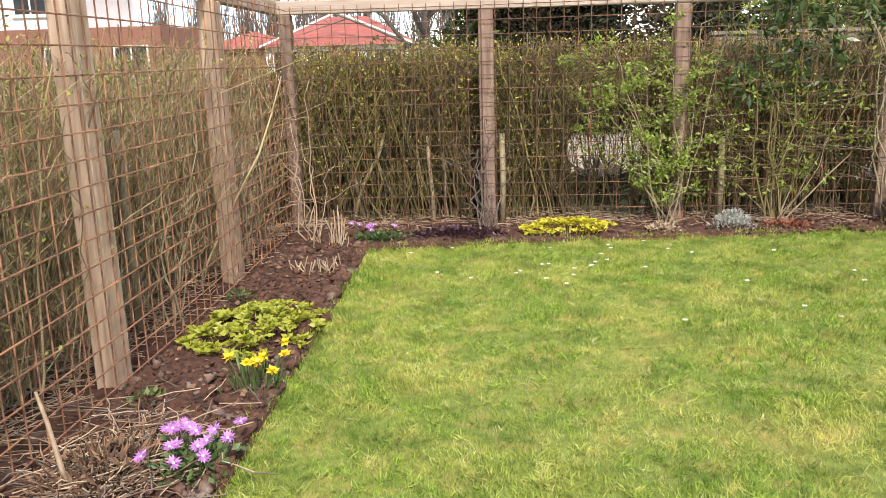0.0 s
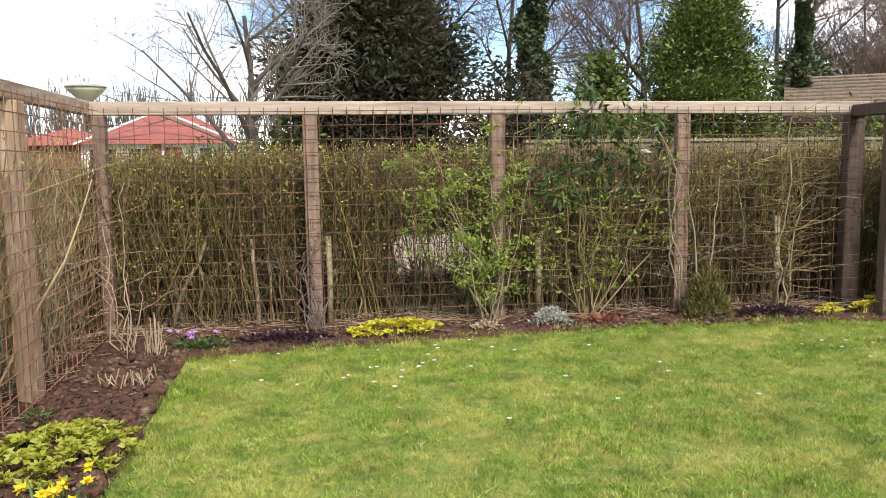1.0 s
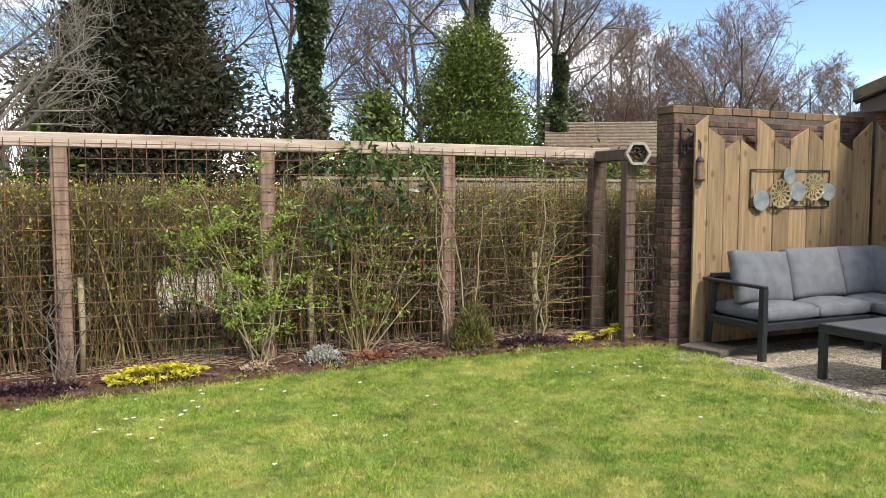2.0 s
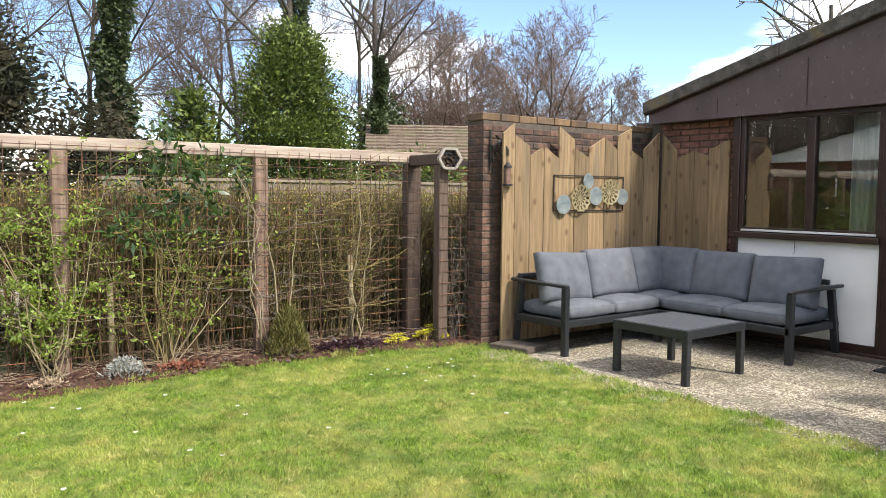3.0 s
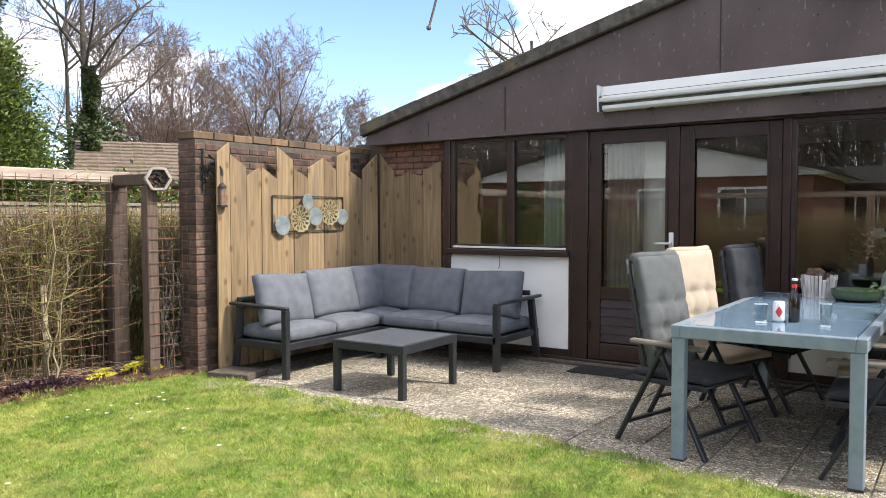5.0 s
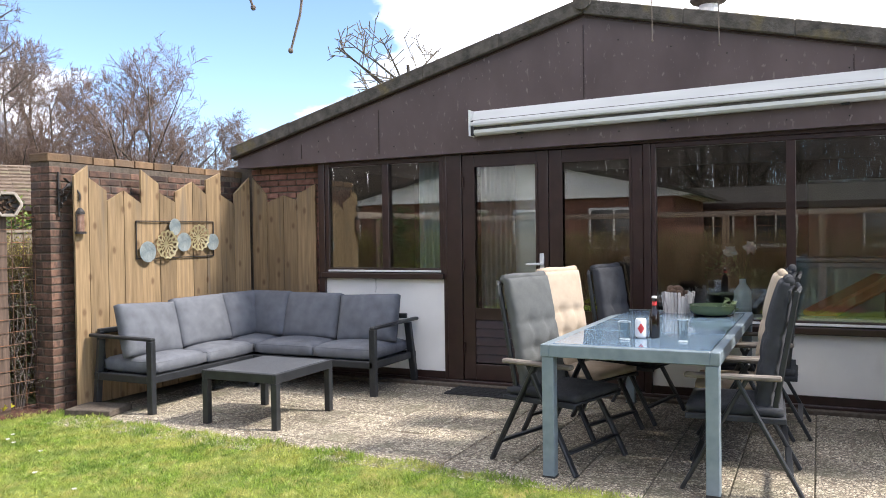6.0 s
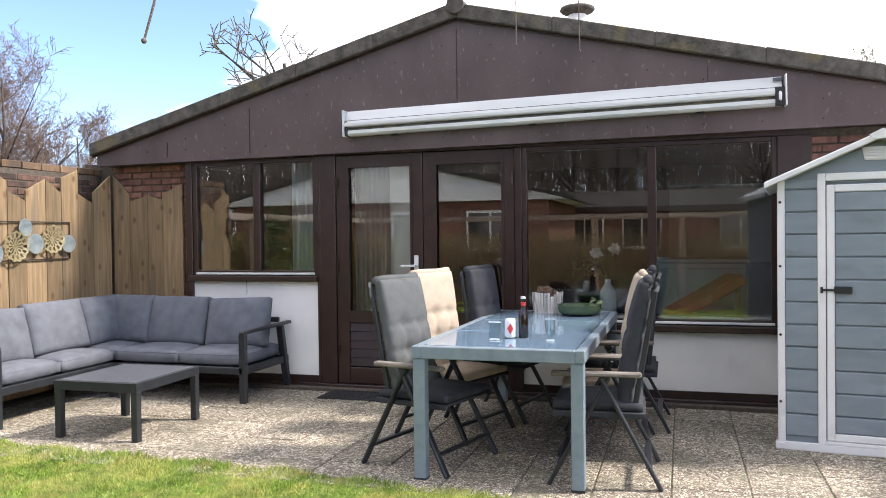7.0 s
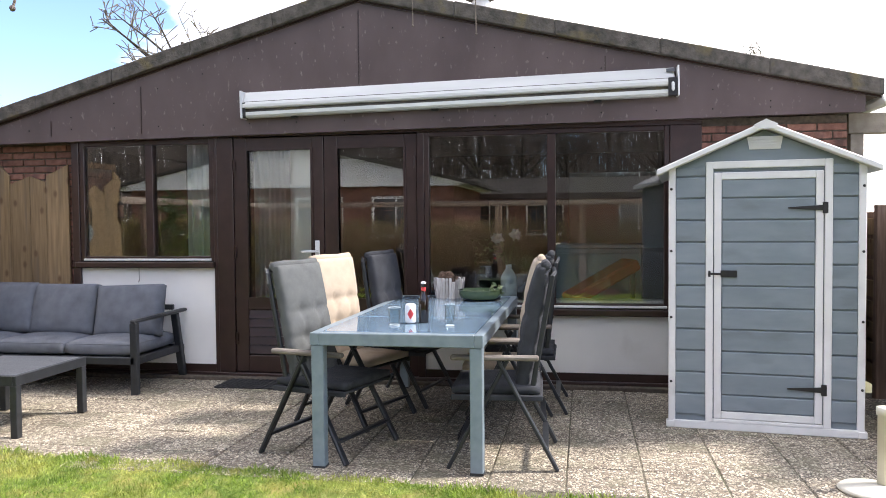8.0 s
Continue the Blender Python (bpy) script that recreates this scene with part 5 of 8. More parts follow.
def shell(x, z, r, cut):
    bm = bmesh.new()
    if not cut:
        lathe(bm, [(r, 0.006), (r * 0.93, 0.004), (r * 0.6, 0.0015), (r * 0.2, 0.0), (r * 0.2, -0.003), (r * 0.6, -0.001), (r * 0.94, 0.003)], 26)
    else:
        # one dished sheet with slots cut between its ribs, and a wavy rim
        n = 52
        rings = ((0.04, 0.004), (0.20, 0.003), (0.52, 0.008), (0.60, 0.010), (0.86, 0.016), (1.0, 0.020))
        vv = [[bm.verts.new((r * q * (1 + (0.045 * math.sin(13 * 6.2832 * k / n) if q > 0.8 else 0)) * math.cos(6.2832 * k / n),
                             r * q * (1 + (0.045 * math.sin(13 * 6.2832 * k / n) if q > 0.8 else 0)) * math.sin(6.2832 * k / n), h)) for k in range(n)] for q, h in rings]
        for i in range(5):
            for k in range(n):
                slot = (i == 1 and k % 4 in (1, 2)) or (i == 3 and k % 4 in (0, 3)) or (i == 2 and k % 8 == 1)
                if not slot:
                    bm.faces.new((vv[i][k], vv[i][(k + 1) % n], vv[i + 1][(k + 1) % n], vv[i + 1][k]))
        bm.faces.new(vv[0])
        bmesh.ops.solidify(bm, geom=bm.faces[:], thickness=0.003)
    o = part("shell", bm, M_GOLD if cut else M_SILVER, art, "pierced golden metal shell" if cut else "dished silvery metal shell")
    o.matrix_basis = pose(x, -0.025, z, 90, 0, random.uniform(-8, 8))


for x, z, r, cut in ((-0.385, -0.105, 0.092, False), (-0.165, -0.045, 0.128, True), (-0.055, 0.115, 0.077, False), (0.055, -0.025, 0.088, False), (0.245, 0.015, 0.124, True), (0.44, -0.03, 0.080, False)):
    shell(x, z, r, cut)

feeder = thing("bird_feeder", pose(5.455, 5.195, 1.60), "hanging tube bird feeder on a scrolled iron bracket with a bird", "bird feeder")
bm = bmesh.new()
tube(bm, [(0, -0.012, -0.04), (0, -0.012, 0.32)], 0.009, 6)
tube(bm, [(0, -0.01, 0.02), (0.03, -0.04, 0.10), (0.06, -0.09, 0.17), (0.08, -0.13, 0.17), (0.085, -0.15, 0.14), (0.085, -0.15, 0.09)], 0.008, 6)
for c, r0 in (((0.0, -0.035, 0.05), 0.028), ((0.0, -0.04, 0.15), 0.032), ((0.02, -0.06, 0.10), 0.02)):
    tube(bm, [(c[0], c[1] + r0 * (1 - k / 16) * math.cos(k * 0.7), c[2] + r0 * (1 - k / 16) * math.sin(k * 0.7)) for k in range(13)], 0.0065, 5)
part("bracket", bm, M_IRON, feeder)
bm = bmesh.new()
bmesh.ops.create_uvsphere(bm, u_segments=12, v_segments=8, radius=0.03, matrix=pose(0.05, -0.09, 0.215, 0, -20, 0) @ Matrix.Diagonal((1.5, 0.5, 0.85, 1)))
bmesh.ops.create_uvsphere(bm, u_segments=10, v_segments=6, radius=0.015, matrix=Matrix.Translation((0.09, -0.09, 0.243)))
bar(bm, (0.10, -0.09, 0.245), (0.118, -0.09, 0.243), 0.005, 0.005)
bar(bm, (0.01, -0.09, 0.20), (-0.03, -0.09, 0.17), 0.018, 0.005)
bar(bm, (0.045, -0.09, 0.225), (-0.005, -0.09, 0.265), 0.03, 0.005)
part("bird_ornament", bm, M_IRON, feeder)
bm = bmesh.new()
lathe(bm, [(0.03, -0.16), (0.03, -0.02)], 16, (0.085, -0.15, 0))
part("seed_tube", bm, material("orange_seed_tube", (0.16, 0.09, 0.065), (0.26, 0.16, 0.12), 40, 0.3, 0.1), feeder, "orange-red seed tube")
bm = bmesh.new()
lathe(bm, [(0.045, -0.178), (0.045, -0.16), (0.01, -0.16)], 16, (0.085, -0.15, 0))
lathe(bm, [(0.036, -0.02), (0.034, 0.0), (0.012, 0.03)], 16, (0.085, -0.15, 0))
tube(bm, [(0.085, -0.15, 0.03), (0.085, -0.15, 0.10)], 0.003, 5)
for sx in (-1, 1):
    tube(bm, [(0.085 + sx * 0.036, -0.15, -0.16), (0.085 + sx * 0.036, -0.15, -0.01)], 0.003, 5)
part("cage", bm, M_IRON, feeder)

hexa = thing("insect_hotel", pose(5.13, 5.36, 1.655, 0, 0, -28), "hexagonal wooden insect hotel filled with twigs on a post", "insect hotel")
M_PALEWOOD = material("pale_grey_wood", (0.27, 0.235, 0.20), (0.42, 0.37, 0.32), 12, 0.85, 0.3, 80)
bm = bmesh.new()
R = 0.098
pts = [(R * math.cos(1.0472 * k), R * math.sin(1.0472 * k)) for k in range(6)]
for p, q in zip(pts, pts[1:] + pts[:1]):
    n_ = Vector(((p[0] + q[0]) / 2, 0, (p[1] + q[1]) / 2)).normalized()
    bar(bm, (p[0], -0.02, p[1]), (q[0], -0.02, q[1]), 0.10, 0.022, 0.002, up=n_)
part("hex_frame", bm, M_PALEWOOD, hexa)
part("back_panel", boxes((-0.08, 0.022, -0.075, 0.08, 0.03, 0.075)), M_FRAME, hexa)
bm = bmesh.new()
for k in range(40):
    t, r = random.uniform(0, 6.28), 0.078 * math.sqrt(random.random())
    tube(bm, [(r * math.cos(t), -0.045 + random.uniform(0, 0.02), r * math.sin(t)), (r * math.cos(t) + random.uniform(-0.01, 0.01), 0.02, r * math.sin(t))], random.uniform(0.005, 0.010), 6)
part("twigs", bm, M_CONE, hexa, "brown cut twigs")

lamp = thing("post_lamp", pose(-0.93, 6.0, 1.60), "cream bowl-shaped garden lamp with a flat lid at the fence corner", "garden lamp")
M_LAMP = material("cream_lamp", (0.50, 0.49, 0.36), (0.60, 0.59, 0.45), 6, 0.5, 0.1)
bm = bmesh.new()
lathe(bm, [(0.03, 0.0), (0.03, 0.13), (0.07, 0.165), (0.125, 0.215), (0.135, 0.235), (0.01, 0.235)], 26)
part("bowl", bm, M_LAMP, lamp, "", True)
bm = bmesh.new()
lathe(bm, [(0.14, 0.236), (0.145, 0.246), (0.09, 0.262), (0.012, 0.268), (0.01, 0.276)], 26)
part("lid", bm, material("grey_green_lid", (0.28, 0.30, 0.26), (0.36, 0.38, 0.33), 8, 0.5, 0.1), lamp, "grey-green lid", True)

# ---- right-hand end: timber fence, beam, pipe ----
pf = thing("board_fence", pose(7.2, -2.62, 0), "timber fence of wide level boards behind the shed", "fence")
for k in range(8):
    bm = bmesh.new()
    z = 0.08 + k * 0.163
    box(bm, -1.5, -0.012, z, 2.2, 0.012 + 0.004 * (k % 2), z + 0.13, 0.004)
    part("board", bm, M_BOARD, pf)
for x in (-1.45, 0.3, 2.1):
    part("post", boxes((x, 0.017, -0.05, x + 0.08, 0.09, 1.45), bevel=0.004), M_POST, pf)
part("backing", boxes((-1.48, -0.05, 0.03, 2.18, -0.014, 1.40)), M_POST, pf)
perg = thing("timber_beam", pose(7.95, -2.62, 0), "pale timber carport beam on a post beyond the house corner", "beam")
part("beam", boxes((-0.06, -1.6, 2.02, 0.06, 0.18, 2.18), bevel=0.006), M_PALEWOOD, perg)
part("post", boxes((-0.05, 0.06, 0, 0.05, 0.16, 2.02), bevel=0.005), M_PALEWOOD, perg)
part("brace", boxes((-0.03, -0.45, 1.78, 0.03, -0.38, 2.02), bevel=0.005), M_PALEWOOD, perg)
gut = thing("rain_gutter", pose(7.5, -2.62, 2.24), "grey roof gutter at the eave", "gutter")
bm = bmesh.new()
prism(bm, [(-0.07, 0.05), (-0.065, -0.01), (-0.035, -0.04), (0.035, -0.04), (0.065, -0.01), (0.07, 0.05), (0.06, 0.05), (0.055, -0.005), (0.03, -0.03), (-0.03, -0.03), (-0.055, -0.005), (-0.06, 0.05)], "x", 0.0, 8.0)
part("channel", bm, M_ALU, gut)
pipe = thing("standpipe", pose(5.38, -1.865, 0), "cream plastic standpipe with a round foot on the patio", "pipe")
M_PVC = material("cream_plastic", (0.60, 0.57, 0.47), (0.68, 0.65, 0.55), 6, 0.45, 0.05)
bm = bmesh.new()
lathe(bm, [(0.036, 0.0), (0.036, 0.37), (0.043, 0.371), (0.043, 0.41), (0.03, 0.412)], 20)
part("tube", bm, M_PVC, pipe, "", True)
bm = bmesh.new()
lathe(bm, [(0.145, 0.0), (0.15, 0.01), (0.135, 0.022), (0.02, 0.025)], 28, (-0.05, 0.085, 0))
part("foot", bm, M_PVC, pipe, "round pale foot plate", True)

# ---- indoors, seen through the panes ----
M_CURT = material("pale_teal_curtain", (0.55, 0.66, 0.66), (0.68, 0.77, 0.77), 6, 0.9, 0.2, 100)
M_CURTG = material("grey_net_curtain", (0.32, 0.35, 0.33), (0.46, 0.49, 0.47), 6, 0.9, 0.2, 100)


def curtain(x, y0, y1, z0, z1, mat, label, waves=9):
    c = thing("curtain", pose(x, (y0 + y1) / 2, z0), label, "curtain", "curtains")
    bm = bmesh.new()
    n, h = 70, z1 - z0
    rows = []
    for z in (0, h * 0.5, h):
        rows.append([bm.verts.new((0.025 * math.sin(waves * 6.2832 * i / n + 0.4 * z) * (0.7 + 0.3 * math.sin(i * 0.3)), (i / n - 0.5) * abs(y1 - y0), z)) for i in range(n + 1)])
    for a, b in zip(rows, rows[1:]):
        for i in range(n):
            bm.faces.new((a[i], a[i + 1], b[i + 1], b[i]))
    bmesh.ops.solidify(bm, geom=bm.faces[:], thickness=0.004)
    part("cloth", bm, mat, c, "", True)


curtain(7.76, 2.84, 3.12, 0.85, 2.2, M_CURT, "pale teal curtain drawn to the side of the window", 6)
curtain(7.78, 2.16, 2.50, 0.05, 2.2, M_CURTG, "grey curtain behind the glazed door", 7)
tagged(link("wall_inner", boxes((7.84, 1.83, 0.05, 7.92, 2.19, 2.2)), M_WHITE), "white inner wall behind the door", "wall", kind="structure")
M_CAB = material("grey_cabinet", (0.20, 0.26, 0.28), (0.27, 0.33, 0.35), 5, 0.5, 0.1)
cab = thing("cabinet", pose(8.75, -0.50, 0.05), "grey cabinet inside the room", "cabinet")
part("body", boxes((-0.25, -0.4, 0.0, 0.25, 0.4, 1.05), bevel=0.01), M_CAB, cab)
part("top", boxes((-0.27, -0.42, 1.05, 0.27, 0.42, 1.08), bevel=0.005), M_CAB, cab)
dr = part("door", boxes((-0.266, -0.39, 0.1, -0.252, 0.39, 1.0), bevel=0.004), M_CAB, cab)
part("handle", boxes((-0.29, -0.34, 0.6, -0.268, -0.32, 0.8), bevel=0.003), M_ALU, dr)
sling = thing("lounge_chair", pose(8.1, -0.50, 0.05), "orange lounge chair inside the room", "chair")
bm = bmesh.new()
bar(bm, (-0.1, 0.25, 0.62), (0.1, -0.30, 0.93), 0.30, 0.10, 0.02)
part("backrest", bm, material("orange_cloth", (0.45, 0.10, 0.03), (0.55, 0.15, 0.05), 8, 0.9, 0.2), sling)
bm = bmesh.new()
bar(bm, (-0.1, 0.25, 0.0), (-0.1, 0.25, 0.62), 0.04, 0.04)
bar(bm, (0.1, -0.3, 0.0), (0.1, -0.3, 0.92), 0.04, 0.04)
part("leg", bm, M_FRAME, sling)
tagged(link("window_3", boxes((11.37, -1.4, 1.0, 11.395, -0.2, 1.95)), material("pale_daylight_pane", (0.5, 0.55, 0.5), (0.6, 0.65, 0.6), 2, 0.2, 0)), "pale window in the far wall of the room", "window", kind="structure")

# ---- grass, hedges, shrubs, trees ----
G = np.random.default_rng(11)


def grass_material():
    """Short blades: green from blade to blade, with mossy straw patches and darker tufts of two sizes."""
    m = leaf_material("grass_blade", (0.075, 0.155, 0.012), (0.37, 0.52, 0.07), 0.6, 0.24, patch=((0.50, 0.51, 0.13), 1.9, 0.46))
    n, l = m.node_tree.nodes, m.node_tree.links
    b, tr = n["Principled BSDF"], next(q for q in n if q.type == "BSDF_TRANSLUCENT")
    col = b.inputs["Base Color"].links[0].from_socket
    tc = n.new("ShaderNodeTexCoord")
    for scale, at, tint, most in ((7.0, 0.51, (0.55, 0.47, 0.15, 1), 0.58), (4.0, 0.50, (0.07, 0.15, 0.013, 1), 0.66), (24.0, 0.53, (0.055, 0.11, 0.011, 1), 0.62), (13.0, 0.58, (0.76, 0.70, 0.32, 1), 0.6)):
        no, mr, mx, off = n.new("ShaderNodeTexNoise"), n.new("ShaderNodeMapRange"), n.new("ShaderNodeMixRGB"), n.new("ShaderNodeVectorMath")
        off.inputs[1].default_value = (scale, 3.0, 0.0)
        no.inputs["Scale"].default_value, no.inputs["Detail"].default_value = scale, 4.0
        mr.inputs["From Min"].default_value, mr.inputs["From Max"].default_value, mr.inputs["To Max"].default_value = at, at + 0.15, most
        l.new(tc.outputs["Object"], off.inputs[0])
        l.new(off.outputs[0], no.inputs["Vector"])
        l.new(no.outputs["Fac"], mr.inputs["Value"])
        l.new(mr.outputs[0], mx.inputs[0])
        l.new(col, mx.inputs[1])
        mx.inputs[2].default_value = tint
        col = mx.outputs["Color"]
    l.new(col, b.inputs["Base Color"])
    l.new(col, tr.inputs["Color"])
    return m


M_GRASS = grass_material()
M_BARK = material("grey_bark", (0.045, 0.038, 0.031), (0.105, 0.09, 0.075), 12, 0.95, 0.5, 60)
M_BARK_P = material("pale_bark", (0.11, 0.097, 0.08), (0.23, 0.205, 0.17), 12, 0.95, 0.5, 60)
M_TWIG = material("brown_twig", (0.095, 0.077, 0.066), (0.19, 0.155, 0.133), 12, 0.95, 0.2, 60)
M_TWIG_R = material("reddish_twig", (0.115, 0.078, 0.060), (0.215, 0.15, 0.118), 8, 0.95, 0.2, 60)
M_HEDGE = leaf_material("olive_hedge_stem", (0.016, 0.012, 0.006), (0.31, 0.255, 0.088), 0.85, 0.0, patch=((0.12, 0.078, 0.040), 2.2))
M_HEDGE_P = material("pale_hedge_stem", (0.20, 0.16, 0.09), (0.36, 0.30, 0.19), 9, 0.9, 0.3, 60)
# paler copy of the hedge stem: the sun on the side hedge is in its colour
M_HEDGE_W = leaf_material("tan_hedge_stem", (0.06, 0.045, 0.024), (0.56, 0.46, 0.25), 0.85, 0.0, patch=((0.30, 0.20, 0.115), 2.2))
M_BUD_W = leaf_material("young_hedge_leaf", (0.09, 0.12, 0.02), (0.42, 0.42, 0.11), 0.6, 0.3)
M_BUD = leaf_material("hedge_bud", (0.13, 0.12, 0.02), (0.50, 0.43, 0.09), 0.6, 0.3)
M_FRESH = leaf_material("fresh_leaf", (0.13, 0.21, 0.025), (0.33, 0.42, 0.075), 0.5, 0.4)
M_DARKLEAF = leaf_material("dark_glossy_leaf", (0.022, 0.055, 0.014), (0.07, 0.125, 0.03), 0.35, 0.2)
M_LAUREL = leaf_material("laurel_leaf", (0.012, 0.030, 0.006), (0.17, 0.22, 0.035), 0.62, 0.2)
M_CONIFER = leaf_material("conifer_spray", (0.010, 0.016, 0.007), (0.042, 0.044, 0.017), 0.8, 0.12, patch=((0.055, 0.042, 0.02), 0.9))
M_IVY = leaf_material("ivy_leaf", (0.022, 0.038, 0.014), (0.10, 0.13, 0.05), 0.5, 0.15)
M_STRAW = material("dry_straw", (0.28, 0.20, 0.13), (0.46, 0.36, 0.25), 20, 0.9, 0.2)


def grass():
    n = 720000
    x = G.uniform(-0.24, 5.42, n)
    y = G.uniform(-1.8, 5.62, n)
    bn = np.interp(x, [-0.3, 0.0, 0.8, 2.0, 3.2, 4.4, 5.0, 5.4], [5.15, 5.24, 5.34, 5.47, 5.57, 5.45, 5.34, 5.22])
    pe = np.interp(y, [-6, -2, -0.2, 1.0, 2.0, 3.0, 4.6, 5.0], [4.7, 4.85, 5.01, 5.14, 5.25, 5.28, 5.36, 5.42])
    ok = (y < bn + 0.03 + 0.02 * np.sin(x * 8)) & (x < pe + 0.02 * np.sin(y * 11)) & (x > BED_X - 0.03 + 0.02 * np.sin(y * 7))
    x, y, bn, pe = x[ok], y[ok], bn[ok], pe[ok]
    m = len(x)
    clump = np.sin(x * 5.1 + 2 * np.sin(y * 3.3)) * np.sin(y * 4.7 + 1.7 * np.sin(x * 2.9)) + 0.6 * np.sin(x * 13 + y * 7) * np.sin(y * 15 - x * 5)
    rim = np.exp(-np.minimum(np.minimum(bn - y, pe - x), x - BED_X) / 0.07)
    size = (0.021 + 0.006 * clump.clip(-1, 1.3) + 0.016 * rim) * G.uniform(0.5, 1.6, m)
    size = np.maximum(size, 0.012)
    # blades lie over in tufts, each tuft its own way
    turn = 2.6 * np.sin(x * 6.3 + 2.1 * np.sin(y * 4.1)) + 2.4 * np.sin(y * 7.7 + 1.9 * np.sin(x * 5.3)) + G.normal(0, 1.5, m)
    lean = np.abs(G.normal(0.7, 0.5, m))
    d = np.stack([lean * np.cos(turn), lean * np.sin(turn), np.full(m, 1.0)], 1)
    v, f = leaves(np.stack([x, y, np.full(m, -0.004)], 1), d, size, 0.10, G, 0.5)
    # loose tussocks of longer blades that fan out
    nt = 7000
    tx, ty = G.uniform(-0.15, 5.2, nt), -1.6 + 6.9 * G.random(nt)
    kt = (ty < np.interp(tx, [-0.3, 0.0, 0.8, 2.0, 3.2, 4.4, 5.0, 5.4], [5.15, 5.24, 5.34, 5.47, 5.57, 5.45, 5.34, 5.22]) - 0.05) & (tx < np.interp(ty, [-6, -2, -0.2, 1.0, 2.0, 3.0, 4.6, 5.0], [4.7, 4.85, 5.01, 5.14, 5.25, 5.28, 5.36, 5.42]) - 0.05)
    tx, ty = np.repeat(tx[kt], 16), np.repeat(ty[kt], 16)
    mt = len(tx)
    ta, tl = G.uniform(0, 6.2832, mt), G.uniform(0.5, 3.0, mt)
    g4 = leaves(np.stack([tx + G.normal(0, 0.012, mt), ty + G.normal(0, 0.012, mt), np.full(mt, 0.0)], 1), np.stack([tl * np.cos(ta), tl * np.sin(ta), np.full(mt, 1.0)], 1), G.uniform(0.022, 0.055, mt), 0.07, G, 0.5)
    # thinner behind the camera
    n3 = 70000
    x3, y3 = G.uniform(-0.24, 5.2, n3), G.uniform(-7.0, -1.75, n3)
    k3 = (x3 < np.interp(y3, [-7, -6, -2, -0.2, 1.0], [4.68, 4.7, 4.85, 5.01, 5.14])) & (x3 > BED_X - 0.03)
    x3, y3 = x3[k3], y3[k3]
    d3 = np.stack([G.normal(0, 0.75, len(x3)), G.normal(0, 0.75, len(x3)), np.full(len(x3), 1.0)], 1)
    g3 = leaves(np.stack([x3, y3, np.full(len(x3), -0.004)], 1), d3, G.uniform(0.025, 0.05, len(x3)), 0.16, G, 0.5)
    tagged(bulk("grass", *join_arrays((v, f), g3, g4), M_GRASS), "short bright green grass blades with yellowish patches", "grass", kind="stuff")
    # daisies
    n = 46
    cx, cy = G.uniform(-0.1, 4.9, n), 5.3 - np.abs(G.normal(0, 1.1, n))
    clus = G.integers(0, 5, n)
    cx = np.where(clus < 2, np.array([1.2, 4.2])[clus.clip(0, 1)] + G.normal(0, 0.35, n), cx)
    cy = np.where(clus < 2, np.array([4.6, 4.4])[clus.clip(0, 1)] + G.normal(0, 0.2, n), cy)
    at, way = [], []
    for a, b in zip(cx, cy):
        if b < bed_north(a) - 0.1 and a < patio_edge(b) - 0.1:
            for t in np.linspace(0, 6.28, 10)[:-1]:
                at.append((a, b, 0.035))
                way.append((math.cos(t), math.sin(t), 0.25))
    at, way = np.array(at), np.array(way)
    tagged(bulk("daisies", *leaves(at, way, np.full(len(at), 0.016), 0.6, G, 0.1), M_PETALW), "small white daisies scattered in the lawn", "daisies", kind="stuff")


grass()


def wander(base, top, k, amount, rng):
    """Paths from base to top (n, 3), k points, with a growing wobble."""
    t = np.linspace(0, 1, k)[None, :, None]
    p = base[:, None] * (1 - t) + top[:, None] * t
    w = rng.normal(size=(len(base), k, 3)) * amount
    w[:, 0] = 0
    return p + np.cumsum(w, 1) * np.array([1, 1, 0.35])


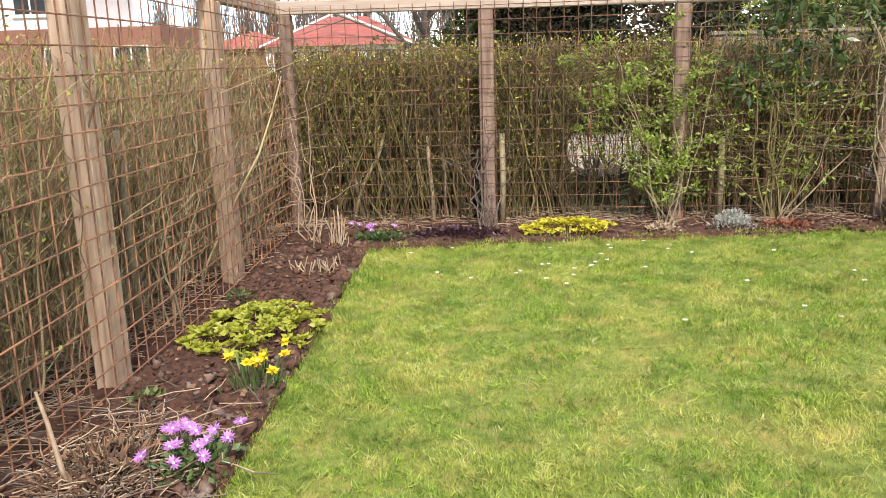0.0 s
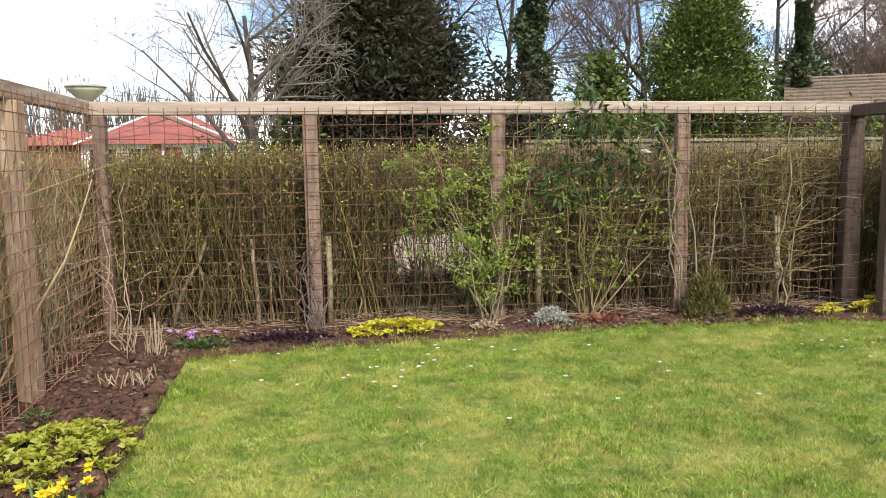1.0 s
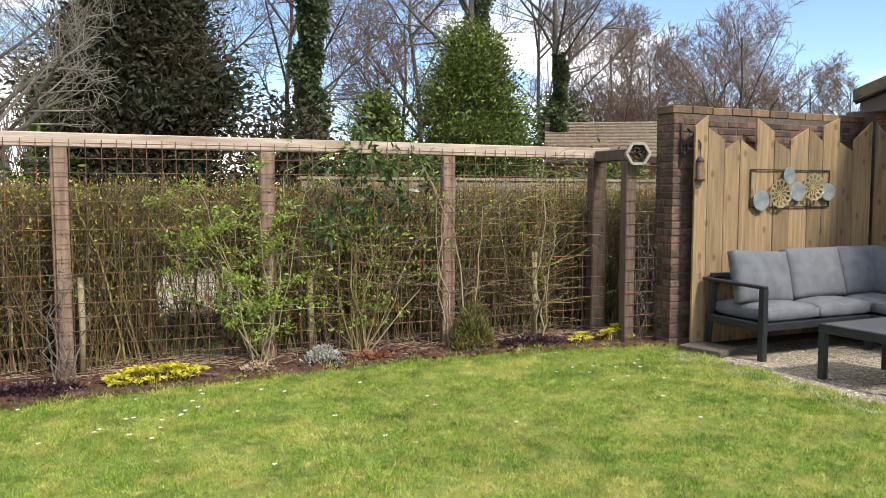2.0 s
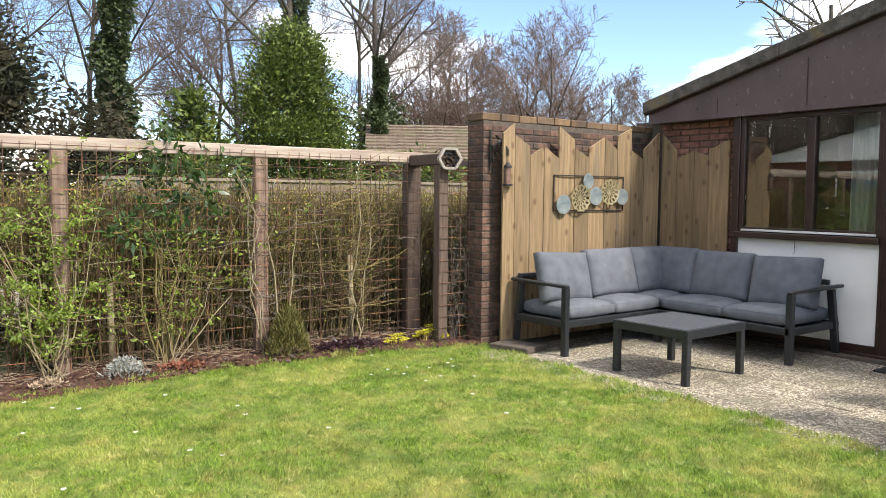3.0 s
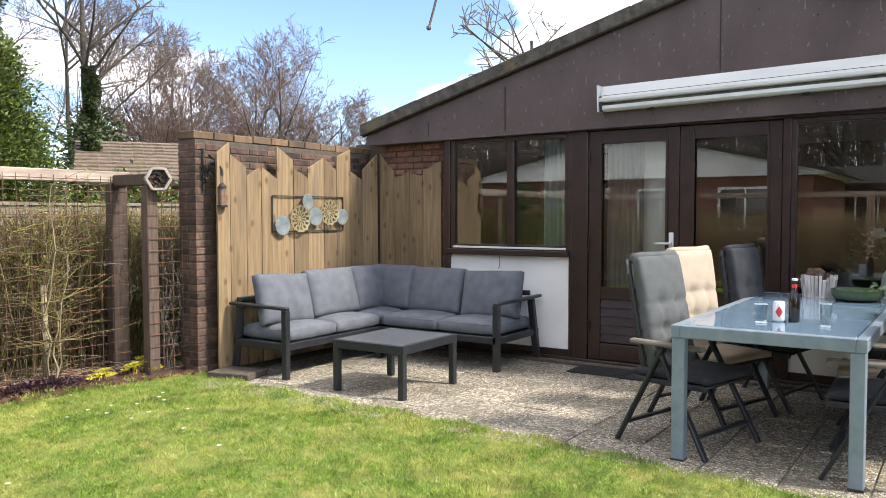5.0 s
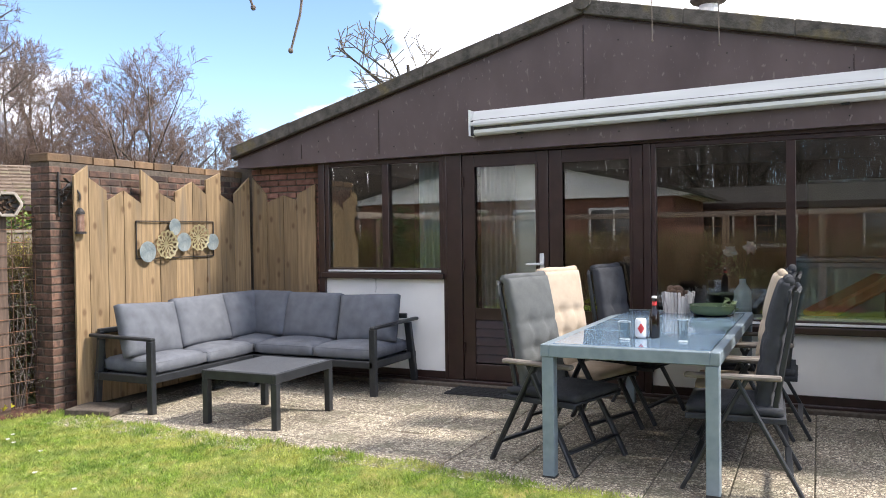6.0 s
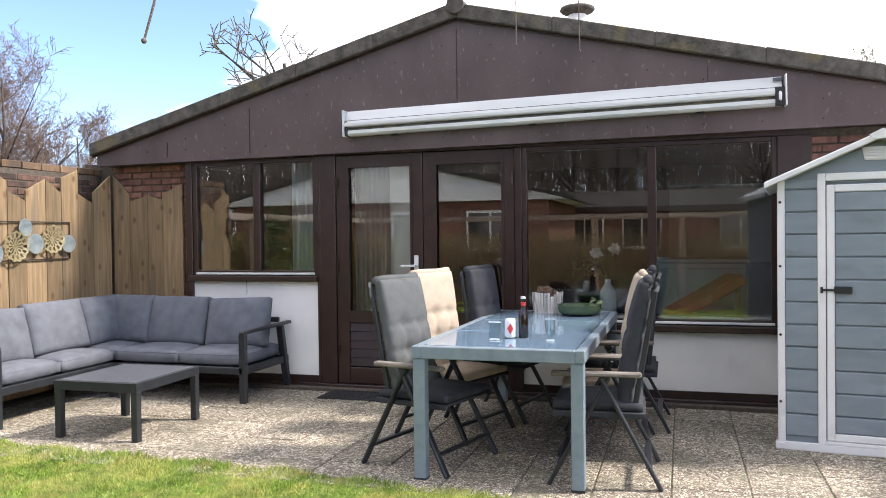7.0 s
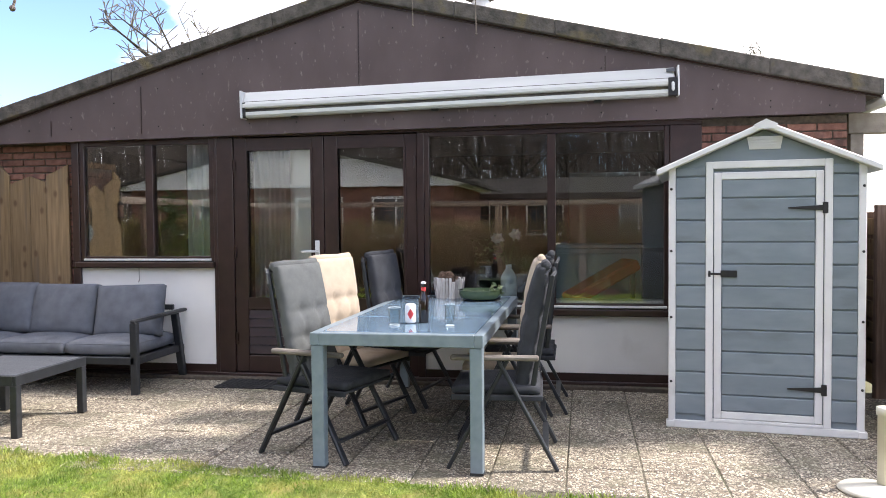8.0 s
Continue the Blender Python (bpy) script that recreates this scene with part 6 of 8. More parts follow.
def hedge(name, label, box3, n_main, n_twig, keep=None, seed=1, bud=1.0, stem_mat=None, bud_mat=None, bud_len=1.0):
    r = np.random.default_rng(seed)
    (x0, x1), (y0, y1), h = box3
    n = n_main
    base = np.stack([r.uniform(x0, x1, n), r.uniform(y0, y1, n), np.full(n, -0.06)], 1)
    top = base + np.stack([r.normal(0, 0.19, n), r.normal(0, 0.15, n), h * r.uniform(0.82, 1.06, n)], 1)
    p = wander(base, top, 7, 0.032, r)
    rad = (0.003 + 0.009 * r.random(n) ** 2.5)[:, None] * np.linspace(1, 0.35, 7)
    m = n_twig
    j, k = r.integers(0, n, m), r.integers(1, 6, m)
    b2 = p[j, k]
    up = r.uniform(0.25, 1.0, m)
    t2 = b2 + np.stack([r.normal(0, 0.17, m), r.normal(0, 0.17, m), up * 0.45], 1)
    t2[:, 2] = np.minimum(t2[:, 2], h * (0.97 + 0.06 * np.sin(t2[:, 0] * 5) * np.sin(t2[:, 1] * 6) + 0.03 * r.normal(size=m)))
    p2 = wander(b2, t2, 5, 0.016, r)
    rad2 = r.uniform(0.0014, 0.0032, m)[:, None] * np.linspace(1, 0.5, 5)
    if keep is not None:
        g = keep(p)
        p, rad = p[g], rad[g]
        g = keep(p2)
        p2, rad2 = p2[g], rad2[g]
    root = thing(name, pose(0, 0, 0), label, "hedge", "garden hedges")
    s1 = stems(p, rad, 4)
    tagged(bulk("stem_mass", *s1, stem_mat or M_HEDGE, root), kind="stuff")
    fat = (r.random(len(p)) < 0.07) & (np.linalg.norm(p[:, -1, :2] - p[:, 0, :2], axis=1) < 0.22)
    for a, b in list(zip(p[fat] + 0.01, rad[fat] * 1.6))[:80]:
        bulk("old_stem", *stems(a[None], b[None], 6), M_HEDGE_P, root)
    tagged(bulk("twig_mass", *stems(p2, rad2, 3), stem_mat or M_HEDGE, root), kind="stuff")
    q = int(26000 * bud)
    pick = r.integers(0, len(p2), q)
    pos = p2[pick, r.integers(1, 5, q)]
    w = (pos[:, 2] / h) ** 1.6 + 0.12
    pos = pos[r.random(q) < w]
    tagged(bulk("bud_mass", *leaves(pos, r.normal(size=(len(pos), 3)) + (0, 0, 0.8), bud_len * r.uniform(0.014, 0.034, len(pos)), 0.5, r), bud_mat or M_BUD, root), kind="stuff")
    return root


def not_gap(p):
    mid = p[:, p.shape[1] // 2]
    hole = (np.abs(mid[:, 0] - (1.62 + 0.12 * (mid[:, 1] - 6.4))) < 0.34) & (mid[:, 2] < 0.95)
    thin = np.random.default_rng(3).random(len(p)) < 0.20
    return ~hole | thin


hedge_a = hedge("hedge", "leafless clipped hedge with olive stems and first buds", ((-1.15, 0.85), (6.12, 6.95), 1.40), 1000, 11000, None, 21, 1.9)
hedge("hedge", "loose leafless hedge with gaps, behind the mesh fence", ((0.85, 7.4), (6.15, 6.85), 1.44), 2100, 19000, not_gap, 22, 1.8)
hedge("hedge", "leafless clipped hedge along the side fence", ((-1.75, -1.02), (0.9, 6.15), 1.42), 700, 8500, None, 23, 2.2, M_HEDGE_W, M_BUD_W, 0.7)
# south end keeps the darker stem colour, so its mirror image stays dim
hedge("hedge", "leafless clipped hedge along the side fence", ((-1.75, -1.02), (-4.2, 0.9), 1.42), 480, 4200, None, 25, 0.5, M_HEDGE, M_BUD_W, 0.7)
# dry litter under the hedges
n = 3600
base = np.stack([G.uniform(-1.15, 5.4, n), G.uniform(5.75, 6.5, n), G.uniform(0.0, 0.07, n)], 1)
w = np.random.default_rng(8)
base[: n // 2] = np.stack([w.uniform(-1.6, -0.9, n // 2), w.uniform(1.2, 6.0, n // 2), w.uniform(0.02, 0.08, n // 2)], 1)
tip = base + np.stack([G.normal(0, 0.13, n), G.normal(0, 0.13, n), G.uniform(-0.01, 0.035, n)], 1)
tagged(bulk("dry_litter", *stems(wander(base, tip, 3, 0.01, G), np.full((n, 3), 0.0022), 3), M_STRAW), "dry twigs and straw under the hedge", "plant litter", kind="stuff")
n = 1100
cl = np.stack([G.uniform(-0.85, -0.2, n), G.uniform(1.2, 5.3, n), G.uniform(0.02, 0.06, n)], 1)
cl[: n // 3] = np.stack([G.uniform(-0.3, 5.2, n // 3), G.uniform(5.5, 5.8, n // 3), G.uniform(0.02, 0.06, n // 3)], 1)
M_CLOD = leaf_material("dry_leaf_bits", (0.05, 0.026, 0.016), (0.27, 0.165, 0.10), 0.9, 0.05)
tagged(bulk("leaf_litter", *leaves(cl, G.normal(size=(n, 3)) * (1, 1, 0.35), G.uniform(0.012, 0.04, n), 0.7, G), M_CLOD), "brown leaf bits and crumbs on the soil", "plant litter", kind="stuff")


def clods():
    """Lumps of earth and small stones on the bed, in one piece of ground cover."""
    r = np.random.default_rng(31)
    bm = bmesh.new()
    bmesh.ops.create_icosphere(bm, subdivisions=1, radius=1.0)
    v0 = np.array([v.co for v in bm.verts])
    f0 = np.array([[v.index for v in f.verts] for f in bm.faces])
    bm.free()
    n = 2900
    vs, fs = [], []
    for i in range(n):
        if i >= 2300:
            # lumps thrown up along the cut edge of the lawn
            p = (BED_X - abs(r.normal(0, 0.035)), r.uniform(1.3, 5.35))
        elif i < 1700:
            p = (r.uniform(-0.8, -0.19), r.uniform(1.3, 5.4))
        else:
            p = (r.uniform(-0.3, 5.2), r.uniform(5.45, 5.8))
        s = abs(r.normal(0, 0.010 if i < 2300 else 0.015)) + 0.004
        v = v0 * (1 + 0.45 * r.normal(size=(len(v0), 1))) * s * (1, 1, 0.7) + (*p, soil_z(*p) + 0.2 * s)
        vs.append(v)
        fs.append(f0 + i * len(v0))
    o = bulk("clods", np.concatenate(vs), np.concatenate(fs), material("earth_clod", (0.034, 0.015, 0.009), (0.125, 0.060, 0.038), 9, 0.95, 0.5, 60, c3=(0.25, 0.205, 0.175), c3_at=0.64, big=7.0))
    tagged(o, "crumbled earth and small stones on the bed", "soil", kind="stuff")


clods()


def shrub(name, label, category, where, n_stem, height, spread, leaf_mat, leaf_size, n_leaf, stem_mat, seed, leaf_from=0.15, droop=0.3, rad=0.006, width=0.45, group="", reach=0.2, side=4, twig_mat=None):
    """Winding stems that fan out from the ground, with side twigs and leaves along them."""
    r = np.random.default_rng(seed)
    t = thing(name, pose(*where), label, category, group)
    base = np.stack([r.normal(0, 0.05, n_stem), r.normal(0, 0.02, n_stem), np.full(n_stem, -0.02)], 1)
    top = base + np.stack([r.normal(0, spread[0], n_stem), r.normal(0, spread[1], n_stem), height * r.uniform(0.55, 1.0, n_stem)], 1)
    p = wander(base, top, 10, 0.03, r)
    p[..., 1] = np.clip(p[..., 1], -0.12, 0.16)
    for q in p:
        bulk("stem", *stems(q[None], rad * r.uniform(0.5, 1.1) * np.linspace(1, 0.35, 10)[None], 6), stem_mat, t, True)
    m = n_stem * side
    j, k = r.integers(0, n_stem, m), r.integers(2, 10, m)
    b2 = p[j, k]
    t2 = b2 + np.stack([r.normal(0, reach, m), r.normal(0, 0.06, m), r.uniform(-0.08, 0.22, m)], 1)
    p2 = wander(b2, t2, 6, 0.025, r)
    tagged(bulk("twig_mass", *stems(p2, rad * 0.38 * np.ones((m, 1)) * np.linspace(1, 0.5, 6), 4), twig_mat or stem_mat, t), kind="stuff")
    if n_leaf:
        pick = r.integers(0, m, n_leaf)
        pos = p2[pick, r.integers(1, 6, n_leaf)] + r.normal(size=(n_leaf, 3)) * 0.018
        pos = pos[pos[:, 2] > leaf_from * height]
        d = r.normal(size=(len(pos), 3)) + (0, -0.2, 0.5 - droop)
        tagged(bulk("leaf_mass", *leaves(pos, d, leaf_size * r.uniform(0.5, 1.2, len(pos)), width, r), leaf_mat, t), kind="stuff")
    return t


shrub("climbing_shrub", "young shrub with fresh bright green leaves against the fence", "shrub", (2.0, 5.80, 0.03), 13, 1.6, (0.40, 0.05), M_FRESH, 0.040, 4200, M_HEDGE_P, 141, 0.1, 0.3, 0.007, reach=0.17, side=11)
shrub("climbing_shrub", "evergreen climber with dark narrow leaves on the fence", "shrub", (2.78, 5.84, 0.03), 12, 1.98, (0.32, 0.04), M_DARKLEAF, 0.10, 1500, M_HEDGE, 42, 0.45, 0.55, 0.008, 0.3, side=9)
shrub("climbing_shrub", "thin bare climber with a few fresh leaves on the fence", "shrub", (2.85, 5.80, 0.03), 7, 1.3, (0.45, 0.04), M_FRESH, 0.045, 900, M_HEDGE_P, 47, 0.1, 0.3, 0.006, reach=0.3, side=14, twig_mat=M_HEDGE)
shrub("bare_climber", "bare pale climber stems at the fence post", "shrub", (3.68, 5.80, 0.03), 5, 1.5, (0.22, 0.04), M_FRESH, 0.03, 0, M_HEDGE_P, 43, rad=0.009, reach=0.3, side=10, twig_mat=M_TWIG)
shrub("bare_climber", "pruned bare shrub with a pale trunk at the fence", "shrub", (4.42, 5.83, 0.03), 4, 1.6, (0.12, 0.04), M_FRESH, 0.03, 90, M_HEDGE_P, 44, rad=0.009, reach=0.24, side=40, twig_mat=M_HEDGE)
shrub("bare_climber", "bare pale climber stems in the fence corner", "shrub", (-0.62, 5.40, 0.03), 6, 1.2, (0.20, 0.1), M_FRESH, 0.03, 0, M_STRAW, 45, rad=0.006, reach=0.2)
shrub("bare_climber", "dark reddish bare canes at the fence post", "shrub", (0.66, 5.74, 0.03), 9, 0.85, (0.09, 0.04), M_FRESH, 0.03, 0, M_TWIG, 46, rad=0.007, reach=0.12, side=3)
shrub("bare_climber", "twiggy dark climber by the brick wall", "shrub", (5.27, 5.50, 0.0), 14, 1.4, (0.06, 0.07), M_IVY, 0.03, 500, M_TWIG, 48, rad=0.006, reach=0.09, side=9)
shrub("bare_climber", "bare pale stems in the side fence", "shrub", (-0.93, 3.55, 0.03), 5, 1.2, (0.06, 0.05), M_FRESH, 0.03, 0, M_HEDGE_P, 49, rad=0.007, reach=0.12)
shrub("bare_climber", "dry bent stems in the side fence", "shrub", (-0.92, 4.85, 0.03), 6, 1.1, (0.07, 0.06), M_FRESH, 0.03, 0, M_STRAW, 50, rad=0.006, reach=0.2)
for k, (x, y, h) in enumerate(((4.42, 5.86, 0.80), (0.76, 5.98, 0.72), (2.42, 5.98, 0.66), (-1.06, 3.45, 1.0), (-1.1, 4.9, 0.9))):
    s = thing("wooden_stake", pose(x, y, 0), "pale weathered round stake behind the mesh", "stake", "hedge stakes")
    bm = bmesh.new()
    tube(bm, [(0, 0, -0.05), (0.01, 0, h * 0.5), (0.005, 0.01, h)], 0.026, 8, 0.022)
    part("stake", bm, M_HEDGE_P, s, "", True)
# old trunks inside the hedge
for k, (x0, y0, x1, h) in enumerate(((-0.45, 6.15, -0.15, 0.75), (-0.35, 6.2, -0.62, 0.95), (0.22, 6.1, 0.18, 0.7), (-0.1, 6.3, 0.12, 0.85), (0.5, 6.2, 0.3, 0.5))):
    bm = bmesh.new()
    tube(bm, [(x0, y0, -0.03), (x0 + (x1 - x0) * 0.3, y0 + 0.02, h * 0.4), (x0 + (x1 - x0) * 0.8, y0, h * 0.75), (x1, y0 + 0.03, h)], 0.022, 7, 0.012)
    part("trunk", bm, M_HEDGE_P, hedge_a, "old pale bent trunk", True)
heap = thing("twig_heap", pose(-0.55, 2.0, 0.03), "heap of dry brown twigs and straw on the bed", "plant litter", "bed plants")
r = np.random.default_rng(77)
for k, mat in enumerate((M_STRAW, M_TWIG, M_CLOD)):
    b = np.stack([r.normal(0, 0.13, 220), r.normal(0, 0.24, 220), r.uniform(0, 0.05, 220)], 1)
    w = wander(b, b + np.stack([r.normal(0, 0.10, 220), r.normal(0, 0.10, 220), r.uniform(-0.02, 0.035, 220)], 1), 4, 0.012, r)
    tagged(bulk("twig_mass", *stems(w, np.full((220, 4), 0.0024), 4), mat, heap), kind="stuff")
s = thing("dry_stalk", pose(-0.62, 1.95, 0.03), "pale dry stalk leaning at the mesh fence", "plant stalk")
bm = bmesh.new()
tube(bm, [(0.0, 0.0, 0), (-0.012, -0.01, 0.12), (-0.03, -0.01, 0.24), (-0.045, -0.02, 0.34)], 0.009, 6, 0.005)
part("stalk", bm, M_STRAW, s)


def cover(name, label, where, size, n, leaf, mat, seed, lift=0.6, height=0.05, group="bed plants", width=0.5):
    """Low bed plant: a mound of leaves."""
    r = np.random.default_rng(seed)
    t = thing(name, pose(*where), label, "plant", group)
    u = r.normal(size=(n, 2)) * 0.42
    u = u[(u ** 2).sum(1) < 1]
    z = height * (1 - (u ** 2).sum(1)) * r.uniform(0.2, 1, len(u))
    at = np.stack([u[:, 0] * size[0] / 2, u[:, 1] * size[1] / 2, z], 1)
    d = np.concatenate([u * 1.2, np.full((len(u), 1), lift)], 1) + r.normal(size=(len(u), 3)) * 0.55
    tagged(bulk("leaf_mass", *leaves(at, d, leaf * r.uniform(0.6, 1.3, len(u)), width, r), mat, t), kind="stuff")
    return t, at


YELLOW = leaf_material("yellow_green_leaf", (0.38, 0.39, 0.03), (0.76, 0.67, 0.07), 0.5, 0.35)
LIME = leaf_material("lime_leaf", (0.17, 0.24, 0.03), (0.50, 0.50, 0.07), 0.5, 0.35)
PURPLE = leaf_material("dark_purple_leaf", (0.020, 0.010, 0.014), (0.07, 0.03, 0.04), 0.4, 0.15)
SILVER = leaf_material("silver_leaf", (0.29, 0.305, 0.275), (0.47, 0.485, 0.44), 0.8, 0.2)
ORANGE = leaf_material("russet_leaf", (0.20, 0.07, 0.04), (0.36, 0.15, 0.09), 0.7, 0.25)
MIDGREEN = leaf_material("mid_green_leaf", (0.05, 0.095, 0.03), (0.12, 0.19, 0.06), 0.5, 0.25)
LILAC = leaf_material("lilac_petal", (0.42, 0.15, 0.50), (0.66, 0.36, 0.74), 0.5, 0.35)
DAFF = leaf_material("yellow_petal", (0.72, 0.52, 0.01), (0.85, 0.66, 0.03), 0.5, 0.35)
OLIVE = leaf_material("olive_needle", (0.09, 0.09, 0.022), (0.23, 0.21, 0.065), 0.7, 0.2)



def rosette_plant(label, where, size, n, leaf, mat, seed, height):
    """Low perennial of separate leafy shoots, each a rosette of broad leaves."""
    r = np.random.default_rng(seed)
    t = thing("lime_perennial", pose(*where), label, "plant", "bed plants")
    for k in range(n):
        a, q = r.uniform(0, 6.2832), math.sqrt(r.random())
        x, y = q * math.cos(a) * size[0] / 2, q * math.sin(a) * size[1] / 2
        z = height * (1 - 0.7 * q * q) * r.uniform(0.6, 1.15)
        m = r.integers(8, 12)
        ang = np.arange(m) * 2.4 + r.uniform(0, 6.28)
        rise = np.linspace(0.0, 0.95, m)
        way = np.stack([np.cos(ang) + 0.35 * x / size[0], np.sin(ang) + 0.35 * y / size[1], rise], 1)
        v, f = leaves(np.tile((x, y, z), (m, 1)), way, leaf * np.linspace(1.15, 0.6, m) * r.uniform(0.85, 1.15, m), 0.46, r, 0.35)
        # all leaves meet at the tip of one stem
        f[:, 0] = 0
        k0 = len(v)
        v = np.concatenate([v, [(x * 0.85 - 0.003, y * 0.85, -0.01), (x * 0.85, y * 0.85 + 0.003, -0.01), (x * 0.85 + 0.003, y * 0.85, -0.01)]])
        f = np.concatenate([f, [(0, k0, k0 + 1, k0 + 2)]])
        bulk("leafy_shoot", v, f, mat, t)


rosette_plant("mound of lime and yellow spring leaves", (-0.45, 3.40, 0.03), (0.66, 0.82), 125, 0.050, LIME, 51, 0.085)
rosette_plant("low plant with bright yellow leaves", (1.22, 5.56, 0.03), (0.74, 0.30), 85, 0.048, YELLOW, 52, 0.10)
rosette_plant("low plant with bright yellow-green leaves", (5.03, 5.50, 0.03), (0.32, 0.22), 30, 0.048, YELLOW, 53, 0.13)
rosette_plant("small yellow-green plant in the bed", (4.72, 5.55, 0.03), (0.26, 0.18), 14, 0.038, YELLOW, 54, 0.08)
cover("bugle_patch", "low patch of dark purple leaves", (0.42, 5.50, 0.03), (0.78, 0.34), 900, 0.035, PURPLE, 55, 0.5, 0.06)
cover("bugle_patch", "low patch of dark purple leaves", (4.22, 5.62, 0.03), (0.82, 0.28), 800, 0.035, PURPLE, 56, 0.6, 0.07)
cover("silver_plant", "rounded silver-leaved plant in the bed", (2.42, 5.62, 0.03), (0.36, 0.26), 620, 0.032, SILVER, 57, 0.9, 0.13, width=0.35)
cover("russet_plant", "low plant with russet-orange leaves", (2.83, 5.66, 0.03), (0.42, 0.22), 260, 0.04, ORANGE, 58, 0.5, 0.04)
cover("green_tuft", "dry straw-coloured grass tuft in the bed", (1.92, 5.60, 0.03), (0.26, 0.18), 260, 0.03, M_STRAW, 59, 0.4, 0.04)
cover("green_tuft", "small green seedling tuft in bare soil", (-0.66, 2.62, 0.03), (0.2, 0.18), 45, 0.03, MIDGREEN, 60, 0.6, 0.04)
cover("green_tuft", "small green seedling tuft in bare soil", (-0.72, 3.95, 0.03), (0.22, 0.2), 60, 0.035, MIDGREEN, 61, 0.6, 0.05)
cover("russet_plant", "withered brown stems and leaves", (-0.55, 2.05, 0.03), (0.5, 0.6), 700, 0.05, M_CLOD, 62, 0.5, 0.07, width=0.2)
t, at = cover("evergreen_bush", "small upright olive-green bush in the bed", (3.70, 5.62, 0.03), (0.36, 0.30), 3000, 0.05, OLIVE, 63, 1.6, 0.40, width=0.2)


def flowers(name, label, where, size, seed, petal, n_flower, leaf, stem_h, petal_len, tall_leaf=False):
    r = np.random.default_rng(seed)
    t = thing(name, pose(*where), label, "flower", "bed flowers")
    n = 420 if not tall_leaf else 60
    u = r.normal(size=(n, 2)) * 0.4
    at = np.stack([u[:, 0] * size[0] / 2, u[:, 1] * size[1] / 2, r.uniform(0, stem_h * 0.5, n) * (0 if tall_leaf else 1)], 1)
    d = np.concatenate([u * (0.6 if tall_leaf else 1.2), np.full((n, 1), 1.6 if tall_leaf else 0.5)], 1) + r.normal(size=(n, 3)) * (0.15 if tall_leaf else 0.6)
    tagged(bulk("leaf_mass", *leaves(at, d, (0.13 if tall_leaf else 0.035) * r.uniform(0.7, 1.2, n), 0.07 if tall_leaf else 0.5, r), leaf, t), kind="stuff")
    heads = np.stack([r.uniform(-0.5, 0.5, n_flower) * size[0], r.uniform(-0.5, 0.5, n_flower) * size[1], stem_h * r.uniform(0.8, 1.15, n_flower)], 1)
    p = wander(heads * (0.4, 0.4, 0), heads, 4, 0.004, r)
    for q in p:
        bulk("flower_stem", *stems(q[None], np.full((1, 4), 0.002), 4), M_STEM, t)
    for h in heads:
        k = 14 if not tall_leaf else 7
        ang = np.linspace(0, 6.2832, k + 1)[:-1]
        nrm = Vector((r.normal(0.3, 0.35), r.normal(-0.5, 0.35), 1.0)).normalized()
        q = nrm.to_track_quat("Z", "Y").to_matrix()
        way = np.array([q @ Vector((math.cos(a), math.sin(a), 0.25)) for a in ang])
        fl = bulk("flower", *leaves(np.tile(h, (k, 1)), way, np.full(k, petal_len), 0.42 if not tall_leaf else 0.62, r, 0.05), petal, t)
        bm = bmesh.new()
        c = Vector(h)
        if tall_leaf:
            tube(bm, [c, c + nrm * petal_len * 0.55], petal_len * 0.18, 8, petal_len * 0.32)
        else:
            bmesh.ops.create_uvsphere(bm, u_segments=8, v_segments=5, radius=petal_len * 0.2, matrix=Matrix.Translation(c))
        part("flower_centre", bm, DAFF if tall_leaf else M_PETALW, fl)


flowers("anemone", "clump of lilac daisy-like spring flowers", (-0.285, 2.10, 0.03), (0.24, 0.34), 71, LILAC, 17, MIDGREEN, 0.12, 0.027)
flowers("anemone", "small clump of lilac spring flowers at the bed corner", (-0.14, 5.40, 0.03), (0.40, 0.16), 72, LILAC, 7, MIDGREEN, 0.10, 0.026)
flowers("daffodil", "clump of yellow daffodils with upright leaves", (-0.28, 2.74, 0.02), (0.24, 0.30), 73, DAFF, 8, MIDGREEN, 0.14, 0.030, True)
for x, y, s in ((-0.42, 4.55, 0.3), (-0.45, 5.28, 0.25)):
    k = thing("cut_stalks", pose(x, y, 0.03), "cut-back dry stalks in the bed", "plant stalks", "bed plants")
    r = np.random.default_rng(int(x * -100))
    b = np.stack([r.uniform(-s / 2, s / 2, 26), r.uniform(-0.1, 0.1, 26), np.zeros(26)], 1)
    tagged(bulk("stalk_mass", *stems(wander(b, b + np.stack([r.normal(0, 0.03, 26), r.normal(0, 0.03, 26), r.uniform(0.05, 0.30 if y > 5 else 0.1, 26)], 1), 3, 0.004, r), np.full((26, 3), 0.004), 5), M_STRAW, k), kind="stuff")


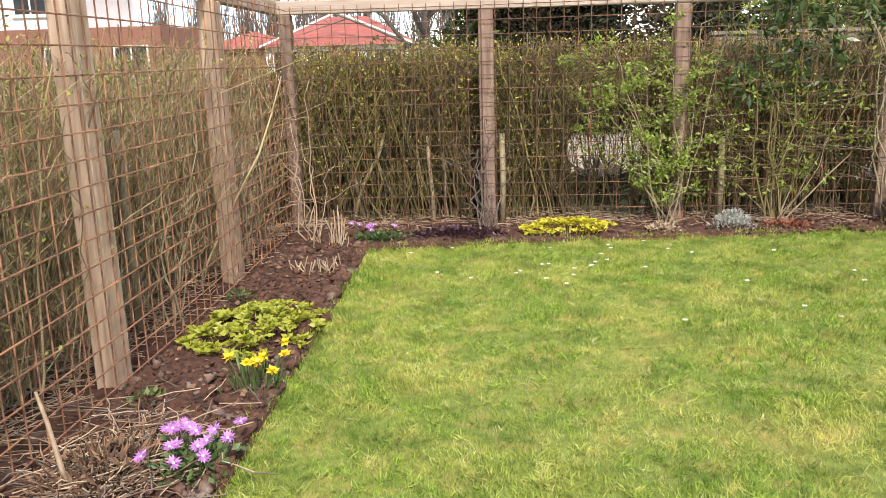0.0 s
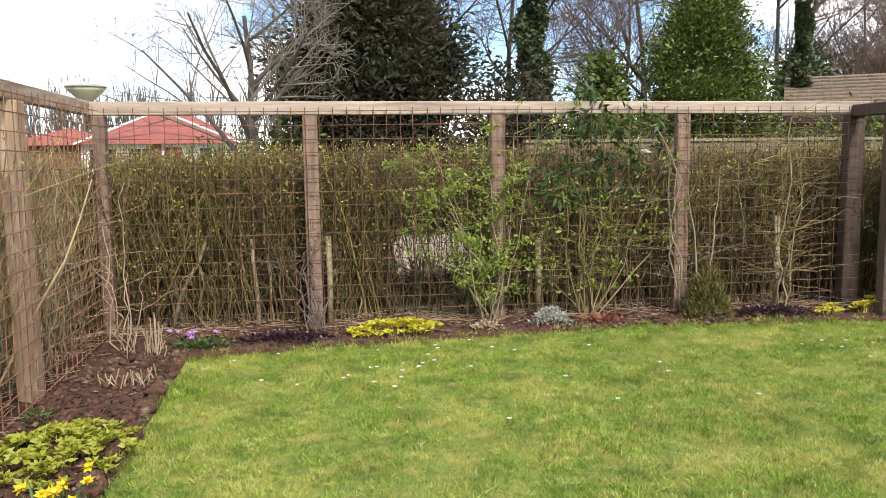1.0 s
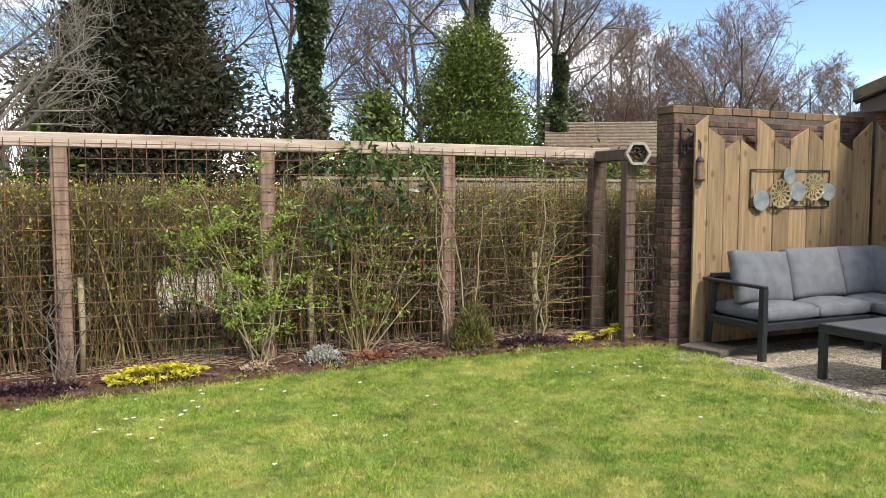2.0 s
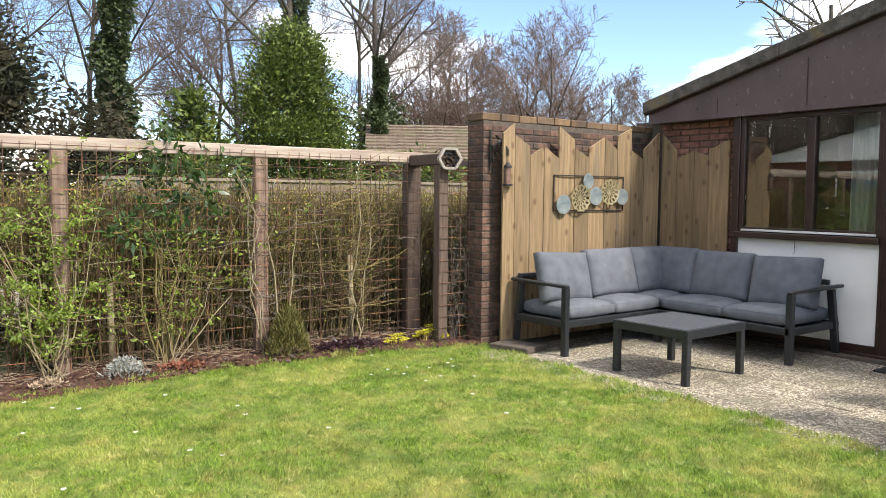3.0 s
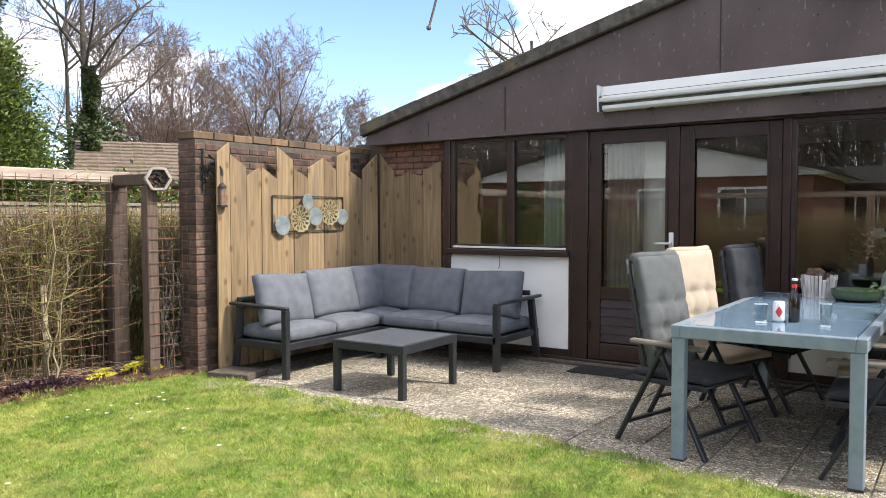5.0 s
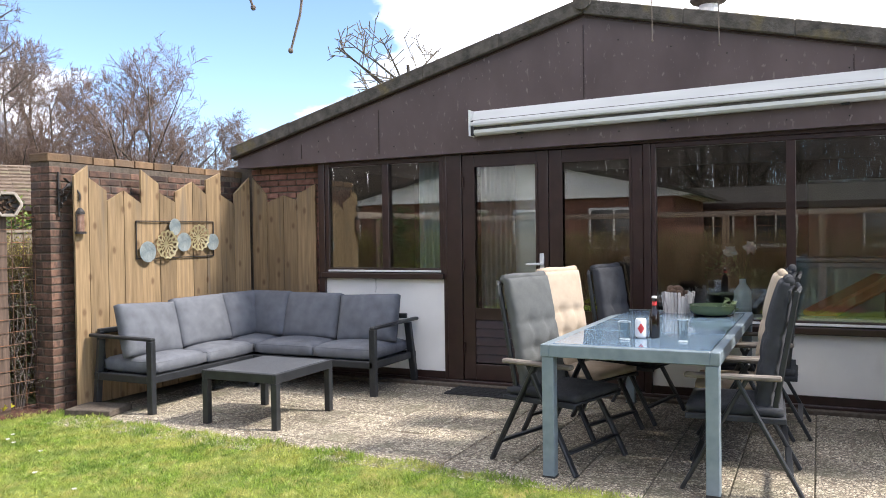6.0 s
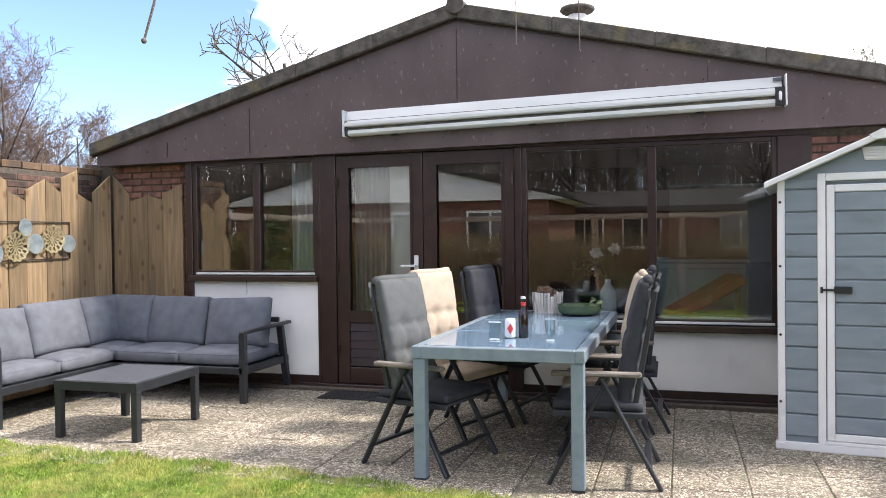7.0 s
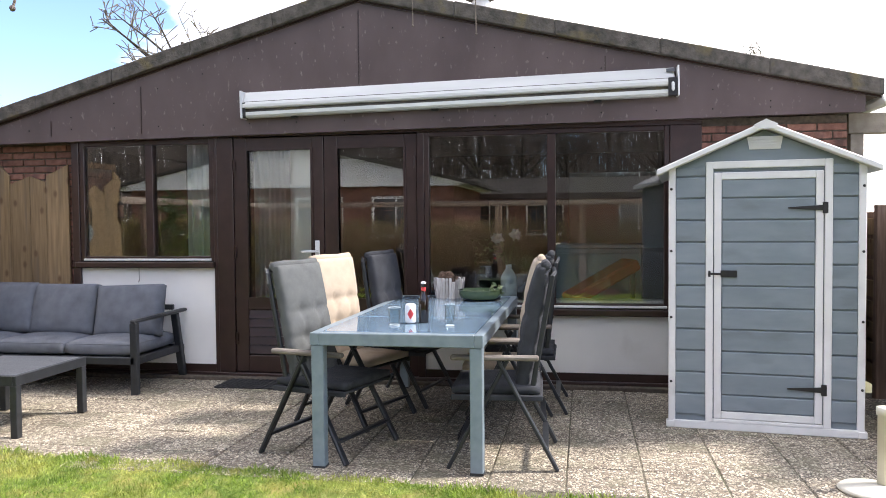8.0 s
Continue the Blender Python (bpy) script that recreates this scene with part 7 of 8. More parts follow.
# ---- trees ----
def branches(r, length, r0, levels, spread, kids, up=0.25, taper=0.62, k=5, start=0.25, droop=0.0, base=None):
    """Branch paths of a tree, level by level: list of (paths, radii)."""
    out = []
    b = np.zeros((1, 3)) if base is None else base
    top = b + np.array([[0, 0, length]])
    p = wander(b, top, k, length * 0.012, r)
    rad = np.array([[r0]]) * np.linspace(1, 0.35, k)
    out.append((p, rad))
    for lev in range(levels):
        n, m = len(p), kids[lev]
        t = r.uniform(start if lev == 0 else 0.2, 1.0, (n, m))
        s = t * (k - 1)
        i = np.minimum(s.astype(int), k - 2)
        f = (s - i)[..., None]
        rows = np.arange(n)[:, None]
        at = p[rows, i] * (1 - f) + p[rows, i + 1] * f
        d = p[:, -1] - p[:, 0]
        ln = np.linalg.norm(d, axis=1)[:, None] * taper * (1.15 - 0.55 * t) * r.uniform(0.6, 1.1, (n, m))
        dirn = d / (np.linalg.norm(d, axis=1, keepdims=True) + 1e-9)
        side = r.normal(size=(n, m, 3))
        side -= (side * dirn[:, None]).sum(-1, keepdims=True) * dirn[:, None]
        side /= np.linalg.norm(side, axis=-1, keepdims=True) + 1e-9
        w = dirn[:, None] * (1 - spread) + side * spread + np.array([0, 0, up - droop * lev])
        w /= np.linalg.norm(w, axis=-1, keepdims=True)
        at = at.reshape(-1, 3)
        tip = at + (w * ln[..., None]).reshape(-1, 3)
        rr = (rad[rows, i] * 0.6).reshape(-1, 1)
        p = wander(at, tip, k, 0.022 * ln.mean(), r)
        rad = np.maximum(rr * np.linspace(1, 0.3, k), 0.0035)
        out.append((p, rad))
    return out


def bare_tree(where, label, length, r0, seed, kids, spread=0.62, mat=None, start=0.3, up=0.25, scale=1.0, taper=0.62, group="bare trees", thin=0.0035):
    r = np.random.default_rng(seed)
    t = thing("bare_tree", pose(*where), label, "tree", group)
    lv = branches(r, length, r0, len(kids), spread, kids, up, taper, start=start)
    bulk("trunk", *join_arrays(*[stems(p, q, 7) for p, q in lv[:2]]), M_BARK, t, True)
    bulk("crown", *join_arrays(*[stems(p, np.maximum(q, thin), 3) for p, q in lv[2:]]), mat or M_TWIG, t)
    return t


def leafy(root, name, at, out, size, mat, r, width=0.45, up=0.2):
    d = out + r.normal(size=(len(at), 3)) * 0.7 + (0, 0, up)
    return bulk(name, *leaves(at, d, size * r.uniform(0.6, 1.3, len(at)), width, r), mat, root)


def crown_points(r, n, profile, lumps=26, clump=0.3):
    """Points on an uneven crown: profile(h) is the radius at height 0..1. Returns unit-height points and outward ways."""
    c_h = r.uniform(0, 1, lumps * 8)
    c_a = r.uniform(0, 6.2832, lumps * 8)
    c_r = profile(c_h) * r.uniform(0.45, 1.06, lumps * 8)
    i = r.integers(0, lumps * 8, n)
    h = c_h[i]
    p = np.stack([c_r[i] * np.cos(c_a[i]), c_r[i] * np.sin(c_a[i]), h], 1)
    off = r.normal(size=(n, 3))
    return p, off, np.stack([np.cos(c_a[i]), np.sin(c_a[i]), np.full(n, 0.1)], 1)


def leafy_tree(name, where, label, height, radius, n, leaf, mat, seed, lumps=30, clump=0.28, z0=0.3, width=0.45, shape=None, up=0.2, trunk_r=0.14):
    r = np.random.default_rng(seed)
    t = thing(name, pose(*where), label, "tree", "leafy trees")
    shape = shape or (lambda h: (1 - h) ** 0.7 * (0.55 + 0.45 * np.minimum(h * 6, 1)))
    p, off, out = crown_points(r, n, lambda h: radius * shape(h), lumps)
    p = p * (1, 1, height - z0) + (0, 0, z0) + off * clump * (1, 1, 0.9)
    bm = bmesh.new()
    tube(bm, [(0, 0, -0.1), (0.03, 0, height * 0.3), (0, 0.02, height * 0.6), (0, 0, height * 0.92)], trunk_r, 9, 0.02)
    part("trunk", bm, M_BARK, t, "", True)
    b = np.stack([np.zeros(90), np.zeros(90), r.uniform(z0 * 0.5, height * 0.85, 90)], 1)
    hh = ((b[:, 2] - z0) / (height - z0)).clip(0, 1)
    a = r.uniform(0, 6.28, 90)
    tip = b + np.stack([np.cos(a), np.sin(a), np.full(90, 0.3)], 1) * (radius * shape(hh) * 0.95)[:, None]
    tagged(bulk("limb_mass", *stems(wander(b, tip, 5, 0.03, r), 0.025 * np.ones((90, 1)) * np.linspace(1, 0.3, 5), 4), M_BARK, t), kind="stuff")
    leafy(t, "crown", p, out, leaf, mat, r, width, up)
    return t


con_shape = lambda h: (1 - h) ** 0.55 * (0.8 + 0.2 * np.sin(h * 23))
leafy_tree("conifer", (1.85, 15.7, 0), "tall dark brownish-green conifer beyond the hedge", 9.5, 2.1, 160000, 0.15, M_CONIFER, 81, 60, 0.27, 0.15, 0.32, con_shape, 0.1, 0.25)
leafy_tree("laurel_tree", (8.35, 15.0, 0), "dense bright glossy green laurel tree", 4.55, 1.75, 74000, 0.088, M_LAUREL, 82, 17, 0.21, 0.2, 0.42, lambda h: (1 - h) ** 0.6 * (0.75 + 0.25 * np.minimum(h * 5, 1)), 0.5)
leafy_tree("laurel_tree", (6.55, 15.6, 0), "lower loose evergreen shrub beside the laurel", 3.3, 1.0, 3800, 0.15, M_LAUREL, 83, 16, 0.2, 0.2)
leafy_tree("laurel_tree", (0.35, 15.0, 0), "glossy evergreen bush at the foot of the conifer", 3.1, 0.5, 1600, 0.16, M_LAUREL, 84, 10, 0.16, 0.2)
leafy_tree("evergreen_shrub", (-0.4, 14.4, -0.05), "dark evergreen undergrowth beyond the lane", 1.5, 1.6, 3600, 0.12, M_DARKLEAF, 87, 14, 0.3, 0.0, 0.4, lambda h: (1 - h) ** 0.4)
leafy_tree("evergreen_shrub", (4.2, 14.3, -0.05), "dark brownish evergreen undergrowth beside the conifer", 2.7, 1.3, 7000, 0.13, M_CONIFER, 86, 20, 0.28, 0.0, 0.4, lambda h: (1 - h) ** 0.35)
leafy_tree("evergreen_shrub", (4.9, 14.8, -0.05), "dark brownish evergreen undergrowth beside the conifer", 2.2, 1.2, 6000, 0.13, M_CONIFER, 80, 20, 0.28, 0.0, 0.4, lambda h: (1 - h) ** 0.35)
leafy_tree("evergreen_shrub", (1.75, 7.75, -0.05), "low dark evergreen shoots behind the hedge", 0.16, 0.8, 900, 0.06, M_DARKLEAF, 79, 20, 0.12, 0.0, 0.4, lambda h: (1 - h) ** 0.3, trunk_r=0.02)
leafy_tree("evergreen_shrub", (5.9, 13.9, -0.05), "loose evergreen bushes beyond the lane", 2.1, 1.7, 7000, 0.11, M_LAUREL, 88, 20, 0.25, 0.0, 0.45, lambda h: (1 - h) ** 0.4)
leafy_tree("evergreen_shrub", (10.2, 13.0, -0.05), "loose evergreen bushes beyond the lane", 1.9, 1.5, 5000, 0.11, M_LAUREL, 89, 18, 0.25, 0.0, 0.45, lambda h: (1 - h) ** 0.4)
leafy_tree("evergreen_shrub", (16.8, 24.5, 0), "dark green conifer bush behind the neighbour's roof", 4.4, 1.9, 7000, 0.2, M_IVY, 85, 20, 0.35, 0.2)


def ivy_tree(where, label, height, seed, r_ivy=0.42, ivy_to=0.8):
    r = np.random.default_rng(seed)
    t = thing("ivy_tree", pose(*where), label, "tree", "ivy-clad trees")
    lv = branches(r, height, 0.125, 4, 0.62, (15, 8, 6, 4), 0.2, 0.5, start=0.4)
    bulk("trunk", *join_arrays(*[stems(p, q, 7) for p, q in lv[:2]]), M_BARK, t, True)
    bulk("crown", *join_arrays(*[stems(p, np.maximum(q, 0.006), 3) for p, q in lv[2:]]), M_TWIG, t)
    n = 16000
    h = r.uniform(0, ivy_to, n) * height
    a = r.uniform(0, 6.28, n)
    rr = r_ivy * (1 - 0.45 * h / (ivy_to * height)) * (0.75 + 0.3 * np.sin(h * 3.1 + a) + 0.25 * np.sin(h * 7 + 2 * a)) * r.uniform(0.5, 1.1, n)
    p = np.stack([rr * np.cos(a), rr * np.sin(a), h], 1)
    leafy(t, "ivy", p, np.stack([np.cos(a), np.sin(a), 0 * a], 1), 0.095, M_IVY, r, 0.7, -0.2)


ivy_tree((5.0, 15.4, 0), "tall bare tree with an ivy-clad trunk", 9.5, 91, 0.42, 0.75)
ivy_tree((10.6, 19.0, 0), "tall bare tree with an ivy-clad trunk", 10.5, 92, 0.5, 0.8)
ivy_tree((14.1, 20.5, 0), "tall bare tree with ivy at its foot", 10.0, 93, 0.34, 0.55)

bare_tree((-0.35, 12.2, 0), "spreading leafless garden tree with pale twigs", 3.4, 0.085, 101, (10, 6, 4, 3), 0.64, M_BARK_P, 0.30, 0.24, taper=0.74, thin=0.004)
wood = bare_tree((7.0, 25.0, 0), "tall leafless tree with fine brown twigs", 9.0, 0.11, 102, (13, 9, 7, 3), 0.62, M_TWIG, 0.3, 0.2, thin=0.007)
wood_r = bare_tree((20.5, 26.5, 0), "leafless tree with fine reddish twigs", 7.0, 0.085, 103, (16, 10, 8, 3), 0.58, M_TWIG_R, 0.2, 0.25, thin=0.007)
for x, y, s, rz in ((3.4, 26.0, 1.0, 40), (12.2, 27.0, 1.1, 100), (0.5, 29.0, 0.85, 300), (17.5, 27.0, 1.05, 20),
                                   (-27.0, -4.0, 1.1, 60), (-29.0, 0.5, 1.2, 10), (-26.0, 5.0, 1.1, 95), (-31.0, 9.0, 1.25, 200), (-26.5, 2.6, 1.15, 250), (-22.0, 12.0, 1.25, 75), (-21.0, 17.0, 1.2, 190), (-17.0, 22.0, 1.2, 310)):
    copy_thing(wood, pose(x, y, 0, 0, 0, rz) @ Matrix.Diagonal((s, s, s, 1)))
for i, (x, y, s, rz) in enumerate(((25.2, 24.4, 1.10, 50), (31.0, 24.0, 0.82, 120), (22.0, 26.0, 0.95, 10), (24.5, 30.5, 1.20, 200), (29.5, 29.5, 1.0, 280), (12.0, 28.0, 1.1, 80), (28.4, 23.6, 0.82, 330), (26.5, 27.0, 1.05, 250))):
    copy_thing(wood_r, pose(x, y, 0, 0, 0, rz) @ Matrix.Diagonal((s, s, s, 1)))
twiggy = bare_tree((19.9, 9.55, 0), "bare pollarded tree behind the house with pale buds", 5.95, 0.13, 104, (9, 5, 4), 0.70, M_BARK_P, 0.62, 0.3, taper=0.56, thin=0.013)
copy_thing(twiggy, pose(22.5, -4.1, 0, 0, 0, 100) @ Matrix.Diagonal((0.6, 0.6, 0.80, 1)))
# far poplars, too far to count
r = np.random.default_rng(9)
pp, rr = [], []
for i in range(44):
    x, y, h = r.uniform(-62, 12), r.uniform(92, 118), r.uniform(9, 14)
    b = np.stack([x + r.normal(0, 0.5, 60), y + r.normal(0, 0.5, 60), r.uniform(0, h * 0.6, 60)], 1)
    pp.append(wander(b, b + np.stack([r.normal(0, 0.7, 60), r.normal(0, 0.7, 60), r.uniform(0.25, 0.45, 60) * h], 1), 4, 0.06, r))
    rr.append(np.full((60, 4), 0.05))
tagged(bulk("far_poplars", *stems(np.concatenate(pp), np.concatenate(rr), 3), M_TWIG), "row of bare poplars in the distance", "trees", kind="stuff")

r = np.random.default_rng(19)
n = 7500
b = np.stack([r.uniform(-48, -32, n), r.uniform(-34, 46, n), r.uniform(0, 6, n)], 1)
far = wander(b, b + np.stack([r.normal(0, 0.9, n), r.normal(0, 0.9, n), r.uniform(2.0, 9.0, n)], 1), 5, 0.12, r)
tagged(bulk("far_wood", *stems(far, r.uniform(0.02, 0.06, n)[:, None] * np.linspace(1, 0.4, 5), 3), M_TWIG), "dense bare wood behind the western houses", "wood", kind="stuff")

# garden tree behind the camera, whose thin twigs hang into view
wt = thing("weeping_tree", pose(4.3, -5.2, 0), "slender leafless tree with long drooping twigs", "tree")
bm = bmesh.new()
tube(bm, [(0, 0, -0.1), (0.05, 0.1, 1.6), (-0.05, 0.5, 3.2), (-0.1, 1.6, 4.6)], 0.09, 9, 0.05)
part("trunk", bm, M_BARK, wt, "", True)
for pts in (((-0.1, 1.6, 4.6), (-0.5, 3.6, 5.0), (-0.75, 5.6, 4.4), (-0.9, 6.6, 3.6)), ((-0.1, 1.6, 4.6), (-0.2, 3.4, 4.9), (-0.25, 4.8, 4.5), (-0.28, 5.42, 3.7))):
    bm = bmesh.new()
    tube(bm, pts, 0.04, 7, 0.01)
    part("limb", bm, M_BARK, wt, "", True)
for pts, r0 in ((((3.40, 1.40, 3.6), (3.36, 1.60, 2.36), (3.385, 1.56, 2.22)), 0.006), (((3.40, 1.40, 3.6), (3.50, 1.40, 2.42), (3.48, 1.42, 2.2), (3.46, 1.45, 2.065)), 0.006),
                (((4.02, 0.22, 3.7), (4.01, 0.236, 2.7), (4.0, 0.23, 2.075)), 0.0025), (((4.02, 0.22, 3.7), (4.04, 0.01, 2.6), (4.03, 0.0, 2.04)), 0.0025)):
    bm = bmesh.new()
    tube(bm, [Vector(q) - Vector((4.3, -5.2, 0)) for q in pts], r0, 5, r0 * 0.8)
    bmesh.ops.create_uvsphere(bm, u_segments=6, v_segments=5, radius=r0 * 1.8, matrix=Matrix.Translation(Vector(pts[-1]) - Vector((4.3, -5.2, 0))))
    part("hanging_twig", bm, M_TWIG, wt)

# ---- neighbouring buildings and the lane ----
tagged(link("road", boxes((-6.0, 8.2, -0.2, 12.0, 14.4, -0.035)), M_ROAD), "pale gravel lane behind the hedge", "road", kind="structure")
M_REDROOF = material("red_sheet_roof", (0.22, 0.055, 0.045), (0.30, 0.085, 0.065), 3, 0.7, 0.2, 20, c3=(0.18, 0.06, 0.05), big=0.6)
M_RENDER = material("white_render", (0.74, 0.73, 0.70), (0.83, 0.82, 0.79), 2, 0.8, 0.2, 30)
M_TILES = material("brown_roof_tile", (0.105, 0.075, 0.055), (0.20, 0.15, 0.11), 6, 0.9, 0.3, 30, c3=(0.14, 0.13, 0.07), c3_at=0.6, big=1.4, vary=0.2)
M_DARKTILE = material("dark_roof_tile", (0.035, 0.03, 0.027), (0.075, 0.065, 0.057), 6, 0.9, 0.3, 30, c3=(0.06, 0.06, 0.04), c3_at=0.6, big=1.4)
M_FARBRICK = material("red_facing_brick", (0.19, 0.085, 0.06), (0.28, 0.135, 0.095), 9, 0.9, 0.4, 40, stretch=(1, 1, 3))
M_DARKPANE = material("dark_window_pane", (0.03, 0.035, 0.04), (0.06, 0.065, 0.07), 2, 0.08, 0.0, spec=0.8)


def window(parent, axis, face, a, b, z0, z1, out):
    """A window with frame, sill and pane on a wall; out is -1 or 1, the side that it faces."""
    def slab(a0, b0, c0, c1, d0, d1):
        lo, hi = sorted((face + out * d0, face + out * d1))
        return (lo, a0, c0, hi, b0, c1) if axis == "x" else (a0, lo, c0, b0, hi, c1)
    w = part("window", boxes(slab(a, b, z0, z0 + 0.07, 0, 0.05), slab(a, b, z1 - 0.07, z1, 0, 0.05), slab(a, a + 0.07, z0 + 0.07, z1 - 0.07, 0, 0.05), slab(b - 0.07, b, z0 + 0.07, z1 - 0.07, 0, 0.05), slab((a + b) / 2 - 0.03, (a + b) / 2 + 0.03, z0 + 0.07, z1 - 0.07, 0, 0.045)), M_RENDER, parent)
    part("pane", boxes(slab(a + 0.07, b - 0.07, z0 + 0.07, z1 - 0.07, 0.004, 0.02)), M_DARKPANE, w)
    part("sill", boxes(slab(a - 0.05, b + 0.05, z0 - 0.06, z0, 0, 0.09)), M_RENDER, w)


# far bungalow with a red hipped roof
h = thing("bungalow", pose(-7.3, 49.0, 0), "white bungalow with a low red hipped roof", "house", "neighbouring houses")
part("wall", boxes((-4.6, -3.0, 0, 3.6, 4.0, 2.35)), M_RENDER, h)
bm = bmesh.new()
for x0, x1, y0, y1, zt, m in ((-4.9, 4.0, -3.4, 4.4, 4.05, 0), (-9.5, -3.2, -1.5, 4.4, 3.4, 1)):
    e = [bm.verts.new(p) for p in ((x0, y0, 2.3), (x1, y0, 2.3), (x1, y1, 2.3), (x0, y1, 2.3), (x0 + 3.2, (y0 + y1) / 2, zt), (x1 - 3.2, (y0 + y1) / 2, zt))]
    for q in ((0, 1, 5, 4), (1, 2, 5), (2, 3, 4, 5), (3, 0, 4), (3, 2, 1, 0)):
        bm.faces.new([e[i] for i in q])
part("roof", bm, M_REDROOF, h)
part("side_wing", boxes((-9.2, -1.1, 0, -4.7, 4.0, 2.3)), M_FARBRICK, h)
bm = bmesh.new()
bar(bm, (-4.9, -3.42, 2.3), (-0.45, -3.0, 4.1), 0.12, 0.1)
bar(bm, (4.0, -3.42, 2.3), (-0.3, -3.0, 4.1), 0.12, 0.1)
part("white_hip_trim", bm, M_RENDER, h)
for a in (-4.2, -2.2, 1.6):
    window(h, "y", -3.0, a, a + 1.5, 0.9, 2.1, -1)
part("door", boxes((-0.2, -3.06, 0, 0.7, -3.0, 2.1)), M_REDROOF, h)
part("brick_pier", boxes((-0.9, -3.1, 0, -0.4, -3.0, 2.3)), M_REDROOF, h)

# brick house to the north-west
h = thing("brick_house", pose(-15.0, 31.0, 0), "red brick house with a white upper storey front", "house", "neighbouring houses")
part("wall", boxes((-6, 0, 0, 3.2, 6, 2.9)), M_FARBRICK, h)
part("upper_wall", boxes((-6, 0.02, 2.9, -0.4, 6, 5.4)), M_RENDER, h)
bm = bmesh.new()
prism(bm, [(-6.4, 5.4), (0.0, 5.4), (-3.2, 7.2)], "y", -0.3, 6.3)
part("roof", bm, M_TILES, h)
for a in (-5.2, -2.6):
    window(h, "y", 0.02, a, a + 1.4, 3.4, 4.8, -1)
for a in (-5.2, -1.6, 1.2):
    window(h, "y", 0.0, a, a + 1.4, 0.9, 2.2, -1)

# tiled bungalow behind the garden wall
h = thing("tiled_bungalow", pose(12.3, 18.4, 0, 0, 0, -32), "low brick bungalow with a brown tiled roof", "house", "neighbouring houses")
part("wall", boxes((0.3, 0.4, 0, 11.0, 7.0, 2.25)), M_FARBRICK, h)
bm = bmesh.new()
prism(bm, [(0.4, 2.25), (7.0, 2.25), (3.7, 3.40)], "x", 0.3, 11.0)
part("gable", bm, M_FRAME, h)
bm = bmesh.new()
prism(bm, [(0.0, 2.25), (3.7, 3.52), (7.4, 2.25), (7.4, 2.15), (3.7, 3.42), (0.0, 2.15)], "x", 0.0, 11.3)
roof_n = part("roof", bm, M_TILES, h)
for k in range(11):
    bm = bmesh.new()
    y = 0.02 + k * 0.335
    z = 2.26 + y * 0.343
    for i in range(38):
        box(bm, 0.02 + i * 0.297, y, z, 0.29 + i * 0.297, y + 0.33, z + 0.03 + 0.012 * (i % 2))
    part("tile_course", bm, M_TILES, roof_n)
part("fascia", boxes((0.0, -0.03, 2.10, 11.3, 0.0, 2.26)), M_FRAME, h)
window(h, "y", 0.4, 3.0, 4.6, 0.9, 2.0, -1)

# houses to the west, which the panes mirror
h = thing("west_bungalow", pose(-17.5, 0, 0), "red brick bungalow with dark eaves across the way", "house", "neighbouring houses")
part("wall", boxes((-7, -9, 0, 0, 4.6, 2.35)), M_FARBRICK, h)
bm = bmesh.new()
prism(bm, [(0.6, 2.35), (0.6, 2.25), (-7.6, 2.25), (-7.6, 2.35), (-3.5, 3.2)], "y", -9.4, 5.0)
part("roof", bm, M_DARKTILE, h)
part("eave", boxes((0.5, -9.42, 2.18, 0.64, 5.02, 2.4)), M_FRAME, h)
for a in (-6.5, -3.2, 0.4, 2.6):
    window(h, "x", 0.0, a, a + 1.5, 0.8, 2.0, 1)
h = thing("west_gable_house", pose(-9.0, 9.0, 0), "brick house with a wide white gable across the way", "house", "neighbouring houses")
part("wall", boxes((-6, -5.6, 0, 0, 4.8, 2.4)), M_FARBRICK, h)
bm = bmesh.new()
prism(bm, [(-6.0, 2.4), (5.2, 2.4), (5.2, 2.5), (-0.4, 3.75), (-6.0, 2.5)], "x", -6.2, 0.2)
part("gable", bm, M_RENDER, h, "white boarded gable")
bm = bmesh.new()
prism(bm, [(-6.4, 2.46), (-0.4, 3.86), (5.6, 2.46), (5.6, 2.36), (-0.4, 3.76), (-6.4, 2.36)], "x", -6.3, 0.3)
part("roof", bm, M_DARKTILE, h)
for a in (-4.6, -2.2, 1.0):
    window(h, "x", 0.0, a, a + 1.5, 0.9, 2.1, 1)
# back hedge behind the camera
hedge("hedge", "leafless hedge at the far end of the garden", ((-2.2, 4.8), (-7.4, -6.8), 1.4), 500, 3000, None, 24, 0.4)

# pale board fence along the lane
# board colour taken down for the shade that partly lies on the fence
M_LANEWOOD = material("weathered_lane_boards", (0.17, 0.14, 0.105), (0.30, 0.25, 0.19), 6, 0.9, 0.3, 40, stretch=(0.5, 5, 5), vary=0.2)
pf2 = thing("lane_fence", pose(3.3, 9.6, 0), "pale fence of level boards along the lane, darkened for part shade", "fence")
for k in range(10):
    bm = bmesh.new()
    box(bm, 0, -0.012, 0.02 + k * 0.146, 6.2, 0.012, 0.15 + k * 0.146, 0.004)
    part("board", bm, M_LANEWOOD, pf2)
for i in range(5):
    part("post", boxes((0.1 + i * 1.5, 0.014, 0, 0.18 + i * 1.5, 0.09, 1.5)), M_PALEWOOD, pf2)
part("cap_rail", boxes((-0.02, -0.04, 1.485, 6.22, 0.1, 1.52)), M_LANEWOOD, pf2)

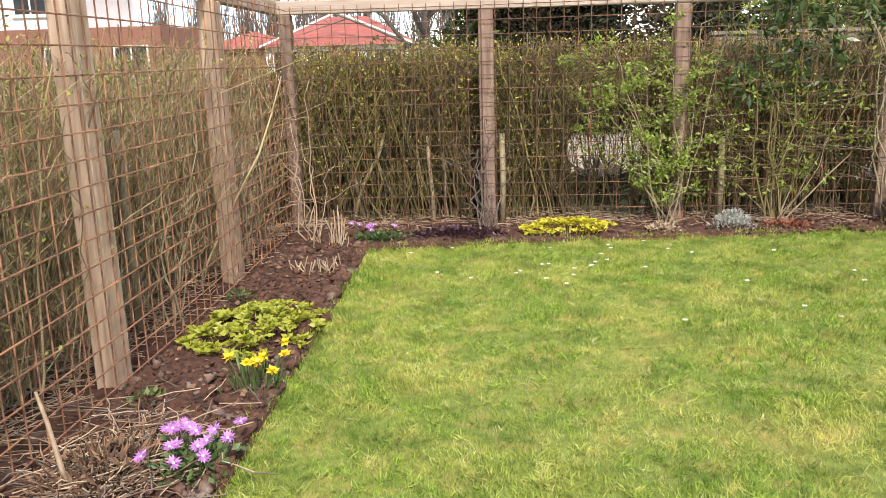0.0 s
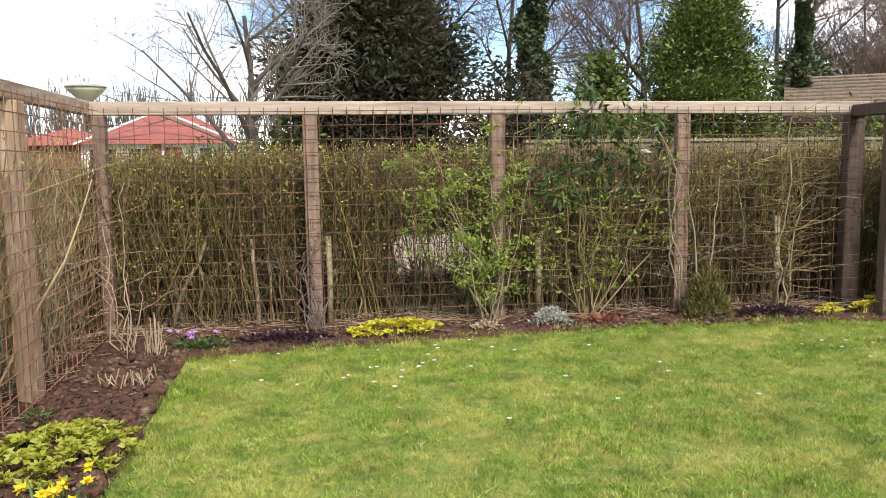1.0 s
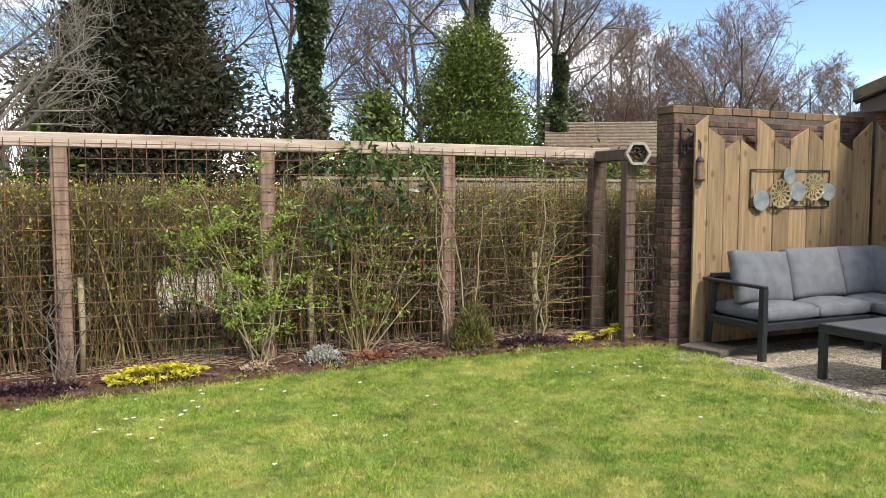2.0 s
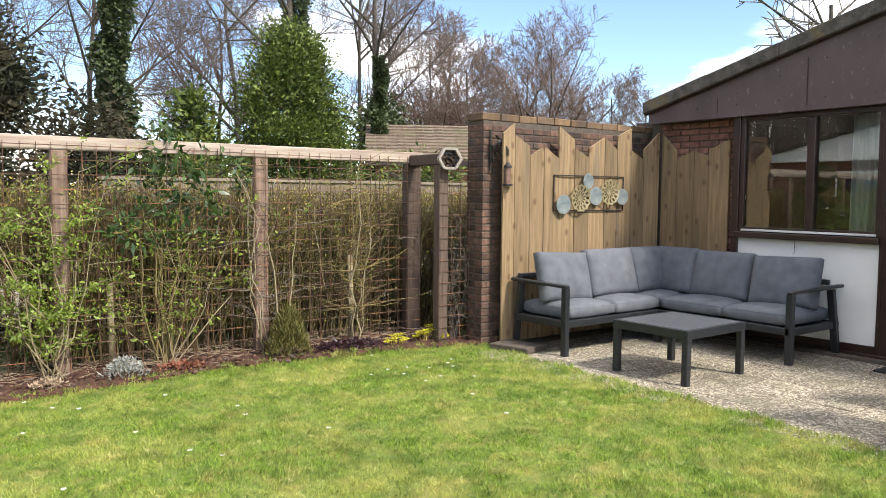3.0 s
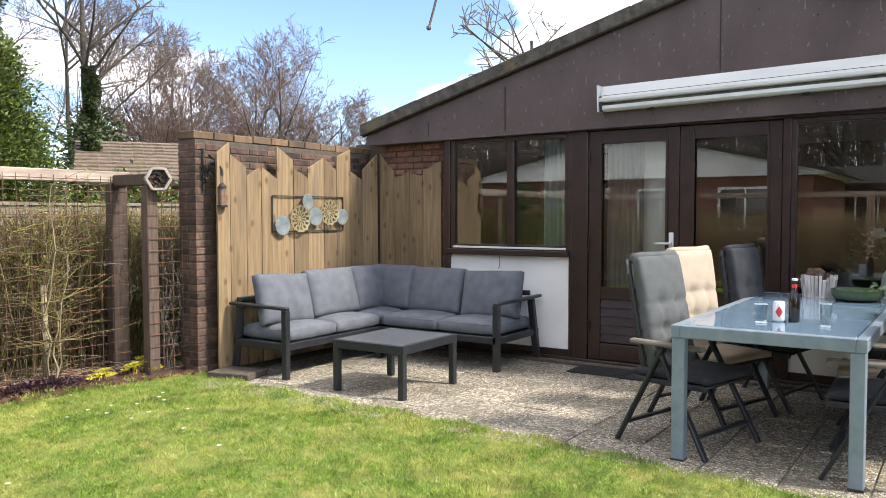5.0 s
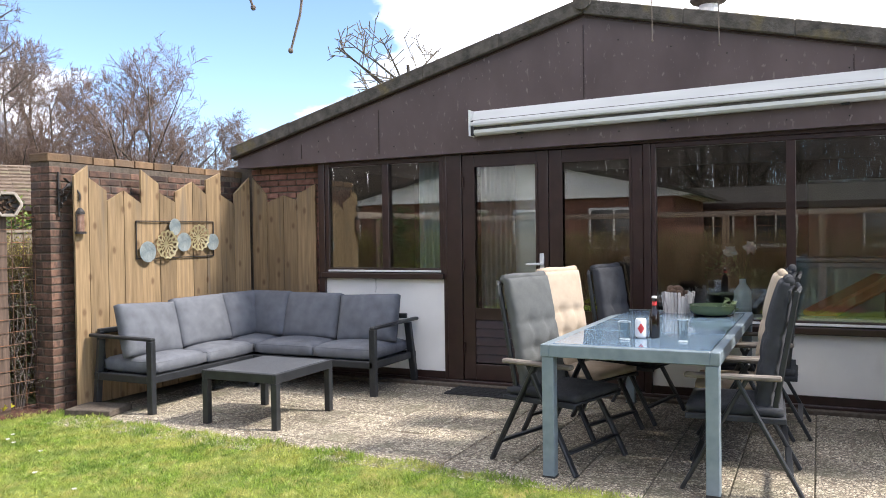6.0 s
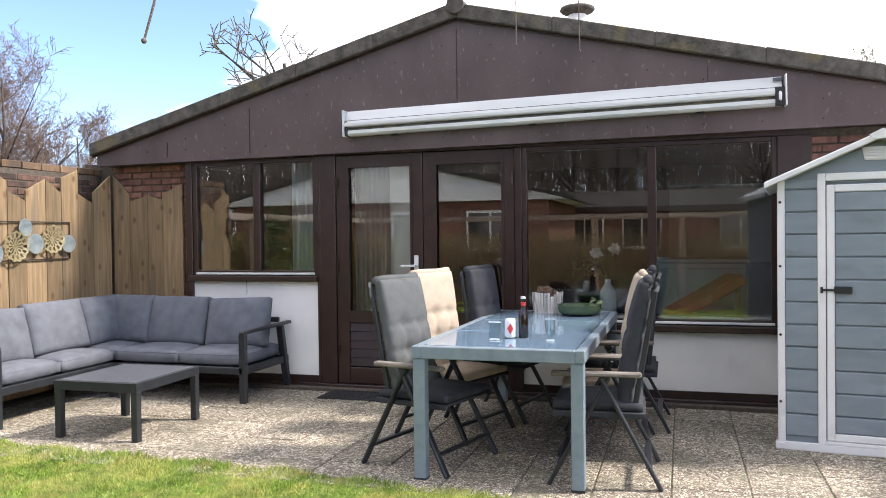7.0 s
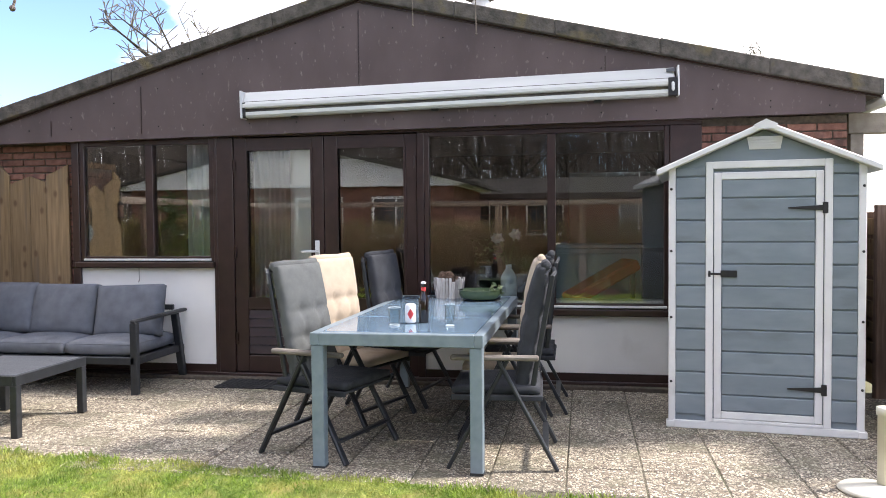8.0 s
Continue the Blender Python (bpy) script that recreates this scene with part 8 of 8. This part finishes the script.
# ---- bricks and paving slabs, piece by piece ----
brick_run(bwall, 5.385, 5.66, 0.0, 1.99, 1, ("x", 5.20))
brick_run(bwall, 5.66, 7.70, 1.64, 1.99, 1, ("x", 5.20))
k, z = 0, 0.032
while z < 1.98:
    for y in ((5.262, 5.372) if k % 2 else (5.317,)):
        o = new("brick", half_mesh if k % 2 else brick_mesh)
        o.parent = bwall
        o.matrix_basis = Matrix.LocRotScale((5.436, y, z), Euler((0, 0, 0 if k % 2 else math.pi / 2)), (1.0 if k % 2 else 1.02, 1.02 if k % 2 else 0.98, 1))
    k, z = k + 1, z + COURSE
M_COPING = material("lichened_brick", (0.125, 0.078, 0.046), (0.235, 0.15, 0.083), 12, 0.95, 0.6, 70, c3=(0.12, 0.085, 0.06), c3_at=0.56, big=6, vary=0.3)
coping_mesh = brick_mesh.copy()
coping_mesh.materials.clear()
coping_mesh.materials.append(M_COPING)
x = 5.375
while x < 7.66:
    o = new("brick", coping_mesh)
    o.parent = bwall
    o.matrix_basis = Matrix.LocRotScale((x + 0.105, 5.31, 2.035 + random.uniform(-0.004, 0.004)), Euler((0, random.uniform(-0.012, 0.012), random.uniform(-0.01, 0.01))), (1.02, 2.15, 1.25))
    x += 0.224
brick_run(house_l, 4.17, 5.06, 1.64, 2.10, 1, ("y", 7.70), red_mesh)
brick_run(house_l, 4.17, 4.30, 0.0, 1.64, 1, ("y", 7.70), red_mesh)
brick_run(house_r, -2.36, -1.29, 1.45, 2.12, 1, ("y", 7.645), red_mesh)
# paving slabs, 40 cm
bm = bmesh.new()
box(bm, -0.1985, -0.1985, -0.05, 0.1985, 0.1985, 0.0, 0.005)
slab_mesh = bpy.data.meshes.new("paving_slab")
bm.to_mesh(slab_mesh)
bm.free()
slab_mesh.materials.append(M_SLAB)
for i in range(6):
    for j in range(24):
        x, y = 7.31 - 0.404 * i, 4.76 - 0.404 * j
        if x > patio_edge(y) - 0.25:
            o = new("paving_slab", slab_mesh)
            o.parent = patio
            o.matrix_basis = pose(x, y, random.uniform(-0.004, 0.002), random.uniform(-0.25, 0.25), random.uniform(-0.25, 0.25), 90 * random.randrange(4))
